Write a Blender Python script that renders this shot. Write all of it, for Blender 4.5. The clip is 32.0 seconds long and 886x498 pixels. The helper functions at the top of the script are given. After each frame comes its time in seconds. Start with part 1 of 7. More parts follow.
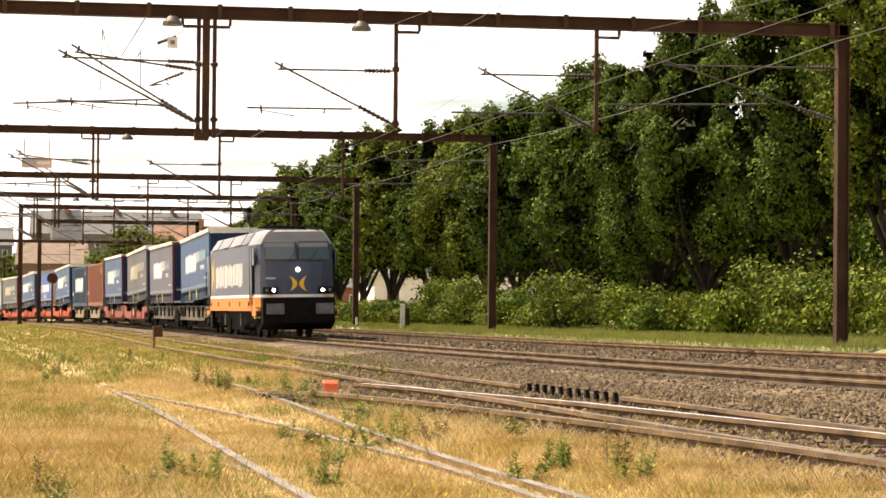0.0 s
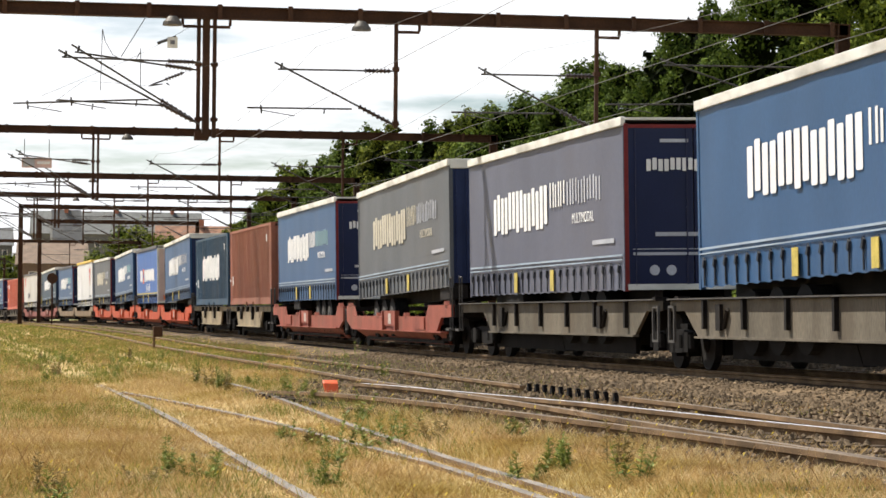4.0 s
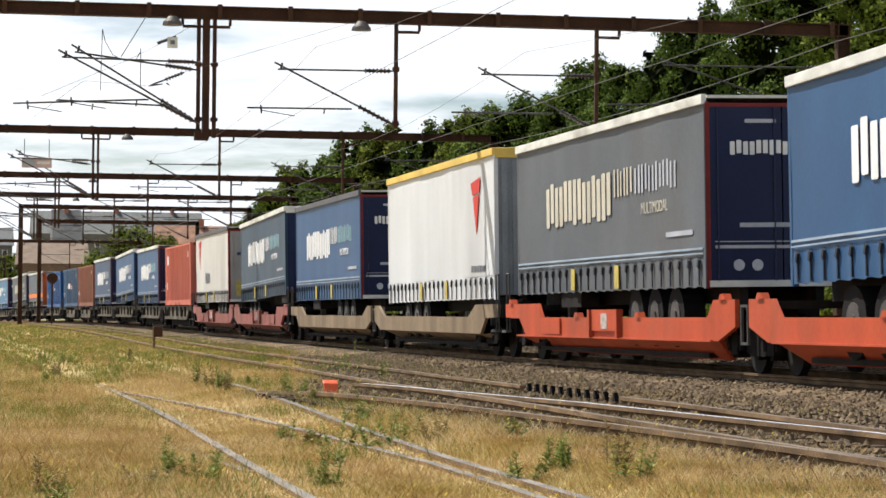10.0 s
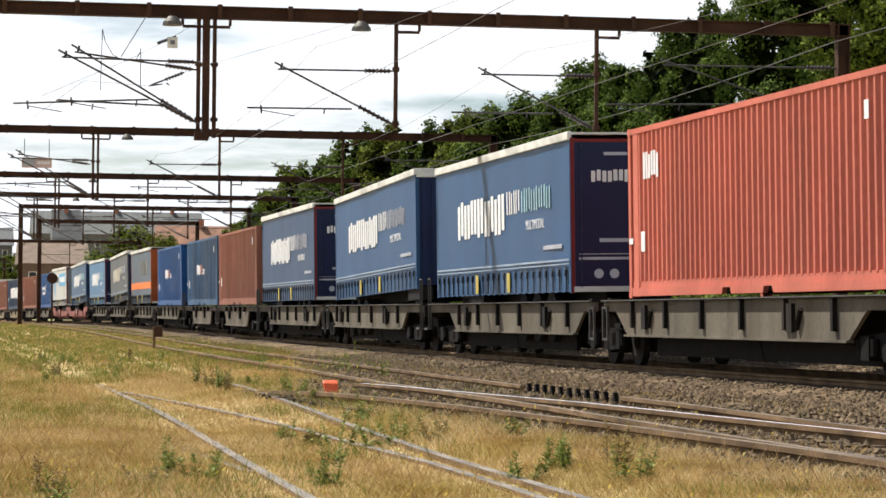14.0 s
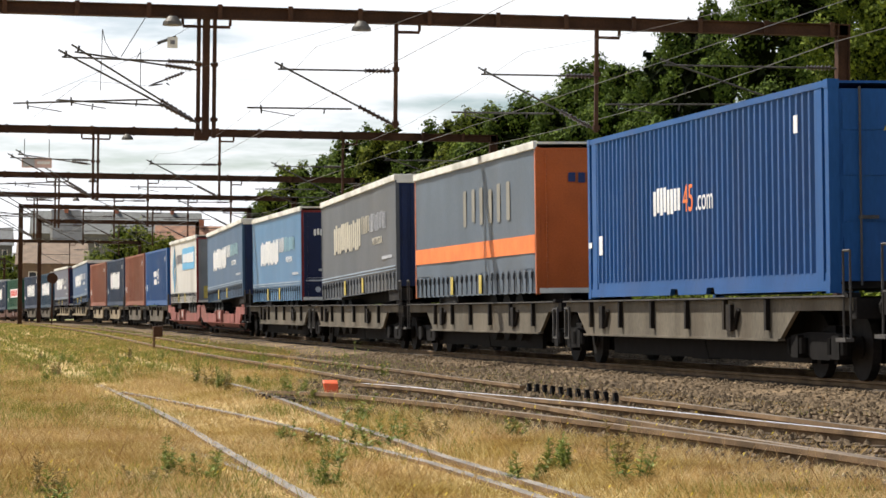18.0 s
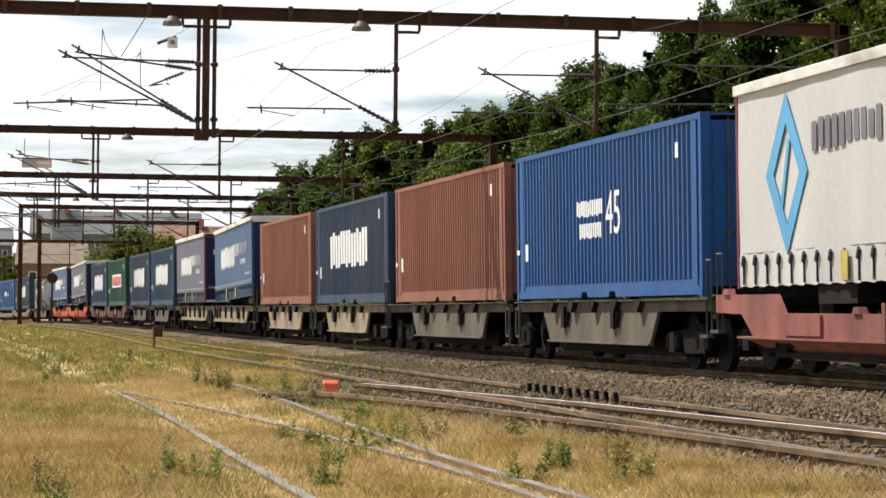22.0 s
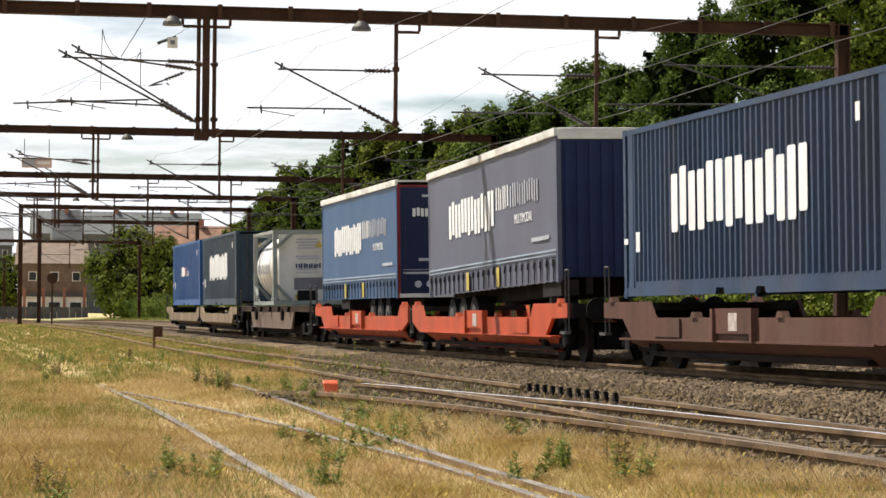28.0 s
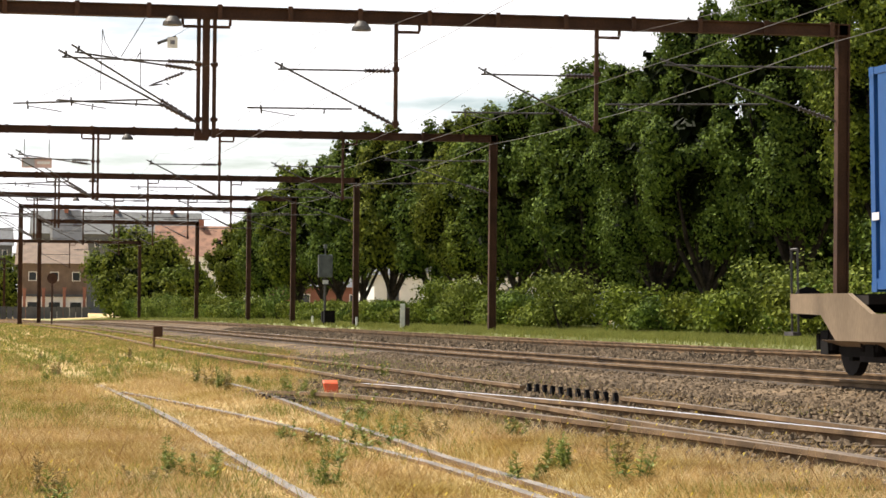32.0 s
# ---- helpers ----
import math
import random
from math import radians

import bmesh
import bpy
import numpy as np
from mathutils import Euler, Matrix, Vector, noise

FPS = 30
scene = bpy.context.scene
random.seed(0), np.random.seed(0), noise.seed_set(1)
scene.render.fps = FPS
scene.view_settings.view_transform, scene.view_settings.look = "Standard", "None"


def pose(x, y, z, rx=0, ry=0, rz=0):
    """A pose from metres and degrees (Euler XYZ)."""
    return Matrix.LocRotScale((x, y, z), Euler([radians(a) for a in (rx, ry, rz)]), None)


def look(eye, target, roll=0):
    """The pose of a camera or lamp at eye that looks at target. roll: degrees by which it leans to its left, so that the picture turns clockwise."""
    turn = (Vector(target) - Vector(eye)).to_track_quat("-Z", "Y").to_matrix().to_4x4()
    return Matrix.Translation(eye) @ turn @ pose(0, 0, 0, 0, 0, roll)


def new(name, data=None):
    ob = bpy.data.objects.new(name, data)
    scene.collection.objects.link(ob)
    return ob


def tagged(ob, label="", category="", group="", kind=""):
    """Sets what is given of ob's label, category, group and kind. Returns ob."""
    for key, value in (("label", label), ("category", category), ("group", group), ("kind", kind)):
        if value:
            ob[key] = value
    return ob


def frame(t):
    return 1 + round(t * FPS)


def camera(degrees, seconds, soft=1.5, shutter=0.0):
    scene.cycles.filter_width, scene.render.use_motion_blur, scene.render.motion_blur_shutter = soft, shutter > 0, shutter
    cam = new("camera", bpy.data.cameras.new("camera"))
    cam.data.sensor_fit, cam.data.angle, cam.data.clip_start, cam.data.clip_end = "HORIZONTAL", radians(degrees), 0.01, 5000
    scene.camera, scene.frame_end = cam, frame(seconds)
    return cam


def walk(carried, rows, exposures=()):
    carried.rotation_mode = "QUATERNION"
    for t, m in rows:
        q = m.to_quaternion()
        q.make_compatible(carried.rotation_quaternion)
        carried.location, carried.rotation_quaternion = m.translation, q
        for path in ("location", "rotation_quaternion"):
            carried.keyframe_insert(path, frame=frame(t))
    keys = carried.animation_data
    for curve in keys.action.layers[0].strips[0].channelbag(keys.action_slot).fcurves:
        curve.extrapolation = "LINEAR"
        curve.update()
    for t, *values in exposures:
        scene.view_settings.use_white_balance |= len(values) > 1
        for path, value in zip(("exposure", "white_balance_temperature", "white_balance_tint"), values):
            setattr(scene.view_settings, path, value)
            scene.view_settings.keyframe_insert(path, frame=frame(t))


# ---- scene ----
EYE = (0.0, 0.0, 0.9407)
AIM = (-98.299829, 18.229695, 0.9407 + 2.195852)
cam = camera(17.735, 32.0, soft=1.6)
walk(cam, [(0, look(EYE, AIM, 0.55)), (32, look(EYE, AIM, 0.55))], exposures=[(0, 1.45, 7600, 14), (2.2, 1.33, 7400, 14), (3.2, 1.11, 6700, 10), (6, 0.91, 6300, 10), (11, 0.88, 6200, 9), (17, 0.93, 6400, 10), (23, 0.88, 6300, 10), (27, 0.90, 6400, 10), (31, 1.01, 6500, 11), (32, 1.17, 6600, 12)])

# ---- world, sun ----
SUN_AZ, SUN_EL = 231.0, 55.0  # compass of the sun seen from above: degrees from +y clockwise
CLOUD_SHIFT = (1.3, 0.7, 0.0)
world = bpy.data.worlds.new("sky")
scene.world = world
world.use_nodes = True
wt = world.node_tree
wt.nodes.clear()
w_out = wt.nodes.new("ShaderNodeOutputWorld")
w_bg = wt.nodes.new("ShaderNodeBackground")
w_sky = wt.nodes.new("ShaderNodeTexSky")
w_sky.sky_type = "NISHITA"
w_sky.sun_disc = False
w_sky.sun_elevation = radians(SUN_EL)
w_sky.sun_rotation = radians(SUN_AZ)
w_sky.dust_density = 0.3
w_co = wt.nodes.new("ShaderNodeTexCoord")
w_sep = wt.nodes.new("ShaderNodeSeparateXYZ")
w_up = wt.nodes.new("ShaderNodeMath")
w_up.operation = "ADD"
w_up.inputs[1].default_value = 0.10
w_div = wt.nodes.new("ShaderNodeVectorMath")
w_div.operation = "DIVIDE"
w_cmb = wt.nodes.new("ShaderNodeCombineXYZ")
w_n = wt.nodes.new("ShaderNodeTexNoise")
w_n.inputs["Scale"].default_value = 1.1
w_n.inputs["Detail"].default_value = 8.0
w_n.inputs["Roughness"].default_value = 0.55
w_map = wt.nodes.new("ShaderNodeMapping")
w_map.inputs["Location"].default_value = CLOUD_SHIFT
w_r = wt.nodes.new("ShaderNodeValToRGB")
w_r.color_ramp.elements[0].position, w_r.color_ramp.elements[1].position = 0.515, 0.65
w_mix = wt.nodes.new("ShaderNodeMix")
w_mix.data_type = "RGBA"
w_mix.inputs[7].default_value = (13.6, 13.7, 14.0, 1)
# clouds lie on a flat layer, so they crowd towards the horizon
wt.links.new(w_co.outputs["Generated"], w_sep.inputs[0])
wt.links.new(w_sep.outputs["Z"], w_up.inputs[0])
for k_ in ("X", "Y", "Z"):
    wt.links.new(w_up.outputs[0], w_cmb.inputs[k_])
wt.links.new(w_co.outputs["Generated"], w_div.inputs[0])
wt.links.new(w_cmb.outputs[0], w_div.inputs[1])
wt.links.new(w_div.outputs[0], w_map.inputs["Vector"])
wt.links.new(w_map.outputs[0], w_n.inputs["Vector"])
w_hz = wt.nodes.new("ShaderNodeMath")
w_hz.operation = "DIVIDE"
w_hz.inputs[0].default_value = 0.029
wt.links.new(w_up.outputs[0], w_hz.inputs[1])
w_sum = wt.nodes.new("ShaderNodeMath")
w_sum.operation = "ADD"
wt.links.new(w_n.outputs["Fac"], w_sum.inputs[0])
wt.links.new(w_hz.outputs[0], w_sum.inputs[1])
wt.links.new(w_sum.outputs[0], w_r.inputs["Fac"])
wt.links.new(w_r.outputs["Color"], w_mix.inputs[0])
wt.links.new(w_sky.outputs[0], w_mix.inputs[6])
wt.links.new(w_mix.outputs[2], w_bg.inputs["Color"])
w_bg.inputs["Strength"].default_value = 0.045
wt.links.new(w_bg.outputs[0], w_out.inputs[0])
sun_data = bpy.data.lights.new("sun", "SUN")
sun_data.energy, sun_data.angle, sun_data.color = 5.0, radians(0.6), (1.0, 0.93, 0.82)
sun = new("sun", sun_data)
az, el = radians(SUN_AZ), radians(SUN_EL)
sun_way = Vector((math.sin(az) * math.cos(el), math.cos(az) * math.cos(el), math.sin(el)))
sun.matrix_world = look(tuple(sun_way * 200), (0, 0, 0))


# ---- materials ----
def mat(name, colour, rough=0.6, metal=0.0, vary=0.15, scale=3.0, fine=40.0, bump=0.0, dark=None, dirt=0.0, random_vary=0.0, streak=1.0, coat=0.0, spec=0.5):
    """Painted or natural surface: two scales of noise, optional dirt of its own colour, optional variation from piece to piece."""
    m = bpy.data.materials.new(name)
    m.use_nodes = True
    nt = m.node_tree
    b = nt.nodes["Principled BSDF"]
    b.inputs["Roughness"].default_value, b.inputs["Metallic"].default_value = rough, metal
    b.inputs["Specular IOR Level"].default_value = spec
    if coat:
        b.inputs["Coat Weight"].default_value, b.inputs["Coat Roughness"].default_value = coat, 0.15
    co = nt.nodes.new("ShaderNodeTexCoord")
    mp = nt.nodes.new("ShaderNodeMapping")
    mp.inputs["Scale"].default_value = (1, 1, 1 / streak)
    nt.links.new(co.outputs["Object"], mp.inputs["Vector"])
    n1, n2 = nt.nodes.new("ShaderNodeTexNoise"), nt.nodes.new("ShaderNodeTexNoise")
    n1.inputs["Scale"].default_value, n2.inputs["Scale"].default_value = scale, fine
    n1.inputs["Detail"].default_value, n2.inputs["Detail"].default_value = 5, 3
    nt.links.new(mp.outputs[0], n1.inputs["Vector"])
    nt.links.new(mp.outputs[0], n2.inputs["Vector"])
    c = Vector(colour)
    lo = Vector(dark) if dark else c * (1 - 2.2 * vary)
    r1 = nt.nodes.new("ShaderNodeValToRGB")
    r1.color_ramp.elements[0].position, r1.color_ramp.elements[1].position = 0.3, 0.68
    r1.color_ramp.elements[0].color, r1.color_ramp.elements[1].color = (*lo, 1), (*(c * (1 + vary)), 1)
    nt.links.new(n1.outputs["Fac"], r1.inputs["Fac"])
    mx = nt.nodes.new("ShaderNodeMix")
    mx.data_type, mx.blend_type = "RGBA", "OVERLAY"
    mx.inputs[0].default_value = min(1.0, 2.5 * vary)
    nt.links.new(r1.outputs[0], mx.inputs[6])
    nt.links.new(n2.outputs["Fac"], mx.inputs[7])
    out = mx.outputs[2]
    if dirt:
        n3 = nt.nodes.new("ShaderNodeTexNoise")
        n3.inputs["Scale"].default_value, n3.inputs["Detail"].default_value = scale * 0.6, 7
        nt.links.new(mp.outputs[0], n3.inputs["Vector"])
        r3 = nt.nodes.new("ShaderNodeValToRGB")
        r3.color_ramp.elements[0].position, r3.color_ramp.elements[1].position = 0.5, 0.75
        r3.color_ramp.elements[0].color, r3.color_ramp.elements[1].color = (0, 0, 0, 1), (dirt, dirt, dirt, 1)
        nt.links.new(n3.outputs["Fac"], r3.inputs["Fac"])
        md = nt.nodes.new("ShaderNodeMix")
        md.data_type = "RGBA"
        md.inputs[7].default_value = (0.10, 0.075, 0.05, 1)
        nt.links.new(r3.outputs[0], md.inputs[0])
        nt.links.new(out, md.inputs[6])
        out = md.outputs[2]
    if random_vary:
        oi = nt.nodes.new("ShaderNodeObjectInfo")
        ge = nt.nodes.new("ShaderNodeNewGeometry")
        ad = nt.nodes.new("ShaderNodeMath")
        ad.operation = "ADD"
        nt.links.new(oi.outputs["Random"], ad.inputs[0])
        nt.links.new(ge.outputs["Random Per Island"], ad.inputs[1])
        mr = nt.nodes.new("ShaderNodeMapRange")
        mr.inputs["From Max"].default_value = 2.0
        mr.inputs["To Min"].default_value, mr.inputs["To Max"].default_value = 1 - random_vary, 1 + random_vary
        nt.links.new(ad.outputs[0], mr.inputs["Value"])
        hs = nt.nodes.new("ShaderNodeHueSaturation")
        nt.links.new(mr.outputs[0], hs.inputs["Value"])
        nt.links.new(out, hs.inputs["Color"])
        out = hs.outputs[0]
    nt.links.new(out, b.inputs["Base Color"])
    if bump:
        bp = nt.nodes.new("ShaderNodeBump")
        bp.inputs["Strength"].default_value, bp.inputs["Distance"].default_value = bump, 0.02
        nt.links.new(n2.outputs["Fac"], bp.inputs["Height"])
        nt.links.new(bp.outputs[0], b.inputs["Normal"])
    return m


def glow(name, colour, strength):
    m = bpy.data.materials.new(name)
    m.use_nodes = True
    b = m.node_tree.nodes["Principled BSDF"]
    b.inputs["Base Color"].default_value = (*colour, 1)
    b.inputs["Emission Color"].default_value = (*colour, 1)
    b.inputs["Emission Strength"].default_value = strength
    return m


def glass(name, colour):
    m = bpy.data.materials.new(name)
    m.use_nodes = True
    b = m.node_tree.nodes["Principled BSDF"]
    b.inputs["Base Color"].default_value = (*colour, 1)
    b.inputs["Roughness"].default_value = 0.12
    b.inputs["Specular IOR Level"].default_value = 0.35
    return m


M = {}
M["steel_dark"] = mat("dark_oily_steel", (0.008, 0.007, 0.0065), 0.85, 0, 0.2, 4, 60, spec=0.1)
M["black"] = mat("black_rubber", (0.008, 0.008, 0.008), 0.85, 0, 0.1, spec=0.15)
M["rail_side"] = mat("rusty_rail", (0.175, 0.112, 0.060), 0.85, 0, 0.25, 2, 60, 0.2, spec=0.15)
M["rail_top"] = mat("worn_rail_head", (0.34, 0.28, 0.23), 0.38, 0.9, 0.12, 1, 30)
M["rail_shiny"] = mat("polished_rail_head", (0.92, 0.92, 0.95), 0.32, 1.0, 0.03, 1, 30)
M["rail_grey"] = mat("dull_grey_rail_head", (0.155, 0.135, 0.112), 0.85, 0.0, 0.3, 1.5, 30)
M["rail_old"] = mat("weathered_rail_head", (0.125, 0.090, 0.058), 0.85, 0.0, 0.3, 1.5, 30)
M["sleeper"] = mat("creosoted_timber", (0.06, 0.043, 0.03), 0.9, 0, 0.3, 3, 50, 0.4, spec=0.1)
M["ballast"] = mat("brown_ballast", (0.120, 0.085, 0.051), 0.95, 0, 0.35, 0.7, 9, 0.9, spec=0.1)
M["stone"] = mat("ballast_stone", (0.140, 0.102, 0.063), 0.9, 0, 0.25, 6, 50, 0.4, random_vary=0.6, spec=0.15)
M["portal"] = mat("rust_brown_steel", (0.058, 0.028, 0.016), 0.8, 0, 0.2, 1.2, 30, 0.15, spec=0.2)
M["galv"] = mat("galvanised_steel", (0.085, 0.08, 0.075), 0.65, 0.3, 0.15, 3, 40, spec=0.2)
M["insulator"] = mat("brown_porcelain", (0.035, 0.022, 0.018), 0.3, 0, 0.1)
M["wire"] = mat("copper_wire", (0.14, 0.13, 0.12), 0.5, 0.5, 0.1)
M["white"] = mat("white_paint", (0.78, 0.77, 0.74), 0.6, 0, 0.05, 2, 30, spec=0.15)
M["logo_white"] = mat("white_print", (0.72, 0.73, 0.74), 0.55, 0, 0.06, 1.2, 30, spec=0.15)
M["logo_fade"] = mat("faded_print", (0.40, 0.42, 0.47), 0.6, 0, 0.1, 1.2, 30, spec=0.15)
M["logo_teal"] = mat("pale_teal_print", (0.30, 0.47, 0.53), 0.6, 0, 0.08, 1.2, 30, spec=0.15)
M["yellow"] = mat("yellow_tab", (0.50, 0.40, 0.10), 0.6, 0, 0.15, 6, 40, spec=0.15)
M["orange_print"] = mat("orange_print", (0.75, 0.20, 0.06), 0.6, 0, 0.08, 2, 30, spec=0.15)
M["red_print"] = mat("red_print", (0.50, 0.04, 0.03), 0.55, 0, 0.08, 2, 30, spec=0.15)
M["blue_print"] = mat("blue_print", (0.035, 0.17, 0.42), 0.55, 0, 0.06, 2, 30, spec=0.15)
M["navy_print"] = mat("navy_print", (0.02, 0.035, 0.11), 0.5, 0, 0.08, 2, 30, spec=0.15)
M["grey_print"] = mat("grey_print", (0.16, 0.16, 0.18), 0.5, 0, 0.08, 2, 30, spec=0.15)


# ---- mesh helpers ----
def bm_new():
    return bmesh.new()


def add_box(bm, x0, x1, y0, y1, z0, z1):
    v = [bm.verts.new((x, y, z)) for x in (x0, x1) for y in (y0, y1) for z in (z0, z1)]
    for f in ((0, 1, 3, 2), (4, 6, 7, 5), (0, 4, 5, 1), (2, 3, 7, 6), (0, 2, 6, 4), (1, 5, 7, 3)):
        bm.faces.new([v[i] for i in f])


def add_prism(bm, pts, y0, y1):
    """A polygon in x and z, drawn out along y."""
    a = [bm.verts.new((x, y0, z)) for x, z in pts]
    b = [bm.verts.new((x, y1, z)) for x, z in pts]
    n = len(pts)
    bm.faces.new(a)
    bm.faces.new(b[::-1])
    for i in range(n):
        bm.faces.new((a[i], b[i], b[(i + 1) % n], a[(i + 1) % n]))


def add_rod(bm, p, q, r, n=6, r2=None):
    p, q = Vector(p), Vector(q)
    way = (q - p).normalized()
    side = way.orthogonal().normalized()
    up = way.cross(side)
    r2 = r if r2 is None else r2
    ring = [[bm.verts.new(c + (side * math.cos(a) + up * math.sin(a)) * rad) for a in [2 * math.pi * k / n for k in range(n)]] for c, rad in ((p, r), (q, r2))]
    for k in range(n):
        bm.faces.new((ring[0][k], ring[0][(k + 1) % n], ring[1][(k + 1) % n], ring[1][k]))
    bm.faces.new(ring[0][::-1])
    bm.faces.new(ring[1])


def add_ribbed(bm, p, q, r0, r1, ribs, n=8):
    """A turned rod from p to q with discs standing out of it."""
    p, q = Vector(p), Vector(q)
    way = (q - p).normalized()
    side = way.orthogonal().normalized()
    up = way.cross(side)
    rings = []
    for k in range(ribs):
        for f, r in ((0.0, r0), (0.30, r0), (0.36, r1), (0.64, r1), (0.70, r0)):
            c = p.lerp(q, (k + f) / ribs)
            rings.append([bm.verts.new(c + (side * math.cos(t) + up * math.sin(t)) * r) for t in [2 * math.pi * j / n for j in range(n)]])
    for a, b in zip(rings, rings[1:]):
        for j in range(n):
            bm.faces.new((a[j], a[(j + 1) % n], b[(j + 1) % n], b[j]))
    bm.faces.new(rings[0][::-1])
    bm.faces.new(rings[-1])


def mesh_of(name, bm, material, smooth=False, bevel=0.0):
    if bevel:
        bmesh.ops.bevel(bm, geom=bm.edges[:], offset=bevel, segments=2, affect="EDGES", profile=0.6, clamp_overlap=True)
    bmesh.ops.recalc_face_normals(bm, faces=bm.faces[:])
    me = bpy.data.meshes.new(name)
    bm.to_mesh(me)
    bm.free()
    me.materials.append(material)
    if smooth:
        for f in me.polygons:
            f.use_smooth = True
    return me


def part(name, bm, material, parent, label="", smooth=False, bevel=0.0):
    ob = new(name, mesh_of(name, bm, material, smooth, bevel))
    ob.parent = parent
    return tagged(ob, label)


def box_part(name, dims, material, parent, label="", bevel=0.0):
    bm = bm_new()
    add_box(bm, *dims)
    return part(name, bm, material, parent, label, bevel=bevel)


def thing(name, label, category, group=""):
    return tagged(new(name), label, category, group)


def grid_mesh(name, xs, ys, height, material):
    verts = [(x, y, height(x, y)) for x in xs for y in ys]
    n = len(ys)
    faces = [(i * n + j, (i + 1) * n + j, (i + 1) * n + j + 1, i * n + j + 1) for i in range(len(xs) - 1) for j in range(n - 1)]
    me = bpy.data.meshes.new(name)
    me.from_pydata(verts, [], faces)
    me.materials.append(material)
    for f in me.polygons:
        f.use_smooth = True
    return me


def writing(text, size, material, name, parent, m, label=""):
    cu = bpy.data.curves.new("text", "FONT")
    cu.body, cu.size, cu.extrude = text, size, 0.002
    tmp = bpy.data.objects.new("text", cu)
    me = bpy.data.meshes.new_from_object(tmp)
    bpy.data.objects.remove(tmp)
    me.materials.clear()
    me.materials.append(material)
    ob = new(name, me)
    ob.parent, ob.matrix_basis = parent, m
    return tagged(ob, label)


# ---- the line: where the main track runs ----
def line(x):
    """Side place, height and both slopes of the main track's centre at x."""
    def poly(u):
        return (13.3311 + 1.08508 * u * u + 0.77073 * u ** 3, 0.24505 * u + 0.30163 * u * u + 0.12915 * u ** 3,
                (2.17016 * u + 2.31219 * u * u) / 100, (0.24505 + 0.60326 * u + 0.38745 * u * u) / 100)
    c = min(max(x, -300.0), -25.0)
    y, z, dy, dz = poly((c + 60) / 100)
    if c != x:
        y, dz = y + dy * (x - c), 0.0
    return y, z, dy, dz


def base_z(x):
    return line(x)[1]


LEAN = 1.184


def on_track(x):
    y, z, dy, dz = line(x)
    return pose(x, y, z, LEAN, -math.degrees(math.atan(dz)), math.degrees(math.atan(dy)))


def gone(t):
    """Metres that the train has gone by t seconds."""
    return 22.57594 * t + 0.054917 * t * t


def smooth_step(a, b, v):
    s = min(max((v - a) / (b - a), 0.0), 1.0)
    return s * s * (3 - 2 * s)


def ground_z(x, y):
    off = y - (line(x)[0] - 13.33)
    z = -0.17 - 0.06 * smooth_step(4.5, 1.0, off) - 0.1 * smooth_step(9.0, 10.2, off) * smooth_step(12.3, 11.2, off)
    z += 0.06 * smooth_step(2.8, 3.8, off) * smooth_step(9.2, 8.2, off)
    z += 0.17 * smooth_step(15.0, 16.5, off) + 0.20 * smooth_step(19.0, 20.5, off) + 0.25 * smooth_step(22, 30, off)
    return base_z(x) + z


# ---- ground ----
def grass_material():
    m = bpy.data.materials.new("dry_grass_ground")
    m.use_nodes = True
    nt = m.node_tree
    b = nt.nodes["Principled BSDF"]
    b.inputs["Roughness"].default_value = 0.95
    co = nt.nodes.new("ShaderNodeTexCoord")
    n1, n2, n3 = [nt.nodes.new("ShaderNodeTexNoise") for _ in range(3)]
    for n, s, d in ((n1, 0.35, 6), (n2, 5.0, 8), (n3, 60.0, 3)):
        n.inputs["Scale"].default_value, n.inputs["Detail"].default_value = s, d
        nt.links.new(co.outputs["Object"], n.inputs["Vector"])
    r1, r2 = nt.nodes.new("ShaderNodeValToRGB"), nt.nodes.new("ShaderNodeValToRGB")
    for r, cols in ((r1, ((0.36, (0.21, 0.20, 0.06)), (0.47, (0.42, 0.31, 0.12)), (0.66, (0.62, 0.47, 0.22)))),
                    (r2, ((0.3, (0.16, 0.11, 0.045)), (0.5, (0.47, 0.34, 0.14)), (0.72, (0.70, 0.55, 0.29))))):
        while len(r.color_ramp.elements) < 3:
            r.color_ramp.elements.new(0.5)
        for e, (p, c) in zip(r.color_ramp.elements, cols):
            e.position, e.color = p, (*c, 1)
    nt.links.new(n1.outputs["Fac"], r1.inputs["Fac"])
    nt.links.new(n2.outputs["Fac"], r2.inputs["Fac"])
    mx = nt.nodes.new("ShaderNodeMix")
    mx.data_type = "RGBA"
    mx.inputs[0].default_value = 0.5
    nt.links.new(r1.outputs[0], mx.inputs[6])
    nt.links.new(r2.outputs[0], mx.inputs[7])
    nt.links.new(mx.outputs[2], b.inputs["Base Color"])
    bp = nt.nodes.new("ShaderNodeBump")
    bp.inputs["Strength"].default_value, bp.inputs["Distance"].default_value = 0.9, 0.05
    nt.links.new(n3.outputs["Fac"], bp.inputs["Height"])
    nt.links.new(bp.outputs[0], b.inputs["Normal"])
    return m


M["grass_ground"] = grass_material()
M["verge"] = mat("green_verge", (0.16, 0.165, 0.055), 0.95, 0, 0.3, 0.5, 14, 0.8, dark=(0.09, 0.10, 0.03))
xs = [-4500, -2500, -1500, -1000, -700, -500, -400] + list(range(-350, 41, 5)) + [60, 120, 300, 800, 2000, 4500]
ys = [-4500, -1500, -600, -200, -80, -30, -12] + [-6 + 0.5 * k for k in range(0, 80)] + [36, 40, 50, 80, 150, 400, 1000, 2500, 4500]


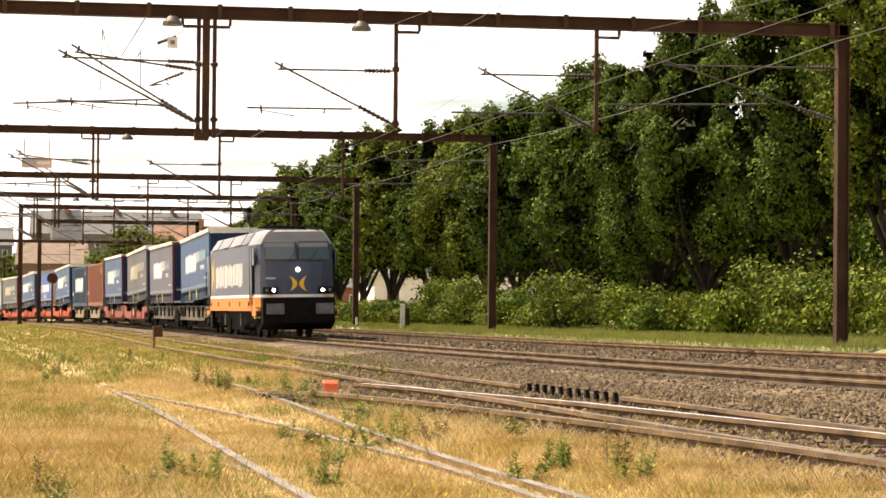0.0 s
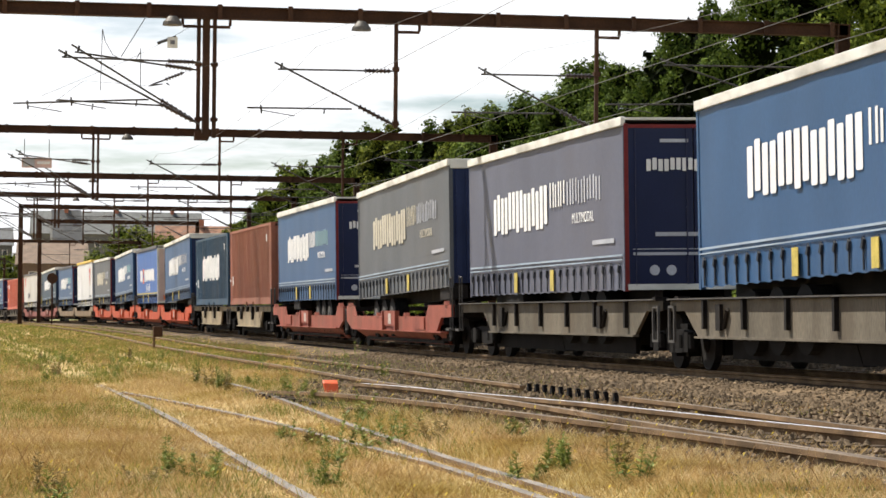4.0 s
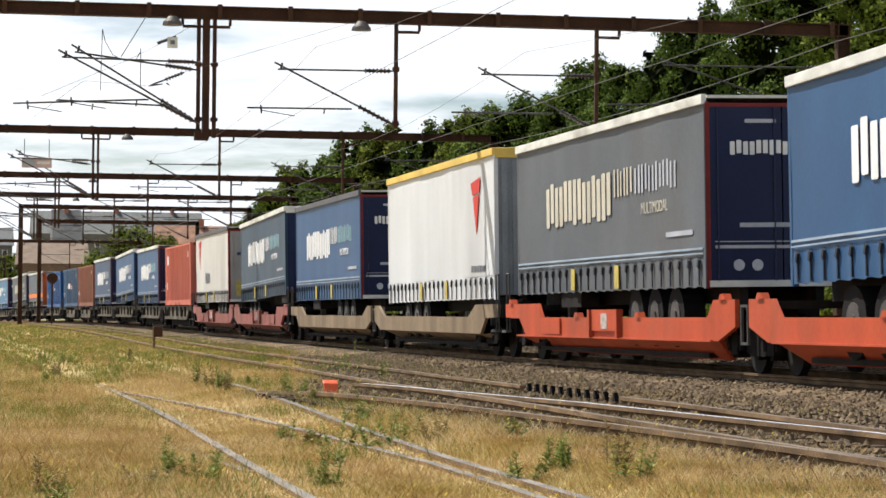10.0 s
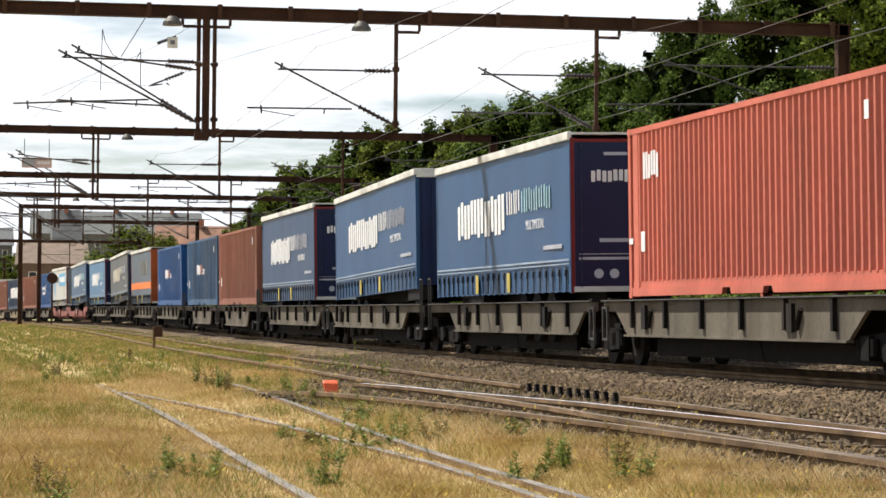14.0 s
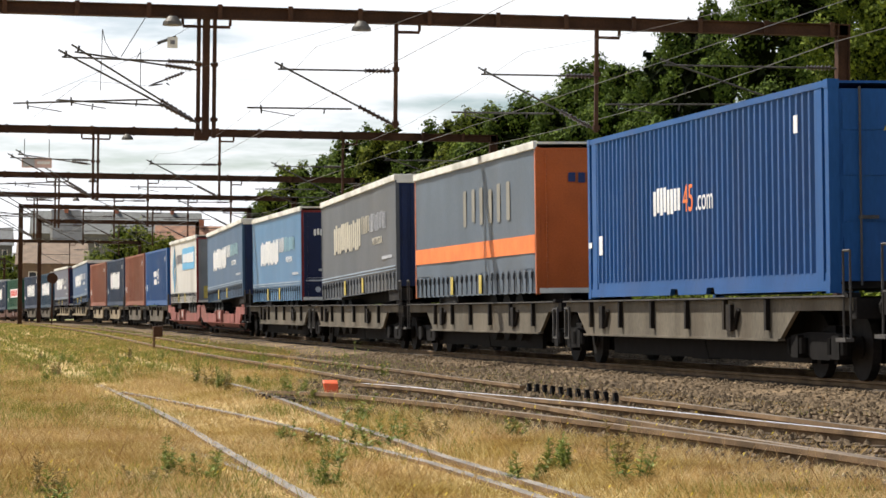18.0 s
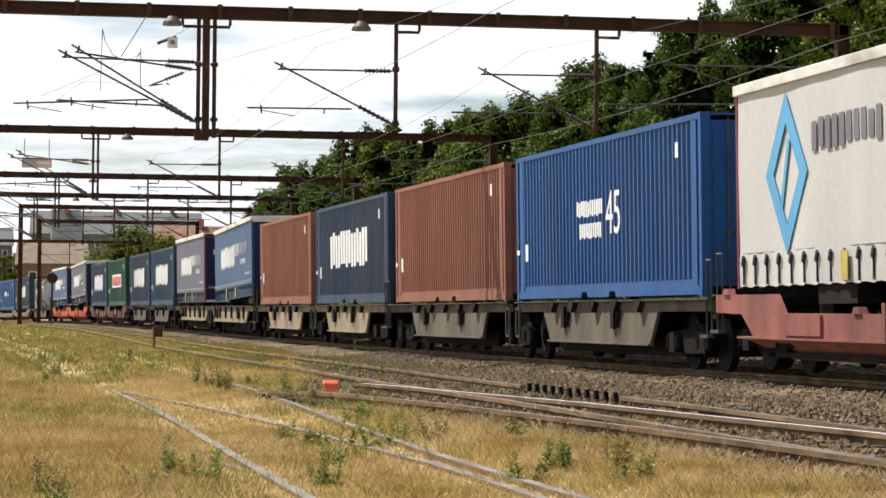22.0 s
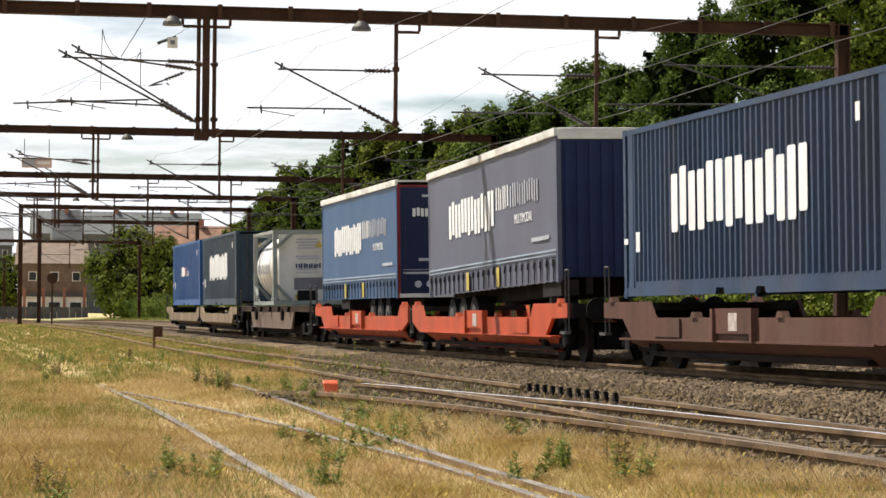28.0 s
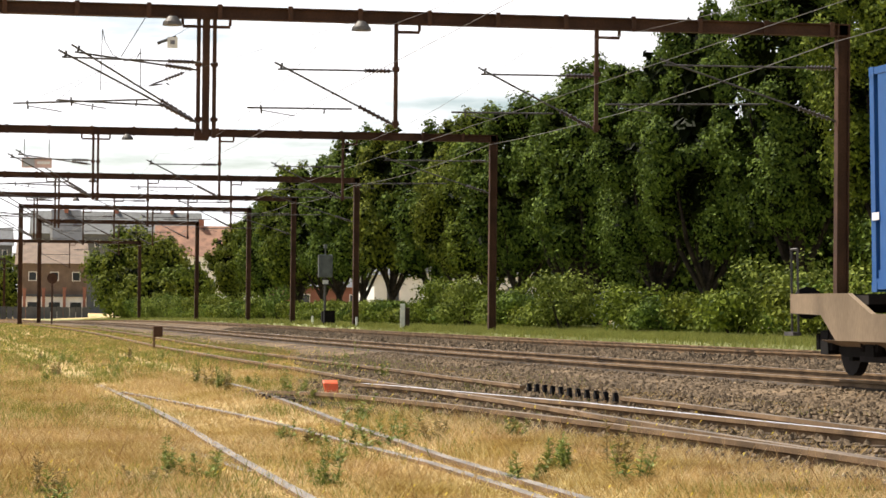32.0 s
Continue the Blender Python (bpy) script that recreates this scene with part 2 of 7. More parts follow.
def sheet_z(x, y):
    """The open ground, which dips out of sight below the ballast and the verge."""
    off = y - (line(x)[0] - 13.33)
    under = smooth_step(8.5, 9.2, off) * smooth_step(33.5, 32.5, off) if -325 < x < 38 else 0.0
    return ground_z(x, y) - 0.14 * under


tagged(new("ground", grid_mesh("ground", xs, ys, sheet_z, M["grass_ground"])), "dry yellow grass ground beside the railway", "ground", kind="structure")
xs = list(range(-330, 41, 3))


def strip(name, off0, off1, n, lift, material, label, category):
    """A sheet that follows the line between two side offsets, a little above the ground."""
    verts, faces = [], []
    for i, x in enumerate(xs):
        for j in range(n + 1):
            off = off0 + (off1 - off0) * j / n
            y = line(x)[0] - 13.33 + off
            edge = 0.12 if j in (0, n) else 0.0
            verts.append((x, y, ground_z(x, y) + lift - edge))
    for i in range(len(xs) - 1):
        for j in range(n):
            a = i * (n + 1) + j
            faces.append((a, a + n + 1, a + n + 2, a + 1))
    me = bpy.data.meshes.new(name)
    me.from_pydata(verts, [], faces)
    me.materials.append(material)
    return tagged(new(name, me), label, category, kind="structure")


strip("ballast", 8.1, 19.6, 24, 0.03, M["ballast"], "brown stone ballast bed under the main tracks", "ballast")
# dark brown strip paints in the shade beneath the passing wagons
M["bed_shade"] = mat("shade_dark_ballast", (0.060, 0.046, 0.034), 0.95, 0, 0.35, 0.9, 9, 0.9, spec=0.1)
strip("track_bed", 11.95, 14.7, 6, 0.055, M["bed_shade"], "ballast painted dark for shade under the train, between the main rails", "ballast")
strip("verge", 19.5, 34.0, 20, 0.035, M["verge"], "green grass verge behind the far track", "grass")


def gravel_bed():
    """Dirt and gravel under the turnout, from the grass's edge to the ballast."""
    edge = ((-62, 8.2), (-52, 6.9), (-44, 6.2), (-38, 5.1), (-33, 4.35), (-28, 4.15), (-24, 4.3), (-15, 4.9), (0, 5.3), (40, 6.5))
    verts, faces, n = [], [], 12
    at = [-62 + 1.5 * k for k in range(68)]
    for x in at:
        y0 = float(np.interp(x, [e[0] for e in edge], [e[1] for e in edge]))
        y1 = line(x)[0] - 13.33 + 8.3
        for j in range(n + 1):
            y = y0 + (y1 - y0) * j / n
            verts.append((x, y, ground_z(x, y) + (0.02 if j else -0.02)))
    for i in range(len(at) - 1):
        for j in range(n):
            a = i * (n + 1) + j
            faces.append((a, a + n + 1, a + n + 2, a + 1))
    me = bpy.data.meshes.new("gravel_bed")
    me.from_pydata(verts, [], faces)
    me.materials.append(M["ballast"])
    return tagged(new("gravel_bed", me), "dirt and gravel under the turnout", "gravel", kind="structure")


gravel_bed()


# ---- rails ----
RAIL = ((-0.036, 0), (-0.036, -0.035), (-0.010, -0.05), (-0.010, -0.135), (-0.07, -0.155), (-0.07, -0.172), (0.07, -0.172), (0.07, -0.155), (0.010, -0.135), (0.010, -0.05), (0.036, -0.035), (0.036, 0))


def rail(name, pts, head, parent):
    """A rail along (x, y, z of its head)."""
    verts, faces, mats = [], [], []
    k = len(RAIL)
    for i, (x, y, z) in enumerate(pts):
        a, b = pts[max(i - 1, 0)], pts[min(i + 1, len(pts) - 1)]
        way = Vector((b[0] - a[0], b[1] - a[1], 0)).normalized()
        side = Vector((-way.y, way.x, 0))
        for u, v in RAIL:
            verts.append((x + side.x * u, y + side.y * u, z + v))
    for i in range(len(pts) - 1):
        for j in range(k):
            faces.append((i * k + j, (i + 1) * k + j, (i + 1) * k + (j + 1) % k, i * k + (j + 1) % k))
            mats.append(1 if j == k - 1 else 0)
    faces += [tuple(range(k)), tuple(range((len(pts) - 1) * k, len(pts) * k))[::-1]]
    mats += [0, 0]
    me = bpy.data.meshes.new(name)
    me.from_pydata(verts, [], faces)
    me.materials.append(M["rail_side"])
    me.materials.append(M[head])
    for f, mi in zip(me.polygons, mats):
        f.material_index = mi
    ob = new(name, me)
    ob.parent = parent
    return ob


def interp(knots, x):
    xs_, ys_ = [k[0] for k in knots], [k[1] for k in knots]
    return float(np.interp(x, xs_, ys_))


def sleepers(parent, x0, x1, step, where, length, lift=0.0):
    """Timber sleepers, each an object, across a track whose centre is where(x)."""
    bm = bm_new()
    add_box(bm, -0.12, 0.12, -length / 2, length / 2, -0.16, 0)
    me = mesh_of("sleeper", bm, M["sleeper"])
    n, x = 0, x0
    while x < x1 and n < 300:
        y, z = where(x)
        ob = new("sleeper", me)
        ob.parent, ob.matrix_basis = parent, pose(x, y, z - 0.15 + lift, 0, 0, math.degrees(math.atan(line(x)[2])) + random.uniform(-1, 1))
        x, n = x + step, n + 1


main_track = thing("main_track", "railway track with two worn steel rails on ballast", "railway track")
main_track["kind"] = "structure"
run = [40 - 4 * k for k in range(0, 100)] + [-400, -500, -700, -900]
tilt = math.sin(radians(LEAN))
rail("rail", [(x, line(x)[0] - 0.7525, line(x)[1] - 0.7525 * tilt) for x in run], "rail_top", main_track)
rail("rail", [(x, line(x)[0] + 0.7525, line(x)[1] + 0.7525 * tilt) for x in run], "rail_top", main_track)
far_track = thing("far_track", "second railway track with rusty rails beside the verge", "railway track")
far_track["kind"] = "structure"
rail("rail", [(x, line(x)[0] + 4.1, line(x)[1] + 0.17) for x in run], "rail_old", far_track)
rail("rail", [(x, line(x)[0] + 5.53, line(x)[1] + 0.18) for x in run], "rail_old", far_track)

# the turnout before the main line: (x, y) of each rail
FAR_M = [(-330, 3.4), (-240, 7.4), (-171, 8.45), (-130, 8.8), (-110, 8.55), (-94, 8.2), (-70, 7.6), (-57, 7.4), (-44, 7.25), (-32, 6.92), (-27, 6.86), (-19, 6.80), (-10, 6.9), (40, 9)]
NEAR_M = [(x, y - 1.435) for x, y in FAR_M]
FAR_N = [(-44, 4.75), (-36.3, 5.05), (-31.3, 5.36), (-27.5, 5.72), (-25.7, 5.92), (-22.7, 6.18), (-20.3, 6.42), (-18.8, 6.58), (-12, 6.75), (10, 8)]
NEAR_N = [(-44, 3.30), (-33.6, 3.72), (-27.9, 4.2), (-24.7, 4.6), (-21.4, 4.95), (-18.9, 5.16), (-15.5, 5.38), (-10, 5.45), (40, 7.5)]
FAR_T = [(-66.4, 4.6), (-46.3, 4.22), (-34.2, 3.95), (-23.7, 3.52), (-18.2, 3.42), (-15.8, 3.41), (10, 3.4)]
FAR_S = [(-67.8, 3.07), (-48.5, 2.7), (-28.2, 2.37), (-17.9, 2.14), (-14.7, 2.09), (10, 2.0)]
NEAR_T = [(-36, 2.57), (-35.6, 2.59), (-29.5, 2.90), (-26.7, 3.02), (-21.3, 3.17), (-17.5, 3.28), (-14.4, 3.25), (10, 3.2)]
NEAR_S = [(-35.9, 1.28), (-26.5, 1.68), (-22.8, 1.86), (-17.9, 2.09)]
BURIED = [(-24, 0.72), (-22, 0.87), (-18.2, 1.18), (-15.7, 1.44), (-11, 1.9)]


def laid(knots, lift, x0=None, x1=None):
    x0, x1 = knots[0][0] if x0 is None else x0, knots[-1][0] if x1 is None else x1
    n = max(8, int((x1 - x0) / 2))
    return [(x, interp(knots, x), base_z(x) + lift) for x in [x0 + (x1 - x0) * k / n for k in range(n + 1)]]


def run_out(pts, x_end, length, depth):
    """The same rail, sinking into the ground towards its end at x_end."""
    return [(x, y, z - depth * smooth_step(x_end + length, x_end, x)) for x, y, z in pts]


turnout = thing("turnout", "railway turnout with polished switch rail in gravel and weeds", "railway switch")
turnout["kind"] = "structure"
rail("stock_rail", laid(FAR_M, 0.0, -330, -32.2), "rail_old", turnout)
rail("stock_rail", laid(FAR_M, 0.0, -27.2, 40), "rail_old", turnout)
rail("stock_rail", laid(NEAR_M, 0.0), "rail_old", turnout)
rail("switch_rail", run_out(laid(FAR_N, 0.0, -37.5), -37.5, 5.0, 0.13), "rail_shiny", turnout)
rail("stock_rail", run_out(laid(NEAR_N, 0.0, -36.5), -36.5, 9.0, 0.14), "rail_old", turnout)
siding = thing("siding_track", "old siding rails sunk in dry grass", "railway track")
siding["kind"] = "structure"
for kn, proud in ((FAR_S, 0.026), (NEAR_S, 0.010), (FAR_T, 0.034), (NEAR_T, 0.028), (BURIED, 0.008)):
    rail("rail", [(x, y, ground_z(x, y) + proud - 0.045 * smooth_step(-30, -50, x)) for x, y, z in laid(kn, 0.0)], "rail_grey", siding)

# ---- overhead line portals ----
# place along the line, both legs, how far the beam stands above the usual height, places of the hanging posts
PORTALS = [(-61.9, 20.7, -8.5, 0.10, (14.94, 10.38, 6.17)), (-105.4, 21.45, -4.0, 0.23, (15.69, 11.05, 6.46)), (-139.4, 21.46, -1.5, 0.13, (15.2, 11.11, 6.7)),
           (-164.8, 21.66, 0.8, 0.17, (15.47, 11.21, 6.71)), (-185.2, 21.4, 6.6, 0.22, (15.1, 10.6)), (-210.8, 20.5, 8.9, 0.1, (14.7,)), (-262, 20.2, 4.5, 0.0, (13.8, 9.2)), (-345, 10.4, -4.0, 0.0, (5.2,))]


def cantilever(p, dx, y, top, end, foot, reg):
    """Tubes from a post at y: top and foot heights on the post, end (reach, height), reg (start, height, end, height) of the registration tube."""
    tip = (y - end[0], end[1])
    d = Vector((0, tip[0] - y, tip[1] - foot)).normalized()
    for nm, a, b, r in (("top_tube", (y, top), (tip[0] - 0.05, end[1] - 0.09), 0.022), ("stay_tube", (y, foot), (tip[0] + d.y * 0.14, tip[1] + d.z * 0.14), 0.024),
                        ("registration_tube", (y - reg[0], reg[1]), (y - reg[2], reg[3]), 0.021), ("drop_bracket", (y - reg[2] + 0.30, reg[3] + 0.07), (y - reg[2] + 0.32, reg[3] - 0.12), 0.020),
                        ("drop_bracket", (y - reg[2] + 1.72, reg[3] + 0.03), (y - reg[2] + 1.70, reg[3] - 0.10), 0.018), ("steady_arm", (y - reg[2] + 0.32, reg[3] - 0.05), (y - reg[2] + 1.05, reg[3] - 0.16), 0.011),
                        ("clamp", (tip[0] + 0.02, tip[1] - 0.10), (tip[0] + 0.05, tip[1] + 0.05), 0.027)):
        bm = bm_new()
        add_rod(bm, (dx, *a), (dx, *b), r)
        part(nm, bm, M["galv"], p)
    start = Vector((dx, y, foot))
    lean = (end[1] - 0.09 - top) / end[0]
    for a, b in (((dx, y - 0.12, top + 0.12 * lean), (dx, y - 0.72, top + 0.72 * lean)), (start + d * 0.15, start + d * 0.95)):
        bm = bm_new()
        a, b = Vector(a), Vector(b)
        add_ribbed(bm, a, b, 0.034, 0.058, 7)
        part("insulator", bm, M["insulator"], p, "dark ribbed insulator")


def portal(x, y0, y1, lift, posts, first):
    """A portal over the tracks: legs at y0 and y1, a beam, posts hanging from it with cantilevers, and one more on the far leg."""
    p = thing("catenary_portal", "rust-brown steel portal carrying overhead wires across the tracks", "overhead line portal", "overhead line portals")
    p.location = (x, 0, base_z(x))
    low, high = 7.19 + lift, 7.47 + lift
    for y in (y0, y1):
        bm = bm_new()
        g = ground_z(x, y) - base_z(x)
        for s in (-1, 1):
            add_box(bm, -0.13, 0.13, y + s * 0.13 - 0.012, y + s * 0.13 + 0.012, g, high - 0.02)
        add_box(bm, -0.012, 0.012, y - 0.118, y + 0.118, g, high - 0.02)
        part("leg", bm, M["portal"], p)
        bm = bm_new()
        add_box(bm, -0.26, 0.26, y - 0.26, y + 0.26, g - 0.3, g + 0.05)
        part("footing", bm, M["steel_dark"], p, bevel=0.02)
    bm = bm_new()
    add_prism(bm, [(-0.14, low), (0.14, low), (0.14, low + 0.02), (0.012, low + 0.02), (0.012, high - 0.02), (0.14, high - 0.02), (0.14, high), (-0.14, high), (-0.14, high - 0.02), (-0.012, high - 0.02), (-0.012, low + 0.02), (-0.14, low + 0.02)], y1 - 0.15, y0 + 0.15)
    part("beam", bm, M["portal"], p)
    k = y1 + 1
    while k < y0:
        bm = bm_new()
        add_box(bm, 0.142, 0.18, k - 0.05, k + 0.05, low - 0.03, high + 0.03)
        part("beam_clamp", bm, M["portal"], p)
        k += 1.55
    for i, y in enumerate(posts):
        heavy = i == 2
        bm = bm_new()
        if heavy and first:
            add_box(bm, -0.085, 0.085, y - 0.075, y + 0.075, low - 2.62, low)
            add_box(bm, -0.1, 0.1, y - 0.24, y + 0.06, low - 2.66, low - 2.5)
        elif not heavy:
            add_box(bm, -0.042, 0.042, y - 0.042, y + 0.042, low - 2.3, low)
        for z in ((low - 1.0, low - 2.2) if not heavy else ()):
            add_box(bm, -0.07, 0.07, y - 0.07, y + 0.07, z - 0.05, z + 0.05)
        if len(bm.verts):
            part("drop_post", bm, M["portal"], p)
        else:
            bm.free()
        if heavy:
            for e, foot in ((-0.165, 2.45), (0.185, 2.6)) if first else ((-0.09, 2.42), (0.09, 2.42)):
                bm = bm_new()
                add_box(bm, -0.042, 0.042, y + e - 0.042, y + e + 0.042, low - foot, low)
                for z in (low - 1.0, low - 2.2):
                    add_box(bm, -0.075, 0.075, y + e - 0.075, y + e + 0.075, z - 0.04, z + 0.04)
                part("drop_post", bm, M["portal"], p)
        for e in (-1, 1) if heavy else (1,):
            bm = bm_new()
            add_box(bm, -0.04, 0.04, min(y, y + e * 0.52), max(y, y + e * 0.52), low - 0.20, low - 0.14)
            add_box(bm, -0.03, 0.03, y + e * 0.52 - 0.03, y + e * 0.52 + 0.03, low - 0.14, low)
            part("post_bracket", bm, M["portal"], p)
        if heavy:
            cantilever(p, -0.3, y - 0.16, low - 1.10, (2.63, low - 0.68), low - 2.25, (1.06, low - 1.77, 3.99, low - 1.92))
            cantilever(p, 0.3, y - 0.16, low - 0.98, (2.94, low - 0.85), low - 2.33, (0.81, low - 1.94, 3.08, low - 1.87))
        else:
            cantilever(p, 0.0, y, low - 1.04, (2.58, low - 0.97), low - 2.25, (0.98, low - 1.90, 3.30, low - 1.92))
    if x > -170:
        cantilever(p, 0.0, y0 - 0.15, low - 0.72, (4.0, low - 0.66), low - 1.93, (1.62, low - 1.58, 5.4, low - 1.67))
    return p


for i, q in enumerate(PORTALS):
    portal(*q, i == 0)


def looped_wire(name, pts, r, label):
    """A slack wire across the first portal: (side, height) of its bends."""
    bm = bm_new()
    for a, b in zip(pts, pts[1:]):
        add_rod(bm, (0, *a), (0, *b), r, 5)
    ob = new(name, mesh_of(name, bm, M["galv"]))
    ob.location = (-61.6, 0, base_z(-61.9))
    return tagged(ob, label, "overhead wire", "overhead wires")


looped_wire("jumper_wire", ((3.86, 5.65), (3.89, 6.97), (3.95, 6.72), (4.12, 6.42), (4.38, 6.30), (4.62, 6.33), (4.72, 6.52)), 0.009, "slack dark jumper wire between the cantilevers")
looped_wire("jumper_wire", ((4.30, 6.39), (4.83, 7.28)), 0.010, "dark jumper wire running up to the beam")
looped_wire("tube_hanger", ((4.72, 6.58), (4.72, 5.70)), 0.010, "thin hanger rod between the tubes")
looped_wire("section_wire", ((2.45, 5.05), (3.5, 5.85), (4.91, 5.77), (5.68, 6.09), (9.6, 7.35)), 0.004, "thin wire with a section insulator below the beam")
looped_wire("section_wire", ((2.6, 5.5), (4.4, 6.30), (5.2, 6.72), (6.1, 7.27)), 0.004, "thin stay wire carrying a small plate")
bar = thing("section_insulator", "dark ribbed section insulator hanging in a wire", "insulator")
bar.location = (-61.6, 0, base_z(-61.9))
bm = bm_new()
a_, b_ = Vector((0, 4.95, 5.79)), Vector((0, 5.66, 6.08))
add_rod(bm, a_, b_, 0.02, 6)
for k in range(6):
    c_ = a_.lerp(b_, 0.45 + 0.09 * k)
    add_rod(bm, c_, c_ + (b_ - a_) * 0.04, 0.045, 8)
part("rod", bm, M["insulator"], bar)
bm = bm_new()
add_rod(bm, (0, 4.9, 5.77), (0, 5.2, 5.82), 0.016, 5)
add_rod(bm, (0, 5.28, 5.84), (0, 5.35, 5.80), 0.016, 5)
part("clip", bm, M["galv"], bar)


def wires(name, path, r, label):
    bm = bm_new()
    for a, b in zip(path, path[1:]):
        add_rod(bm, a, b, r, 4)
    ob = new(name, mesh_of(name, bm, M["wire"]))
    return tagged(ob, label, "overhead wire", "overhead wires")


def catenary(off, z_low, z_high):
    path_low, path_high = [], []
    ends = [20.0] + [q[0] for q in PORTALS]
    for a, b in zip(ends, ends[1:]):
        for k in range(8):
            f = k / 8
            x = a + (b - a) * f
            path_low.append((x, line(x)[0] - 13.33 + off, base_z(x) + z_low))
            path_high.append((x, line(x)[0] - 13.33 + off, base_z(x) + z_high - 0.9 * 4 * f * (1 - f) * abs(b - a) / 60))
    wires("contact_wire", path_low, 0.0055, "thin copper contact wire above the track")
    wires("messenger_wire", path_high, 0.0045, "thin sagging messenger wire above the track")


catenary(13.3, 5.5, 6.75)
catenary(8.6, 5.5, 6.75)
feeder = []
ends = [(20.0, 19.5, 0.0)] + [(q[0], q[1], q[3]) for q in PORTALS]
for a, b in zip(ends, ends[1:]):
    for k in range(8):
        f = k / 8
        x = a[0] + (b[0] - a[0]) * f
        feeder.append((x, a[1] + (b[1] - a[1]) * f - 0.2, base_z(x) + 7.05 + 1.2 * (a[2] + (b[2] - a[2]) * f) - 0.22 * 4 * f * (1 - f)))
wires("feeder_wire", feeder, 0.011, "grey feeder wire along the portal legs")


# ---- the train ----
MOVING = []


def bogie(parent, x):
    b = new("bogie")
    b.parent, b.location = parent, (x, 0, 0)
    for s in (-1, 1):
        bm = bm_new()
        add_prism(bm, [(-1.25, 0.62), (-1.1, 0.38), (-0.7, 0.38), (-0.35, 0.28), (0.35, 0.28), (0.7, 0.38), (1.1, 0.38), (1.25, 0.62), (0.5, 0.66), (-0.5, 0.66)], s * 1.0, s * 1.09)
        for dx in (-0.9, 0.9):
            add_box(bm, dx - 0.16, dx + 0.16, s * 1.0, s * 1.18, 0.30, 0.62)
            add_rod(bm, (dx - 0.28, s * 1.13, 0.36), (dx - 0.28, s * 1.13, 0.58), 0.07, 8)
            add_rod(bm, (dx + 0.28, s * 1.13, 0.36), (dx + 0.28, s * 1.13, 0.58), 0.07, 8)
        part("side_frame", bm, M["steel_dark"], b)
        for dx in (-0.9, 0.9):
            bm = bm_new()
            add_rod(bm, (dx, s * 0.68, 0.46), (dx, s * 0.80, 0.46), 0.46, 20)
            add_rod(bm, (dx, s * 0.80, 0.46), (dx, s * 0.83, 0.46), 0.16, 12)
            part("wheel", bm, M["wheel"], b)
    bm = bm_new()
    for dx in (-0.9, 0.9):
        add_rod(bm, (dx, -0.7, 0.46), (dx, 0.7, 0.46), 0.08, 8)
    add_box(bm, -0.25, 0.25, -0.95, 0.95, 0.35, 0.75)
    part("axle_beam", bm, M["steel_dark"], b)
    box_part("brake_frame", (-1.3, 1.3, -0.62, 0.62, 0.24, 0.70), M["steel_dark"], b)
    for dx in (-0.36, 0.36):
        for s in (-1, 1):
            bm = bm_new()
            add_prism(bm, [(dx - 0.07, 0.22), (dx + 0.07, 0.22), (dx + 0.05, 0.62), (dx - 0.05, 0.62)], s * 0.70, s * 0.99)
            part("brake_shoe", bm, M["steel_dark"], b)


def buffers(parent, x, s):
    for y in (-0.875, 0.875):
        bm = bm_new()
        add_rod(bm, (x, y, 1.0), (x + s * 0.35, y, 1.0), 0.10, 10)
        add_rod(bm, (x + s * 0.35, y, 1.0), (x + s * 0.6, y, 1.0), 0.075, 10)
        add_rod(bm, (x + s * 0.58, y, 1.0), (x + s * 0.63, y, 1.0), 0.23, 14)
        part("buffer", bm, M["steel_dark"], parent)


M["wheel"] = mat("wheel_steel", (0.012, 0.010, 0.009), 0.8, 0.0, 0.25, 6, 50, spec=0.2)
PAINT = {
    "red": mat("red_oxide_wagon_paint", (0.271, 0.078, 0.054), 0.6, 0, 0.14, 1.5, 30, dirt=0.5, streak=2.5, spec=0.15),
    "orange": mat("bright_red_wagon_paint", (0.426, 0.070, 0.026), 0.55, 0, 0.10, 1.5, 30, dirt=0.3, streak=2.5, spec=0.15),
    "dusky": mat("dusty_red_wagon_paint", (0.262, 0.098, 0.082), 0.7, 0, 0.16, 1.5, 30, dirt=0.55, streak=2.5, spec=0.15),
    "brown": mat("brown_wagon_paint", (0.102, 0.048, 0.035), 0.7, 0, 0.16, 1.5, 30, dirt=0.5, streak=2.5, spec=0.15),
    "tan": mat("tan_brake_dust_paint", (0.221, 0.164, 0.107), 0.8, 0, 0.14, 1.2, 30, dirt=0.5, streak=3, spec=0.15),
    "grey": mat("dirty_grey_wagon_paint", (0.127, 0.110, 0.084), 0.8, 0, 0.2, 1.2, 30, dirt=0.7, streak=3, spec=0.15),
    "beige": mat("beige_dusty_wagon_paint", (0.287, 0.234, 0.156), 0.8, 0, 0.14, 1.2, 30, dirt=0.6, streak=3, spec=0.15),
    "umber": mat("dusty_umber_wagon_paint", (0.165, 0.118, 0.088), 0.8, 0, 0.16, 1.2, 30, dirt=0.6, streak=3, spec=0.15),
    "frame": mat("black_brown_frame_paint", (0.012, 0.010, 0.009), 0.85, 0, 0.2, 2, 30, dirt=0.25, spec=0.15),
}


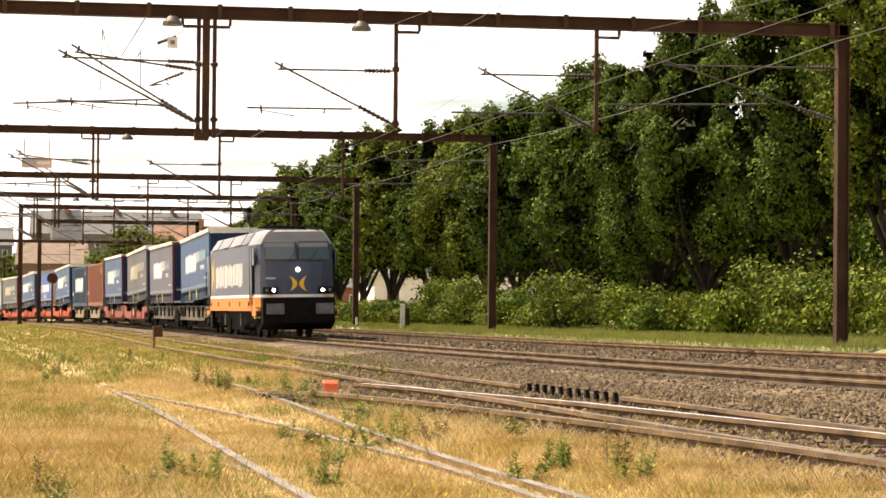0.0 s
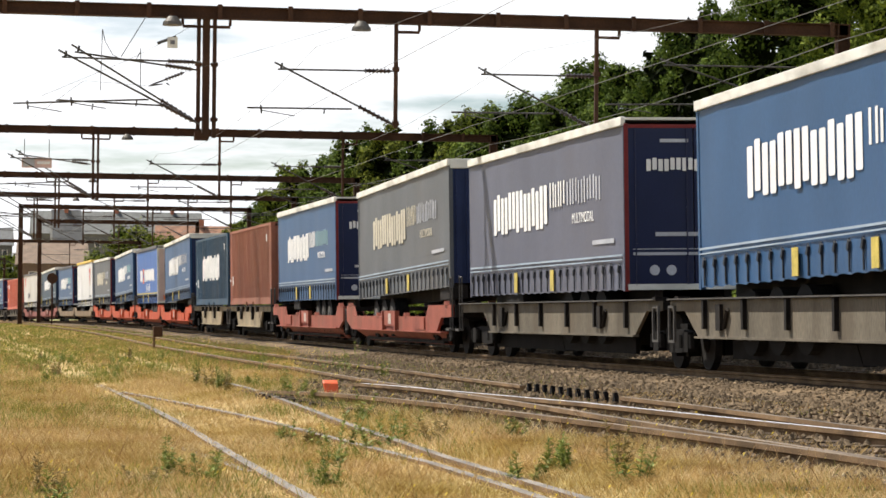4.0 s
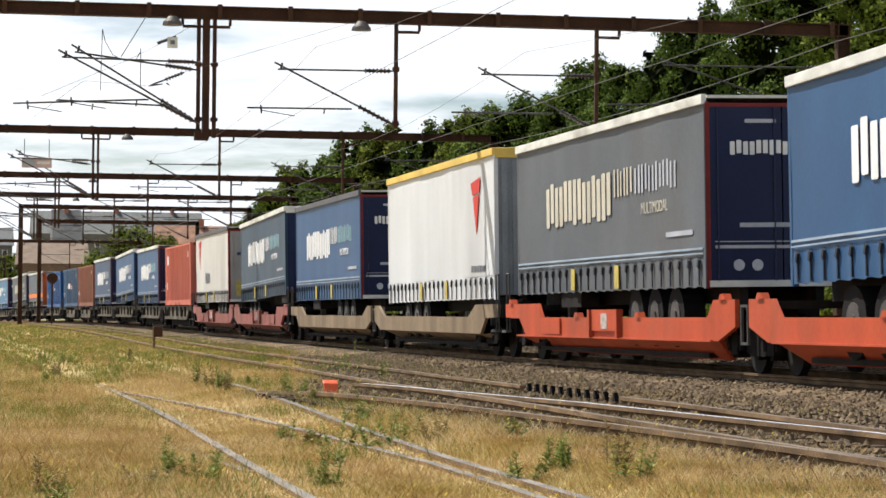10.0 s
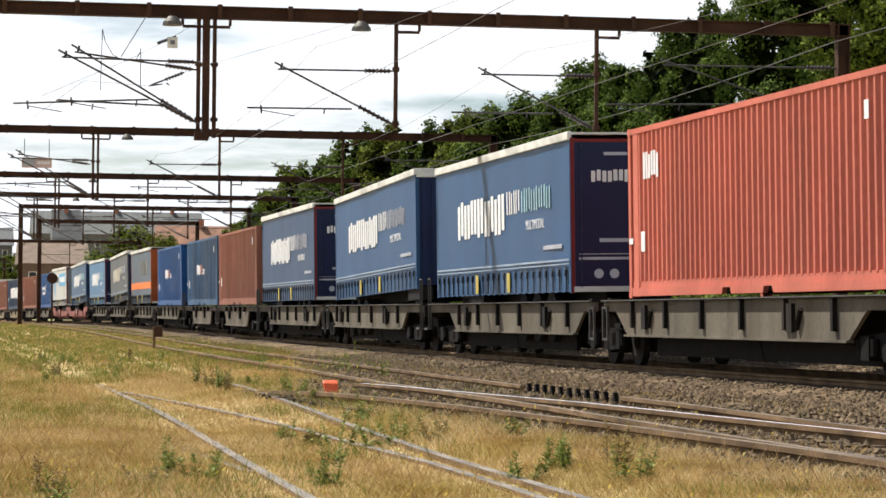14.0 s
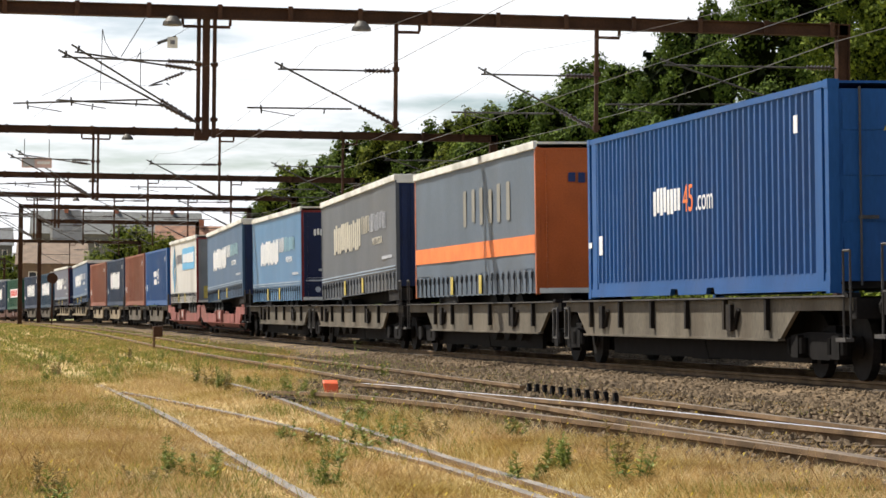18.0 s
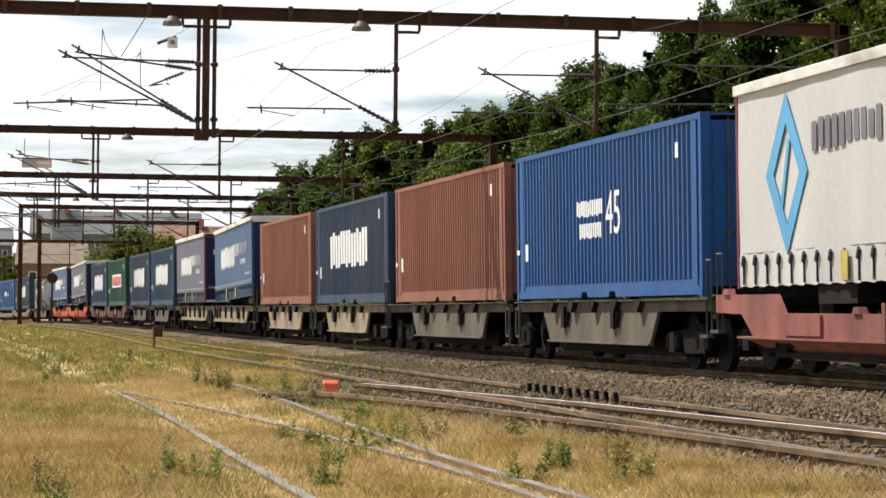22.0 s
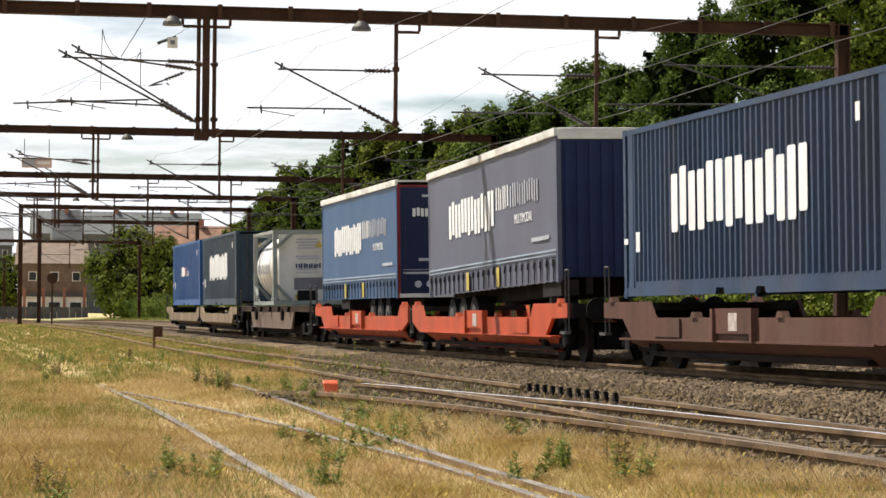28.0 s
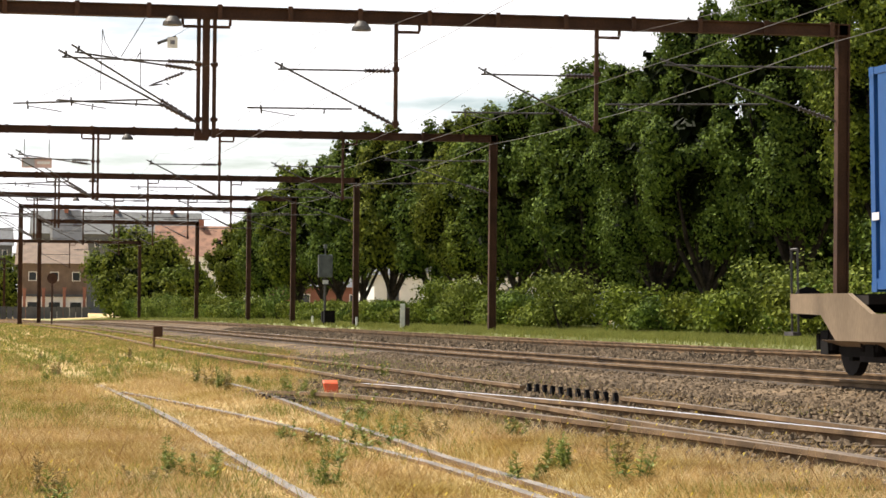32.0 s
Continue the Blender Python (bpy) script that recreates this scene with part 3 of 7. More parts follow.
def unit_pocket(w, x0, x1, outer, colour, smooth):
    """One half of a pocket wagon from x0 to x1; outer is +1 where the outer end is at x1, -1 where it is at x0."""
    a, b = (x0, x1)
    step = 0.9 if smooth else 0.35
    out_len, in_len = 3.3, 1.5
    la, lb = (in_len, out_len) if outer > 0 else (out_len, in_len)
    top, low, bot = 1.13, 0.86, 0.50
    pts = [(a, top), (a + la - step, top), (a + la, low), (b - lb, low), (b - lb + step, top), (b, top)]
    if outer > 0:
        pts += [(b, 0.86), (b - 1.3, 0.84), (b - 1.9, bot), (a + 0.9, bot), (a, 0.72)]
    else:
        pts += [(b, 0.72), (b - 0.9, bot), (a + 1.9, bot), (a + 1.3, 0.84), (a, 0.86)]
    for s in (-1, 1):
        bm = bm_new()
        add_prism(bm, pts, s * 1.26, s * 1.33)
        part("side_wall", bm, PAINT[colour], w)
        bm = bm_new()
        add_prism(bm, [(a + 1.1, bot), (b - 1.1, bot), (b - 2.4 if outer > 0 else b - 1.6, 0.19), (a + 1.6 if outer > 0 else a + 2.4, 0.19)], s * 1.20, s * 1.26)
        for v in bm.verts:
            if v.co.z < 0.3:
                v.co.y -= s * (0.62 if smooth else 0.36)
        part("lower_skirt", bm, PAINT[colour], w)
        if not smooth:
            bm = bm_new()
            add_box(bm, a + 1.2, b - 1.2, min(s * 1.16, s * 1.37), max(s * 1.16, s * 1.37), bot - 0.015, bot + 0.015)
            part("flange", bm, PAINT[colour], w)
        if not smooth:
            mid = (a + la + b - lb) / 2 + outer * 0.6
            for dx in (-1.0, 1.0):
                bm = bm_new()
                add_prism(bm, [(mid + dx - 0.06, 0.5), (mid + dx + 0.06, 0.5), (mid + dx + 0.06, 1.0), (mid + dx - 0.06, 1.0)], s * 1.30, s * 1.42)
                part("bracket", bm, PAINT[colour], w)
            bm = bm_new()
            add_prism(bm, [(mid - 0.95, 0.62), (mid + 0.95, 0.62), (mid + 0.95, 1.0), (mid - 0.95, 1.0)], s * 1.335, s * 1.375)
            part("fold_plate", bm, PAINT[colour], w)
            for hx in (a + 0.6, b - 0.6, mid - 2.2, mid + 2.2):
                bm = bm_new()
                zt_ = top if hx < a + 1 or hx > b - 1 else low
                add_prism(bm, [(hx - 0.16, zt_), (hx + 0.16, zt_), (hx + 0.08, zt_ + 0.09), (hx - 0.08, zt_ + 0.09)], s * 1.24, s * 1.36)
                part("lashing_hook", bm, PAINT[colour], w)
            box_part("plate", (mid - 0.22, mid + 0.22, s * 1.379 - 0.003, s * 1.379 + 0.003, 0.66, 0.93), M["plate"], w, "pale stencilled panel")
            cx = a + la + 0.9 if outer < 0 else b - lb - 0.9
            box_part("pocket_box", (cx - 0.8, cx + 0.8, min(s * 1.3, s * 1.37), max(s * 1.3, s * 1.37), 0.55, 0.84), PAINT[colour], w)
    box_part("pocket_floor", (a + 2.2, b - 2.2, -1.1, 1.1, 0.22, 0.30), PAINT["frame"], w)
    for x, wd in ((a, la - 0.3), (b - lb + 0.3, lb - 0.3)):
        box_part("end_deck", (x + 0.02, x + wd, -1.25, 1.25, 0.98, 1.10), PAINT["frame"], w)


def unit_flat(w, x0, x1, outer, colour, long_belly):
    """One half of a container wagon: a thin frame with a deep belly plate."""
    a, b = x0, x1
    o, i = (3.2, 1.6) if long_belly else (3.9, 3.0)
    if b - a > 18:
        o, i = 5.2, 3.6
    la, lb = (i, o) if outer > 0 else (o, i)
    top, bot = 1.13, 0.56 if long_belly else 0.42
    sl = 0.75 if long_belly else 0.55
    pts = [(a, top), (b, top), (b, top - 0.17), (b - lb + sl, top - 0.17), (b - lb, bot), (a + la, bot), (a + la - sl, top - 0.17), (a, top - 0.17)]
    for s in (-1, 1):
        bm = bm_new()
        add_prism(bm, pts, s * 1.20, s * 1.26)
        part("side_plate", bm, PAINT[colour], w)
        bm = bm_new()
        add_box(bm, a, b, min(s * 1.18, s * 1.33), max(s * 1.18, s * 1.33), top, top + 0.035)
        part("top_rail", bm, PAINT["frame"], w)
        bm = bm_new()
        add_box(bm, a + 0.1, b - 0.1, min(s * 1.331, s * 1.345), max(s * 1.331, s * 1.345), top + 0.012, top + 0.034)
        part("worn_edge", bm, M["galv"], w, "bare worn steel edge")
        bm = bm_new()
        add_box(bm, a + la - 0.05, b - lb + 0.05, min(s * 1.20, s * 1.31), max(s * 1.20, s * 1.31), bot - 0.03, bot + 0.005)
        part("bottom_flange", bm, PAINT[colour], w)
        n = 6 if long_belly else 5
        for k in range(n):
            x = a + la + 0.5 + (b - lb - a - la - 1.0) * k / (n - 1)
            bm = bm_new()
            if long_belly:
                add_box(bm, x - 0.05, x + 0.05, min(s * 1.26, s * 1.33), max(s * 1.26, s * 1.33), 0.68, top)
            else:
                add_prism(bm, [(x - 0.14, top + 0.03), (x + 0.28, top + 0.03), (x + 0.02, top - 0.18), (x - 0.10, top - 0.18)], s * 1.26, s * 1.36)
            part("bracket", bm, PAINT["frame"], w)
        for x in (a + la + 1.3, b - lb - 2.4):
            bm = bm_new()
            add_box(bm, x - 0.12, x + 0.12, min(s * 1.262, s * 1.32), max(s * 1.262, s * 1.32), 0.66, 1.06)
            add_rod(bm, (x + 0.25, s * 1.29, 0.7), (x + 0.45, s * 1.29, 0.98), 0.04)
            part("lever_box", bm, PAINT["frame"], w)
    box_part("deck", (a + 0.05, b - 0.05, -1.18, 1.18, 0.98, 1.125), PAINT["frame"], w)
    box_part("centre_beam", (a + 1.5, b - 1.5, -0.62, 0.62, 0.36, 0.98), PAINT["frame"], w)
    # brake gear hanging below the frame: air tanks, rods and a triangle of levers
    mid = (a + b) / 2
    for x, r in ((mid - 1.5, 0.19), (mid + 1.3, 0.16)):
        bm = bm_new()
        add_rod(bm, (x - 0.85, 0.25, 0.36), (x + 0.85, 0.25, 0.36), r, 10)
        part("air_tank", bm, M["steel_dark"], w)
    for y in (-0.95, 0.9):
        bm = bm_new()
        add_box(bm, a + 2.6, b - 2.6, y - 0.04, y + 0.04, 0.22, 0.50)
        part("brake_rod", bm, M["steel_dark"], w)
    bm = bm_new()
    add_prism(bm, [(mid - 0.5, 0.2), (mid + 0.5, 0.2), (mid + 0.25, 0.5), (mid - 0.25, 0.5)], -1.0, -0.8)
    part("brake_lever", bm, M["steel_dark"], w)
    for x in (a + 0.35, b - 0.35):
        for s in (-1, 1):
            bm = bm_new()
            add_box(bm, x - 0.1, x + 0.1, s * 1.16 - 0.1, s * 1.16 + 0.1, 1.13, 1.2)
            part("container_spigot", bm, PAINT["frame"], w)


WAGON_LABEL = {
    "red": "red-oxide articulated pocket wagon with low side pockets", "orange": "bright red articulated pocket wagon with folded side brackets",
    "dusky": "dusty red articulated pocket wagon, faded paint", "brown": "dark brown articulated pocket wagon", "tan": "tan dust-covered articulated pocket wagon with smooth sides",
    "grey": "dirty grey articulated flat wagon with belly plates", "beige": "beige dusty articulated container wagon with deep belly plates", "umber": "brown dusty container flat wagon with one deep belly plate"}


def wagon(kind, colour, back, front, joint):
    """An articulated wagon from back to front, metres along the train, with its joint."""
    mid = (back + front) / 2
    w = thing("freight_wagon", WAGON_LABEL[colour], "freight wagon", "freight wagons")
    x0, x1 = back - mid, front - mid
    j = None if joint is None else joint - mid
    spans = [(x0, x1, 1)] if j is None else [(x0, j - 0.35, -1), (j + 0.35, x1, 1)]
    for a, b, outer in spans:
        if kind in "AD":
            unit_pocket(w, a, b, outer, colour, kind == "D")
        else:
            unit_flat(w, a, b, outer, colour, kind == "B")
    for x in [x0 + 1.9, x1 - 1.9] + ([] if j is None else [j]):
        bogie(w, x)
    buffers(w, x0, -1)
    buffers(w, x1, 1)
    for s in (-1, 1):
        if j is not None:
            for dx in ((0,) if kind in "AD" else (-0.5, 0.5)):
                bm = bm_new()
                for e in (-0.16, 0.16):
                    add_box(bm, j + dx + e - 0.02, j + dx + e + 0.02, s * 1.28 - 0.02, s * 1.28 + 0.02, 0.45, 1.05)
                for z in (0.47, 1.03):
                    add_box(bm, j + dx - 0.16, j + dx + 0.16, s * 1.28 - 0.02, s * 1.28 + 0.02, z - 0.02, z + 0.02)
                part("step_ladder", bm, M["galv"], w)
        for x in (x0 + 0.12, x1 - 0.12):
            bm = bm_new()
            for e in (-0.14, 0.14):
                add_rod(bm, (x + e, s * 1.3, 0.6), (x + e, s * 1.3, 1.75), 0.018)
            add_rod(bm, (x - 0.14, s * 1.3, 1.75), (x + 0.14, s * 1.3, 1.75), 0.018)
            add_box(bm, x - 0.2, x + 0.2, s * 1.3 - 0.1, s * 1.3 + 0.02, 0.55, 0.6)
            part("handrail_step", bm, M["galv"], w)
    for x in (x0, x1):
        box_part("headstock", (x - 0.12, x + 0.12, -1.25, 1.25, 0.85, 1.12), PAINT["frame"], w)
    MOVING.append((w, mid, 0.0))
    return w


M["plate"] = mat("pale_stencil_panel", (0.45, 0.38, 0.34), 0.7, 0, 0.2, 8, 60)


def brand_bars(parent, x0, x1, z0, z1, y, material, glyphs, seed=1, place=None, cut=0.16, gap=0.14):
    """A brand name as plain upright bars: two to a letter's room."""
    rnd = random.Random(seed)
    wd, h = (x1 - x0) / glyphs, z1 - z0
    for k in range(glyphs):
        a, w_ = x0 + wd * k, wd * (1 - gap)
        bar = w_ * (1 - cut) / 2
        bm = bm_new()
        for q in (a, a + w_ - bar):
            b0, b1 = z0 + h * rnd.choice((0, 0, 0.1)), z1 - h * rnd.choice((0, 0, 0.1))
            c = min(0.1 * bar, 0.05 * h)
            add_prism(bm, [(q + c, b0), (q + bar - c, b0), (q + bar, b0 + c), (q + bar, b1 - c), (q + bar - c, b1), (q + c, b1), (q, b1 - c), (q, b0 + c)], y - 0.002, y + 0.004)
        ob = part("brand_block", bm, material, parent)
        if place is not None:
            ob.matrix_basis = place


def rib_side(x0, x1, z0, z1, y, s, pitch=0.28, depth=0.05):
    """A corrugated steel wall; s is the outward side."""
    verts, faces = [], []
    n = int((x1 - x0) / pitch)
    p = (x1 - x0) / n
    prof = []
    for k in range(n):
        x = x0 + k * p
        prof += [(x, 0), (x + p * 0.28, 0), (x + p * 0.5, depth), (x + p * 0.78, depth)]
    prof.append((x1, 0))
    for x, d in prof:
        verts += [(x, y - s * d, z0), (x, y - s * d, z1)]
    for k in range(len(prof) - 1):
        faces.append((2 * k, 2 * k + 2, 2 * k + 3, 2 * k + 1))
    return verts, faces


def plain_part(name, verts, faces, material, parent, label=""):
    me = bpy.data.meshes.new(name)
    me.from_pydata(verts, [], faces)
    me.materials.append(material)
    ob = new(name, me)
    ob.parent = parent
    return tagged(ob, label)


ZB = 1.19
BOX = {
    "brown": mat("brown_container_paint", (0.255, 0.102, 0.069), 0.6, 0, 0.10, 0.9, 25, dirt=0.35, streak=4, spec=0.15),
    "red": mat("red_container_paint", (0.52, 0.145, 0.100), 0.6, 0, 0.10, 0.9, 25, dirt=0.25, streak=4, spec=0.15),
    "teal": mat("dark_teal_container_paint", (0.021, 0.061, 0.111), 0.55, 0, 0.14, 0.9, 25, dirt=0.3, streak=4, spec=0.15),
    "slate": mat("slate_blue_container_paint", (0.029, 0.053, 0.102), 0.55, 0, 0.14, 0.9, 25, dirt=0.3, streak=4, spec=0.15),
    "black_green": mat("greenish_black_container_paint", (0.045, 0.070, 0.098), 0.6, 0, 0.14, 0.9, 25, dirt=0.3, streak=4, spec=0.15),
    "blue": mat("bright_blue_container_paint", (0.018, 0.084, 0.250), 0.5, 0, 0.08, 0.9, 25, dirt=0.2, streak=4, spec=0.15),
    "worn_blue": mat("worn_blue_container_paint", (0.049, 0.107, 0.205), 0.6, 0, 0.2, 0.9, 25, dirt=0.5, streak=5, spec=0.15),
    "green": mat("dark_green_container_paint", (0.016, 0.086, 0.057), 0.55, 0, 0.12, 0.9, 25, dirt=0.25, streak=4, spec=0.15),
}


def container(colour, left, mark, label, length=13.716):
    """A corrugated sea container; left is its trailing edge, metres along the train."""
    c = thing("shipping_container", label, "shipping container", "shipping containers")
    h = length / 2
    zt = ZB + 2.896
    m = BOX[colour]
    for s in (-1, 1):
        v, f = rib_side(-h + 0.35, h - 0.35, ZB + 0.27, zt - 0.10, s * 1.235, s)
        plain_part("side_panel", v, f, m, c)
        bm = bm_new()
        add_box(bm, -h + 0.15, h - 0.15, s * 1.22 - 0.03, s * 1.22 + 0.03, zt - 0.10, zt - 0.01)
        part("top_rail", bm, m, c)
        bm = bm_new()
        add_prism(bm, [(-h + 0.15, ZB + 0.03), (-1.3, ZB + 0.03), (-1.25, ZB + 0.13), (-0.85, ZB + 0.13), (-0.8, ZB + 0.03), (0.8, ZB + 0.03), (0.85, ZB + 0.13), (1.25, ZB + 0.13), (1.3, ZB + 0.03), (h - 0.15, ZB + 0.03), (h - 0.15, ZB + 0.17), (-h + 0.15, ZB + 0.17)], s * 1.17, s * 1.248)
        add_box(bm, -h + 0.15, h - 0.15, min(s * 1.17, s * 1.225), max(s * 1.17, s * 1.225), ZB + 0.17, ZB + 0.28)
        part("bottom_rail", bm, m, c)
        for e in (-1, 1):
            bm = bm_new()
            add_box(bm, min(e * h, e * (h - 0.16)), max(e * h, e * (h - 0.16)), min(s * 1.10, s * 1.25), max(s * 1.10, s * 1.25), ZB + 0.1, zt - 0.1)
            add_box(bm, min(e * (h - 0.30), e * (h - 0.62)), max(e * (h - 0.30), e * (h - 0.62)), min(s * 1.17, s * 1.243), max(s * 1.17, s * 1.243), ZB + 0.17, zt - 0.06)
            part("corner_post", bm, m, c)
            for z in (ZB, zt - 0.12):
                box_part("corner_casting", (min(e * (h + 0.004), e * (h - 0.178)), max(e * (h + 0.004), e * (h - 0.178)), min(s * 1.09, s * 1.256), max(s * 1.09, s * 1.256), z, z + 0.12), m, c)
    bm = bm_new()
    add_box(bm, -h + 0.1, h - 0.1, -1.2, 1.2, zt - 0.05, zt - 0.02)
    k = -h + 0.4
    while k < h - 0.4:
        add_box(bm, k, k + 0.12, -1.1, 1.1, zt - 0.02, zt)
        k += 0.3
    part("roof", bm, m, c)
    box_part("floor", (-h + 0.1, h - 0.1, -1.17, 1.17, ZB + 0.06, ZB + 0.2), PAINT["frame"], c)
    v, f = rib_side(-1.1, 1.1, ZB + 0.2, zt - 0.12, 0, 1, 0.28, 0.05)
    plain_part("end_wall", [(-h + 0.03 - y, x, z) for x, y, z in v], f, m, c)
    for y0, y1 in ((-1.1, -0.01), (0.01, 1.1)):
        bm = bm_new()
        add_box(bm, h - 0.08, h - 0.04, y0, y1, ZB + 0.16, zt - 0.13)
        d = part("door", bm, m, c)
        for k in range(4):
            z = ZB + 0.35 + k * 0.62
            box_part("door_panel", (h - 0.04, h - 0.028, y0 + 0.06, y1 - 0.06, z, z + 0.42), m, d)
        for y in (y0 + 0.3, y1 - 0.3):
            bm = bm_new()
            add_rod(bm, (h - 0.005, y, ZB + 0.1), (h - 0.005, y, zt - 0.1), 0.018)
            add_box(bm, h - 0.03, h + 0.01, y - 0.03, y + 0.25, ZB + 1.0, ZB + 1.05)
            part("lock_rod", bm, M["galv"], d)
    face = -1.2385
    box_part("code_plate", (-h + 0.78, -h + 1.02, face - 0.003, face + 0.006, ZB + 0.78, ZB + 1.12), M["logo_white"], c, "white code panel")
    box_part("code_plate", (h - 1.55, h - 1.38, face - 0.003, face + 0.006, ZB + 2.25, ZB + 2.5), M["logo_white"], c, "white code panel")
    box_part("number_bar", (-h + 0.06, -h + 0.32, -1.262, -1.257, ZB + 0.92, ZB + 1.02), M["logo_white"], c)
    if mark:
        mark(c, face)
    writing("45", 0.62, M["logo_white"], "size_mark", c, Matrix.Translation((h + 0.012, 0.2, ZB + 0.75)) @ pose(0, 0, 0, 90, 0, 90), "white size number 45")
    bm = bm_new()
    add_prism(bm, [(-0.16, ZB + 2.2), (0.16, ZB + 2.2), (0, ZB + 2.48)], -0.004, 0.004)
    tri = part("height_sign", bm, M["yellow"], c, "yellow triangular height sign")
    tri.matrix_basis = Matrix.Translation((h - 0.02, -0.3, 0)) @ pose(0, 0, 0, 0, 0, 90)
    MOVING.append((c, left + h, 0.0))
    return c


def mark_blocks(x0, x1, z0, z1, material, glyphs, seed):
    def f(c, face):
        brand_bars(c, x0, x1, ZB + z0, ZB + z1, face, M[material], glyphs, seed=seed)
    return f


CURTAIN = {
    "steel": mat("slate_blue_tarpaulin", (0.048, 0.100, 0.180), 0.5, 0, 0.07, 0.5, 30, 0.1, dirt=0.12, streak=2, spec=0.15),
    "navy": mat("navy_blue_tarpaulin", (0.027, 0.060, 0.128), 0.5, 0, 0.07, 0.5, 30, 0.1, dirt=0.12, streak=2, spec=0.15),
    "blue": mat("mid_blue_tarpaulin", (0.029, 0.080, 0.178), 0.5, 0, 0.07, 0.5, 30, 0.1, dirt=0.12, streak=2, spec=0.15),
    "light": mat("light_blue_tarpaulin", (0.070, 0.168, 0.300), 0.5, 0, 0.08, 0.5, 30, 0.1, dirt=0.12, streak=2, spec=0.15),
    "royal": mat("royal_blue_tarpaulin", (0.032, 0.108, 0.336), 0.5, 0, 0.07, 0.5, 30, 0.1, dirt=0.1, streak=2, spec=0.15),
    "grey": mat("grey_tarpaulin", (0.096, 0.106, 0.120), 0.55, 0, 0.10, 0.5, 30, 0.1, dirt=0.25, streak=2, spec=0.15),
    "dark": mat("dark_slate_tarpaulin", (0.031, 0.060, 0.096), 0.5, 0, 0.08, 0.5, 30, 0.1, dirt=0.15, streak=2, spec=0.15),
    "blue_grey": mat("blue_grey_tarpaulin", (0.092, 0.120, 0.156), 0.55, 0, 0.10, 0.5, 30, 0.1, dirt=0.2, streak=2, spec=0.15),
    "violet": mat("violet_grey_tarpaulin", (0.096, 0.104, 0.144), 0.55, 0, 0.08, 0.5, 30, 0.1, dirt=0.2, streak=2, spec=0.15),
    "white": mat("white_tarpaulin", (0.566, 0.580, 0.595), 0.55, 0, 0.06, 0.5, 30, 0.1, dirt=0.3, streak=3, spec=0.15),
    "cream": mat("cream_white_tarpaulin", (0.506, 0.498, 0.476), 0.55, 0, 0.07, 0.5, 30, 0.1, dirt=0.35, streak=3, spec=0.15),
}
M["door_navy"] = mat("navy_trailer_door", (0.010, 0.016, 0.055), 0.35, 0, 0.08, 1, 30, spec=0.2)
M["door_orange"] = mat("orange_trailer_door", (0.40, 0.095, 0.02), 0.4, 0, 0.1, 1, 30, dirt=0.15, spec=0.2)
M["door_pink"] = mat("pale_pink_trailer_door", (0.55, 0.44, 0.40), 0.5, 0, 0.08, 1, 30, dirt=0.25, spec=0.2)
M["door_grey"] = mat("grey_trailer_door", (0.32, 0.32, 0.32), 0.5, 0, 0.08, 1, 30, dirt=0.25, spec=0.2)
M["front_navy"] = mat("navy_ribbed_front", (0.012, 0.022, 0.07), 0.5, 0, 0.1, 1, 30, spec=0.2)
M["front_grey"] = mat("grey_front_board", (0.20, 0.22, 0.24), 0.5, 0, 0.1, 1, 30, spec=0.2)
M["red_trim"] = mat("dark_red_frame", (0.16, 0.02, 0.02), 0.5, 0, 0.1, 2, 30, spec=0.2)
M["white_trim"] = mat("white_roof_trim", (0.62, 0.62, 0.58), 0.6, 0, 0.1, 1.5, 30, dirt=0.5, streak=0.4, spec=0.2)
M["yellow_trim"] = mat("yellow_roof_trim", (0.62, 0.44, 0.10), 0.6, 0, 0.1, 1.5, 30, dirt=0.2, spec=0.2)
M["grey_trim"] = mat("dark_grey_roof_trim", (0.09, 0.09, 0.10), 0.6, 0, 0.1, 1.5, 30, spec=0.2)
M["hem_pale"] = mat("pale_hem_print", (0.30, 0.37, 0.45), 0.6, 0, 0.1, 1.2, 30, dirt=0.2, spec=0.15)
M["strap"] = mat("dark_buckle_strap", (0.03, 0.035, 0.045), 0.7, 0, 0.15, 8, 60, spec=0.2)


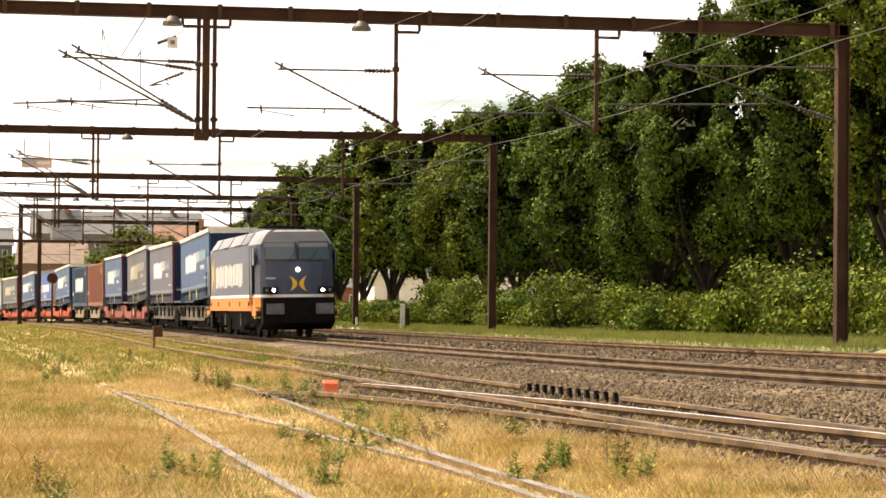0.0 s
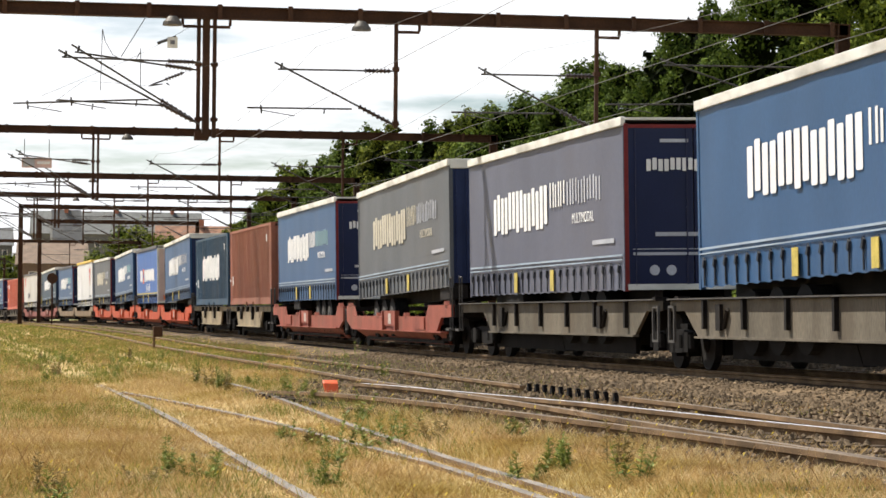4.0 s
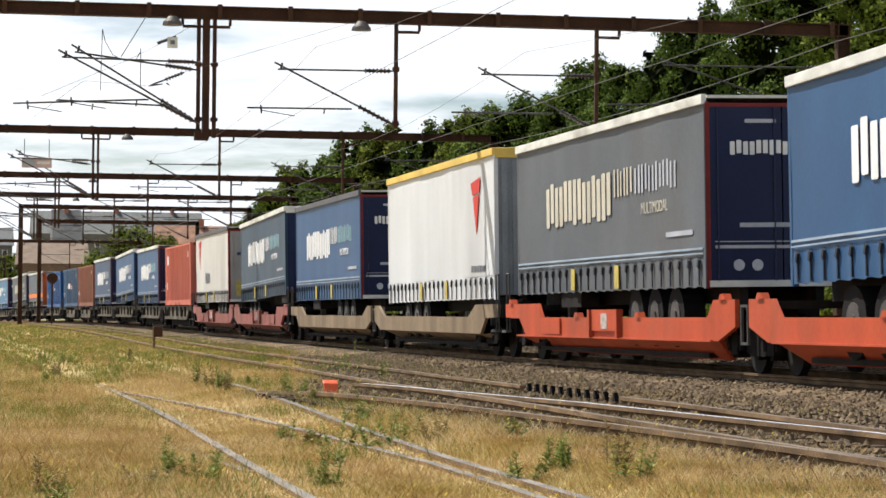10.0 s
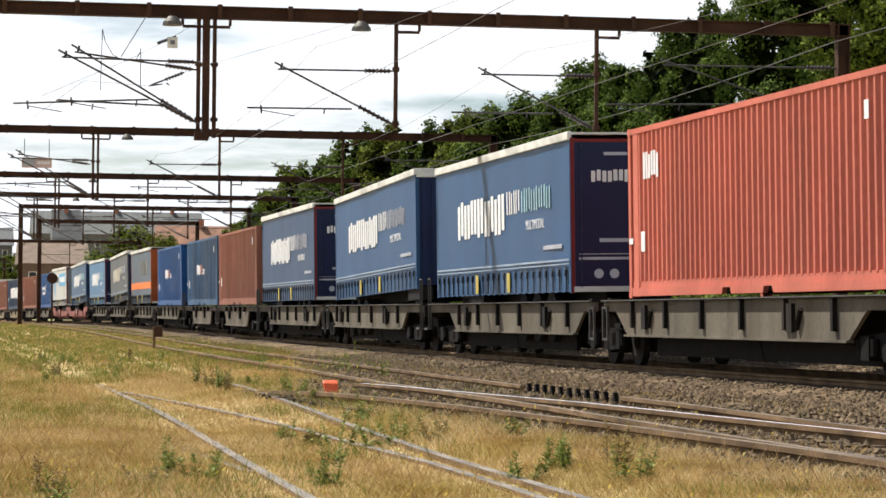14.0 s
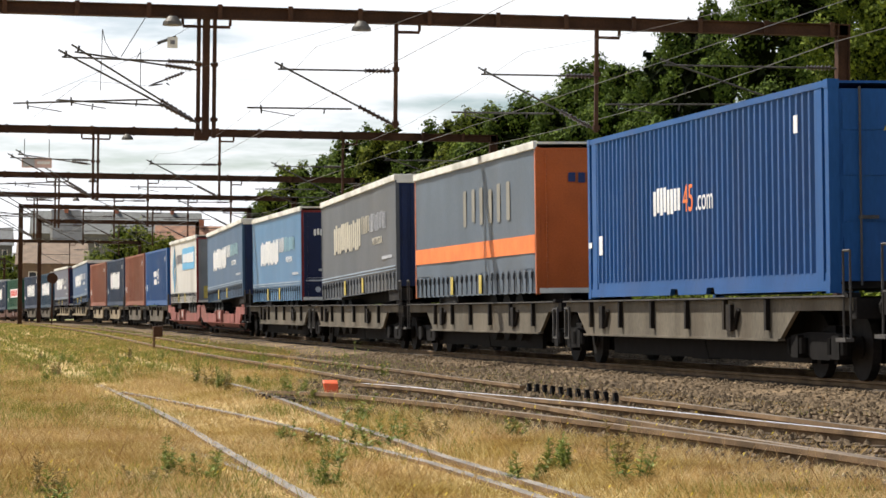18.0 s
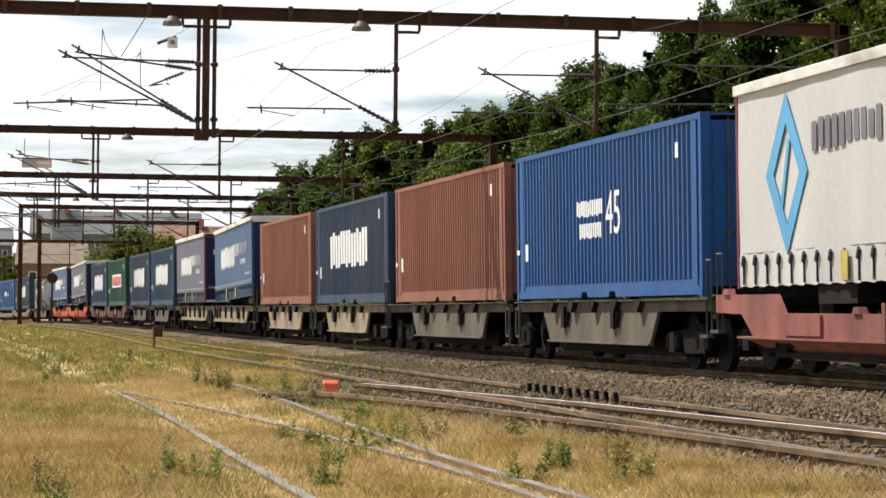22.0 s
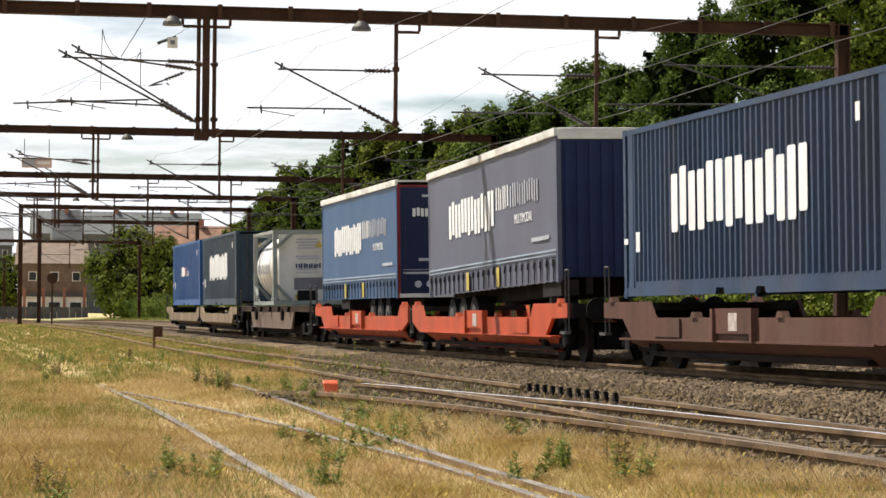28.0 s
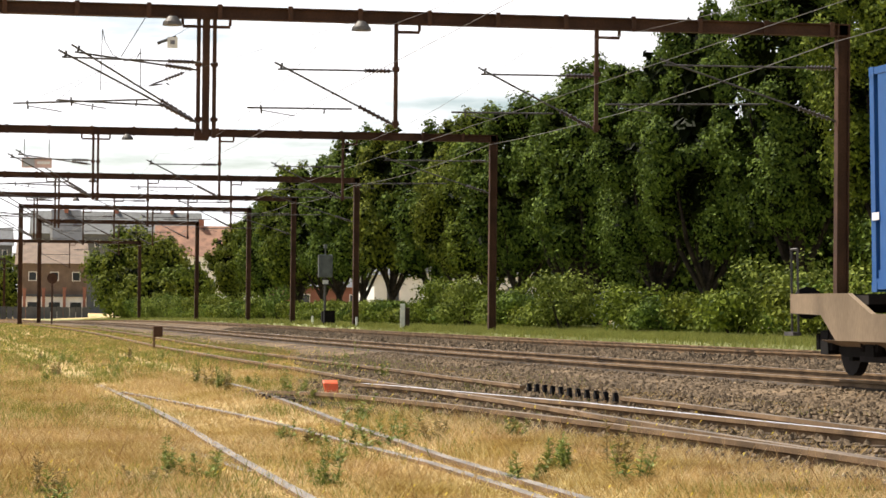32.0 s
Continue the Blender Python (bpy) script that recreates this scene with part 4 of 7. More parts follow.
def trailer(colour, left, doors, mark, label, trim="white_trim", end=None, frame_mat=None, stripe=True, tabs=(0.36, 0.60), skirt=None, heights=None, tilt_up=None):
    """A curtain-sided semi-trailer. doors: its doors face the train's front and it stands level; else its front board does, raised on the hitch."""
    t = thing("semi_trailer", label, "semi-trailer", "semi-trailers")
    length = 13.8
    h = length / 2
    m = CURTAIN[colour]
    zb, zt = heights or ((1.30, 4.33) if doors else (1.41, 4.37))
    zs = zb + 0.52
    for s in (-1, 1):
        verts, faces = [], []
        n, rows_ = 60, 9
        rnd = random.Random(int(left) + s)
        ph = [rnd.uniform(0, 6.28) for _ in range(6)]
        for i in range(n + 1):
            x = -h + 0.08 + (length - 0.16) * i / n
            for j in range(rows_ + 1):
                z = zs + (zt - 0.16 - zs) * j / rows_
                wob = 0.005 * math.sin(x * 1.1 + ph[0] + z) + 0.004 * math.sin(x * 2.7 + ph[1]) + 0.003 * math.sin(z * 3 + x * 0.6 + ph[2])
                verts.append((x, s * (1.25 + wob), z))
        for i in range(n):
            for j in range(rows_):
                a = i * (rows_ + 1) + j
                faces.append((a, a + rows_ + 1, a + rows_ + 2, a + 1))
        cu = plain_part("curtain", verts, faces, m, t)
        for f in cu.data.polygons:
            f.use_smooth = True
        verts, faces = [], []
        n = 92
        for i in range(n + 1):
            x = -h + 0.08 + (length - 0.16) * i / n
            w_ = 0.012 * math.sin(i * math.pi / 2)
            sag = 0.035 * abs(math.sin(i * math.pi / 4 + 0.3))
            verts += [(x, s * (1.247 + w_ * 0.3), zs), (x, s * (1.252 + w_), zs - 0.22), (x, s * (1.245 + w_), zb + sag)]
        for i in range(n):
            for j in range(2):
                faces.append((3 * i + j, 3 * i + j + 1, 3 * i + j + 4, 3 * i + j + 3))
        sk = plain_part("curtain_hem", verts, faces, M[skirt] if skirt else m, t)
        for f in sk.data.polygons:
            f.use_smooth = True
        for k in range(24):
            x = -h + 0.35 + (length - 0.7) * k / 23
            bm = bm_new()
            add_box(bm, x - 0.018, x + 0.018, s * 1.27 - 0.01, s * 1.27 + 0.01, zb + 0.05, zs - 0.03)
            add_prism(bm, [(x - 0.05, zs - 0.17), (x + 0.02, zs - 0.20), (x + 0.07, zs - 0.07), (x + 0.02, zs - 0.04)], s * 1.262, s * 1.30)
            part("buckle_strap", bm, M["strap"], t)
        if stripe:
            bm = bm_new()
            for z, w_ in ((zs + 0.09, 0.035), (zs + 0.02, 0.022)):
                add_box(bm, -h + 0.1, h - 0.1, s * 1.272 - 0.004, s * 1.272 + 0.004, z, z + w_)
            part("hem_stripe", bm, M["hem_pale"], t, "pale stripe above the hem")
        for f in tabs:
            x = -h + length * f
            box_part("yellow_tab", (x - 0.14, x + 0.14, s * 1.295 - 0.006, s * 1.295 + 0.006, zb + 0.06, zs - 0.06), M["yellow"], t, "yellow fabric tab")
        bm = bm_new()
        add_box(bm, -h, h, s * 1.25 - 0.05, s * 1.25 + 0.035, zt - 0.16, zt)
        part("roof_rail", bm, M[trim], t, bevel=0.015)
        bm = bm_new()
        add_box(bm, -h + 0.1, h - 0.1, s * 0.62 - 0.07, s * 0.62 + 0.07, zb - 0.22, zb + 0.15)
        part("chassis_beam", bm, PAINT["frame"], t)
        for e in (-1, 1):
            box_part("corner_post", (min(e * h, e * (h - 0.1)), max(e * h, e * (h - 0.1)), min(s * 1.17, s * 1.26), max(s * 1.17, s * 1.26), zb, zt - 0.15), M[frame_mat] if frame_mat else m, t)
    bm = bm_new()
    add_box(bm, -h + 0.02, h - 0.02, -1.2, 1.2, zt - 0.06, zt - 0.015)
    part("roof", bm, M["white_trim"], t)
    box_part("load_floor", (-h + 0.05, h - 0.05, -1.22, 1.22, zb + 0.15, zb + 0.27), PAINT["frame"], t)
    box_part("rear_board" if not doors else "front_board", (-h, -h + 0.05, -1.2, 1.2, zb + 0.15, zt - 0.1), M["front_grey"], t)
    end = end or ("door_navy" if doors else "front_navy")
    if doors:
        for y0, y1 in ((-1.17, -0.01), (0.01, 1.17)):
            d = box_part("door", (h - 0.06, h, y0, y1, zb + 0.12, zt - 0.18), M[end], t, bevel=0.01)
            bm = bm_new()
            for y in (y0 + 0.12, y1 - 0.12):
                add_rod(bm, (h + 0.02, y, zb + 0.1), (h + 0.02, y, zt - 0.2), 0.014)
            part("lock_rod", bm, M[end], d)
        bm = bm_new()
        for y in (-1.21, 1.21):
            add_box(bm, h - 0.05, h + 0.012, y - 0.035, y + 0.035, zb, zt - 0.12)
        add_box(bm, h - 0.05, h + 0.012, -1.2, 1.2, zt - 0.2, zt - 0.14)
        part("door_frame", bm, M[frame_mat or "red_trim"], t)
        bm = bm_new()
        add_box(bm, h - 0.05, h + 0.03, -1.2, 1.2, zb + 0.02, zb + 0.12)
        part("rear_bumper", bm, M["white_trim"], t)
        if end == "door_navy":
            brand_bars(t, -0.75, 0.75, zt - 0.95, zt - 0.72, 0, M["logo_white"], 7, seed=3, place=Matrix.Translation((h + 0.022, -0.1, 0)) @ pose(0, 0, 0, 0, 0, 90))
            for y0, y1, z0, z1 in ((-1.1, 1.1, zb + 0.62, zb + 0.67), (-1.1, 1.1, zb + 0.72, zb + 0.735), (-0.7, 0.9, zb + 0.95, zb + 1.02), (-0.6, -0.1, zt - 0.45, zt - 0.39)):
                box_part("door_stripe", (h + 0.004, h + 0.010, y0, y1, z0, z1), M["logo_fade"], t)
            bm = bm_new()
            for y in (-0.72, -0.42):
                add_rod(bm, (h + 0.001, y, zb + 0.36), (h + 0.008, y, zb + 0.36), 0.09, 16)
            part("round_sign", bm, M["logo_fade"], t)
    else:
        bm = bm_new()
        add_box(bm, h - 0.05, h - 0.02, -1.18, 1.18, zb + 0.1, zt - 0.12)
        fw = part("front_wall", bm, M[end], t)
        k = -1.1
        while k < 1.1:
            box_part("rib", (h - 0.02, h + 0.015, k, k + 0.13, zb + 0.1, zt - 0.3), M[end], fw)
            k += 0.24
        bm = bm_new()
        add_box(bm, h - 0.05, h + 0.03, -1.23, 1.23, zt - 0.22, zt)
        part("front_cap", bm, M[trim], t, bevel=0.02)
        for y, z in ((0.55, zb + 0.5), (0.85, zb + 0.95)):
            box_part("sticker", (h + 0.016, h + 0.02, y - 0.12, y + 0.12, z, z + 0.16), M["yellow"], t, "yellow sticker")
    ax = (h - 4.8, h - 3.5, h - 2.2) if doors else (-h + 2.3, -h + 3.6, -h + 4.9)
    zw = 0.86
    for x in ax:
        for s in (-1, 1):
            bm = bm_new()
            add_rod(bm, (x, s * 0.78, zw), (x, s * 1.14, zw), 0.50, 20)
            wh = part("wheel", bm, M["black"], t)
            bm = bm_new()
            add_rod(bm, (x, s * 1.1, zw), (x, s * 1.16, zw), 0.28, 14)
            add_rod(bm, (x, s * 1.16, zw), (x, s * 1.19, zw), 0.13, 10)
            part("rim", bm, M["galv"], wh)
    for s in (-1, 1):
        bm = bm_new()
        add_box(bm, ax[0] - 0.65, ax[2] + 0.65, min(s * 0.8, s * 1.2), max(s * 0.8, s * 1.2), zb + 0.08, zb + 0.12)
        part("mudguard", bm, M["front_grey"], t)
        lx = -h + 2.6 if doors else h - 2.6
        bm = bm_new()
        add_box(bm, lx - 0.08, lx + 0.08, s * 0.75 - 0.08, s * 0.75 + 0.08, zb - 0.62, zb + 0.1)
        part("landing_leg", bm, M["galv"], t)
        box_part("pallet_box", (lx + 1.0, lx + 2.6, min(s * 0.85, s * 1.2), max(s * 0.85, s * 1.2), zb - 0.25, zb + 0.05), PAINT["frame"], t)
    if mark:
        mark(t, -1.267, zb)
    MOVING.append((t, left + h, tilt_up if tilt_up is not None else 0.1 if doors else 0.95))
    return t


def mark_trailer(main, second, split=True):
    """The carrier's mark: a large block word, a smaller one beside it and a line of small letters below."""
    def f(t, face, zb):
        brand_bars(t, -4.2, 1.0, zb + 1.28, zb + 2.12, face, M[main], 7, seed=3)
        if split:
            brand_bars(t, 1.15, 2.5, zb + 1.66, zb + 2.14, face, M[main], 3, seed=8, cut=0.45, gap=0.22)
            brand_bars(t, 2.6, 5.35, zb + 1.66, zb + 2.14, face, M[second], 6, seed=9, cut=0.45, gap=0.25)
            writing("MULTIMODAL", 0.27, M[main], "line_of_text", t, pose(3.0, face - 0.001, zb + 1.30, 90, 0, 0), "small white lettering")
        box_part("phone_bar", (4.6, 6.2, face - 0.002, face + 0.004, zb + 0.86, zb + 0.94), M["logo_fade"], t)
    return f


# ---- locomotive ----
M["loco_grey"] = mat("dark_grey_loco_paint", (0.046, 0.060, 0.100), 0.42, 0, 0.05, 0.6, 30, spec=0.3)
M["loco_roof"] = mat("dusty_grey_loco_roof", (0.24, 0.24, 0.255), 0.55, 0, 0.1, 0.8, 30, spec=0.25)
M["roof_panel"] = mat("grey_roof_panel_paint", (0.20, 0.205, 0.225), 0.5, 0, 0.12, 0.8, 30, dirt=0.25, spec=0.25)
M["loco_orange"] = mat("orange_loco_paint", (0.64, 0.20, 0.04), 0.5, 0, 0.05, 0.8, 30, spec=0.2)
M["loco_yellow"] = mat("yellow_emblem_paint", (0.72, 0.44, 0.03), 0.4, 0, 0.05)
M["glass"] = glass("cab_glass", (0.075, 0.105, 0.120))
M["lamp"] = glow("headlamp", (1.0, 0.92, 0.75), 4.0)
HALF = 8.95
M["buffer_grey"] = mat("worn_grey_buffer", (0.11, 0.11, 0.115), 0.6, 0.2, 0.2, 3, 40)


def loco_outline(nose, w):
    """Half plan of the body from the nose to the middle, mirrored to a full outline."""
    q = [(HALF + nose, 0.0), (HALF + nose - 0.03, 0.45), (HALF + nose - 0.12, 0.88), (HALF + nose * 0.7 - 0.16, w - 0.36), (HALF + nose * 0.3 - 0.2, w - 0.20), (HALF - 0.5, w - 0.09), (HALF - 1.9, w)]
    front = [(x, -y) for x, y in q]
    left = front + [(-x, -y) for x, y in q[::-1]]
    right = [(-x, y) for x, y in q[1:]] + q[:0:-1]
    return left + right


def loco_slice(name, levels, material, parent, label="", cap=False):
    bm = bm_new()
    rings = [[bm.verts.new((x, y, z)) for x, y in loco_outline(nose, w)] for z, nose, w in levels]
    n = len(rings[0])
    for a, b in zip(rings, rings[1:]):
        for k in range(n):
            bm.faces.new((a[k], a[(k + 1) % n], b[(k + 1) % n], b[k]))
    bm.faces.new(rings[-1])
    bm.faces.new(rings[0][::-1])
    return part(name, bm, material, parent, label)


def locomotive(front):
    L = thing("electric_locomotive", "dark grey and orange electric locomotive with lit headlamps", "locomotive")
    loco_slice("skirt", [(0.98, 0.42, 1.48), (1.46, 0.50, 1.485)], M["loco_orange"], L, "orange lower body band")
    loco_slice("stripe", [(1.46, 0.51, 1.49), (1.56, 0.52, 1.49)], M["white"], L, "white waist stripe")
    loco_slice("body", [(1.56, 0.50, 1.485), (2.1, 0.47, 1.485), (2.72, 0.38, 1.48), (3.36, 0.05, 1.455)], M["loco_grey"], L)
    loco_slice("roof", [(3.36, 0.05, 1.455), (3.58, -0.05, 1.33), (3.80, -0.12, 1.17), (3.87, -0.22, 1.02)], M["loco_roof"], L, "dusty grey cab roof")
    # cover the front of the lower band with black, as the buffer beam is
    for e in (-1, 1):
        bm = bm_new()
        add_prism(bm, [(e * (HALF - 0.35), 0.30), (e * (HALF + 0.62), 0.55), (e * (HALF + 0.58), 1.45), (e * (HALF - 0.35), 1.45)], -1.28, 1.28)
        part("buffer_beam", bm, M["steel_dark"], L, "black buffer beam and plough")
        for y in (-0.875, 0.875):
            bm = bm_new()
            add_rod(bm, (e * (HALF + 0.5), y, 1.05), (e * (HALF + 0.95), y, 1.05), 0.13, 12)
            add_prism(bm, [(e * (HALF + 0.95), 0.86), (e * (HALF + 1.02), 0.86), (e * (HALF + 1.02), 1.24), (e * (HALF + 0.95), 1.24)], y - 0.31, y + 0.31)
            part("buffer", bm, M["buffer_grey"], L)
        for y in (-1.0, 1.0):
            bm = bm_new()
            add_box(bm, min(e * (HALF + 0.2), e * (HALF + 0.52)), max(e * (HALF + 0.2), e * (HALF + 0.52)), y - 0.26, y + 0.26, 1.585, 1.83)
            part("lamp_housing", bm, M["black"], L, bevel=0.03)
            for dy in (-0.13, 0.13):
                bm = bm_new()
                yy = y + dy
                add_rod(bm, (e * (HALF + 0.50), yy, 1.71), (e * (HALF + 0.55), yy, 1.71), 0.06, 14)
                part("headlamp", bm, M["lamp"] if (dy * y < 0 or e < 0) and e > 0 else M["glass"], L, "lit round headlamp" if e > 0 and dy * y < 0 else "")
        bm = bm_new()
        add_rod(bm, (e * (HALF + 0.36), 0, 2.44), (e * (HALF + 0.47), 0, 2.44), 0.075, 14)
        part("headlamp", bm, M["lamp"] if e > 0 else M["glass"], L, "lit round top headlamp")
        # windscreen panes and pillar, lying on the raked front
        for y0, y1 in ((-1.16, -0.05), (0.05, 1.16)):
            bm = bm_new()
            v = []
            for z, back in ((2.80, 0.345), (3.42, 0.03)):
                for y in (y0, y1):
                    d = 0.10 * max(0, abs(y) - 0.45) / 0.5
                    v.append((e * (HALF + back - d + 0.035), y, z))
            add = [bm.verts.new(p) for p in (v[0], v[1], v[3], v[2])]
            bm.faces.new(add)
            part("windscreen", bm, M["glass"], L, "dark raked windscreen pane")
            bm = bm_new()
            for p, q in ((0, 1), (1, 3), (3, 2), (2, 0)):
                add_rod(bm, v[p], v[q], 0.03, 5)
            part("screen_frame", bm, M["galv"], L)
            lo, hi = Vector(v[0]), Vector(v[2])
            lo2, hi2 = Vector(v[1]), Vector(v[3])
            out = Vector((e * 0.012, 0, 0))
            bm = bm_new()
            bm.faces.new([bm.verts.new(p + out) for p in (lo.lerp(hi, 0.72), lo2.lerp(hi2, 0.72), lo2.lerp(hi2, 0.97), lo.lerp(hi, 0.97))])
            part("sun_blind", bm, M["loco_roof"], L, "grey sun blind behind the windscreen")
        bm = bm_new()
        for y in (-0.35, 0.4):
            add_rod(bm, (e * (HALF + 0.42), y, 2.72), (e * (HALF + 0.25), y + 0.35, 3.15), 0.012, 4)
        part("wiper", bm, M["black"], L)
        # yellow emblem: two facing crescents
        for s in (-1, 1):
            bm = bm_new()
            for k in range(8):
                z0, z1 = 1.68 + 0.52 * k / 8, 1.68 + 0.52 * (k + 1) / 8
                def edge(z, r):
                    u = (z - 1.94) / 0.26
                    return 0.27 - r * (1 - u * u)
                pts = [(e * (HALF + 0.52), s * (edge(z0, 0.10) + 0.03), z0), (e * (HALF + 0.52), s * edge(z0, 0.24), z0), (e * (HALF + 0.52), s * edge(z1, 0.24), z1), (e * (HALF + 0.52), s * (edge(z1, 0.10) + 0.03), z1)]
                bm.faces.new([bm.verts.new(p) for p in pts])
            part("emblem", bm, M["loco_yellow"], L, "yellow crescent emblem")
        box_part("number_bar", (e * (HALF + 0.49) - 0.02, e * (HALF + 0.49) + 0.012, -1.15, -0.8, 2.1, 2.17), M["logo_fade"], L)
        for s in (-1, 1):
            bm = bm_new()
            add_rod(bm, (e * (HALF - 0.28), s * 1.53, 1.6), (e * (HALF - 0.28), s * 1.53, 2.6), 0.02, 5)
            part("grab_rail", bm, M["black"], L)
            d = box_part("cab_door", (min(e * (HALF - 1.55), e * (HALF - 0.85)), max(e * (HALF - 1.55), e * (HALF - 0.85)), s * 1.487 - 0.01, s * 1.487 + 0.01, 1.6, 3.25), M["loco_grey"], L)
            bm = bm_new()
            add_box(bm, min(e * (HALF - 1.58), e * (HALF - 1.53)), max(e * (HALF - 1.58), e * (HALF - 1.53)), s * 1.495 - 0.012, s * 1.495 + 0.012, 1.2, 3.28)
            add_box(bm, min(e * (HALF - 0.88), e * (HALF - 0.83)), max(e * (HALF - 0.88), e * (HALF - 0.83)), s * 1.495 - 0.012, s * 1.495 + 0.012, 1.2, 3.28)
            part("door_seam", bm, M["black"], d)
            box_part("side_window", (min(e * (HALF - 0.74), e * (HALF - 0.40)), max(e * (HALF - 0.74), e * (HALF - 0.40)), s * 1.478 - 0.012, s * 1.478 + 0.012, 2.62, 3.22), M["glass"], L, "dark cab side window")
            bm = bm_new()
            for z in (0.72, 1.08):
                add_box(bm, min(e * (HALF - 0.35), e * (HALF + 0.1)), max(e * (HALF - 0.35), e * (HALF + 0.1)), min(s * 1.3, s * 1.5), max(s * 1.3, s * 1.5), z, z + 0.05)
            part("step", bm, M["yellow"], L, "yellow-edged step")
    for s in (-1, 1):
        for x in (-6.8, -4.1, 0.2, 3.9, 6.9):
            box_part("socket", (x - 0.09, x + 0.09, s * 1.492 - 0.01, s * 1.492 + 0.01, 1.15, 1.32), M["steel_dark"], L)
        brand_bars(L, -4.9, 5.0, 1.86, 2.74, s * 1.489, M["white"], 10, seed=11, cut=0.42, gap=0.22)
        for g in (-1, 1):
            bm = bm_new()
            for k in range(10):
                z0, z1 = 1.72 + 1.35 * k / 10, 1.72 + 1.35 * (k + 1) / 10
                def edge2(z, r):
                    u = (z - 2.395) / 0.675
                    return 0.55 - r * (1 - u * u)
                pts = [(-6.1 + g * edge2(z0, 0.18), s * 1.4905, z0), (-6.1 + g * (edge2(z0, 0.42) - 0.05), s * 1.4905, z0), (-6.1 + g * (edge2(z1, 0.42) - 0.05), s * 1.4905, z1), (-6.1 + g * edge2(z1, 0.18), s * 1.4905, z1)]
                bm.faces.new([bm.verts.new(p) for p in pts])
            part("emblem", bm, M["loco_yellow"], L, "tall yellow crescent emblem")
        bm = bm_new()
        add_prism(bm, [(-HALF - 0.1, 0.98), (-HALF - 0.1, 0.80), (-HALF + 1.0, 0.80), (-HALF + 1.15, 0.98)], s * 1.44, s * 1.48)
        add_prism(bm, [(HALF + 0.05, 0.98), (HALF + 0.05, 0.80), (HALF - 1.0, 0.80), (HALF - 1.15, 0.98)], s * 1.44, s * 1.48)
        part("skirt_corner", bm, M["loco_orange"], L)
        for k in range(6):
            x0_, x1_ = -6.6 + 2.2 * k + 0.03, -6.6 + 2.2 * (k + 1) - 0.03
            proud = 0.02 if k % 2 else 0.045
            verts = [(x, s * (w_ + e), z + e * 0.6) for e in (-0.03, proud) for x, w_, z in ((x0_, 1.44, 3.40), (x1_, 1.44, 3.40), (x1_, 1.19, 3.79), (x0_, 1.19, 3.79))]
            plain_part("roof_panel", verts, [(0, 1, 2, 3), (4, 5, 6, 7), (0, 1, 5, 4), (1, 2, 6, 5), (2, 3, 7, 6), (3, 0, 4, 7)], M["roof_panel"] if k % 3 else M["loco_roof"], L, "sloping grey roof panel")
        for x in (-5.5, -2.0, 1.5, 4.8):
            box_part("gutter", (x - 1.6, x + 1.6, min(s * 1.42, s * 1.45), max(s * 1.42, s * 1.45), 3.34, 3.38), M["black"], L)
    for x in (-5.2, 5.2):
        for dx in (-1.3, 1.3):
            for s in (-1, 1):
                bm = bm_new()
                add_rod(bm, (x + dx, s * 0.68, 0.6), (x + dx, s * 0.81, 0.6), 0.6, 24)
                add_rod(bm, (x + dx, s * 0.81, 0.6), (x + dx, s * 1.05, 0.6), 0.2, 12)
                part("wheel", bm, M["wheel"], L)
        for s in (-1, 1):
            bm = bm_new()
            add_prism(bm, [(x - 2.1, 0.75), (x - 1.9, 0.5), (x - 0.7, 0.45), (x + 0.7, 0.45), (x + 1.9, 0.5), (x + 2.1, 0.75), (x + 1.5, 0.95), (x - 1.5, 0.95)], s * 0.98, s * 1.08)
            for dx in (-1.75, -0.85, 0.85, 1.75):
                add_rod(bm, (x + dx, s * 1.15, 0.5), (x + dx, s * 1.15, 1.0), 0.1, 8)
            for dx in (-0.35, 0.35, -1.3, 1.3):
                add_rod(bm, (x + dx, s * 1.2, 0.35), (x + dx + 0.1, s * 1.2, 0.95), 0.035, 6)
            part("bogie_frame", bm, M["frame_grey"], L)
            bm = bm_new()
            xx = x + (2.4 if x < 0 else -2.4)
            add_box(bm, xx - 0.18, xx + 0.18, min(s * 1.15, s * 1.35), max(s * 1.15, s * 1.35), 0.42, 0.85)
            part("sand_box", bm, M["galv"], L)
            for lx in (-HALF + 0.75, HALF - 1.2):
                bm = bm_new()
                for q in (-0.2, 0.2):
                    add_box(bm, lx + q - 0.02, lx + q + 0.02, s * 1.45 - 0.02, s * 1.45 + 0.02, 0.42, 0.98)
                for z in (0.44, 0.7):
                    add_box(bm, lx - 0.2, lx + 0.2, s * 1.45 - 0.05, s * 1.45 + 0.02, z, z + 0.03)
                part("ladder", bm, M["galv"], L)
    box_part("underframe", (-HALF + 0.4, HALF - 0.4, -1.2, 1.2, 0.72, 0.98), M["steel_dark"], L)
    box_part("transformer", (-2.2, 2.2, -1.15, 1.15, 0.25, 0.75), M["steel_dark"], L)
    box_part("roof_deck", (-HALF + 1.9, HALF - 1.9, -1.26, 1.26, 3.36, 3.6), M["loco_roof"], L)
    # pantograph raised at the rear, another folded at the front
    bm = bm_new()
    add_rod(bm, (-4.9, 0, 3.75), (-6.4, 0, 4.5), 0.05, 6)
    for s in (-1, 1):
        add_rod(bm, (-6.4, 0, 4.5), (-5.1, s * 0.5, 5.38), 0.03, 6)
    add_box(bm, -6.6, -4.4, -0.5, 0.5, 3.66, 3.72)
    part("pantograph_arm", bm, M["galv"], L, "raised pantograph arm")
    bm = bm_new()
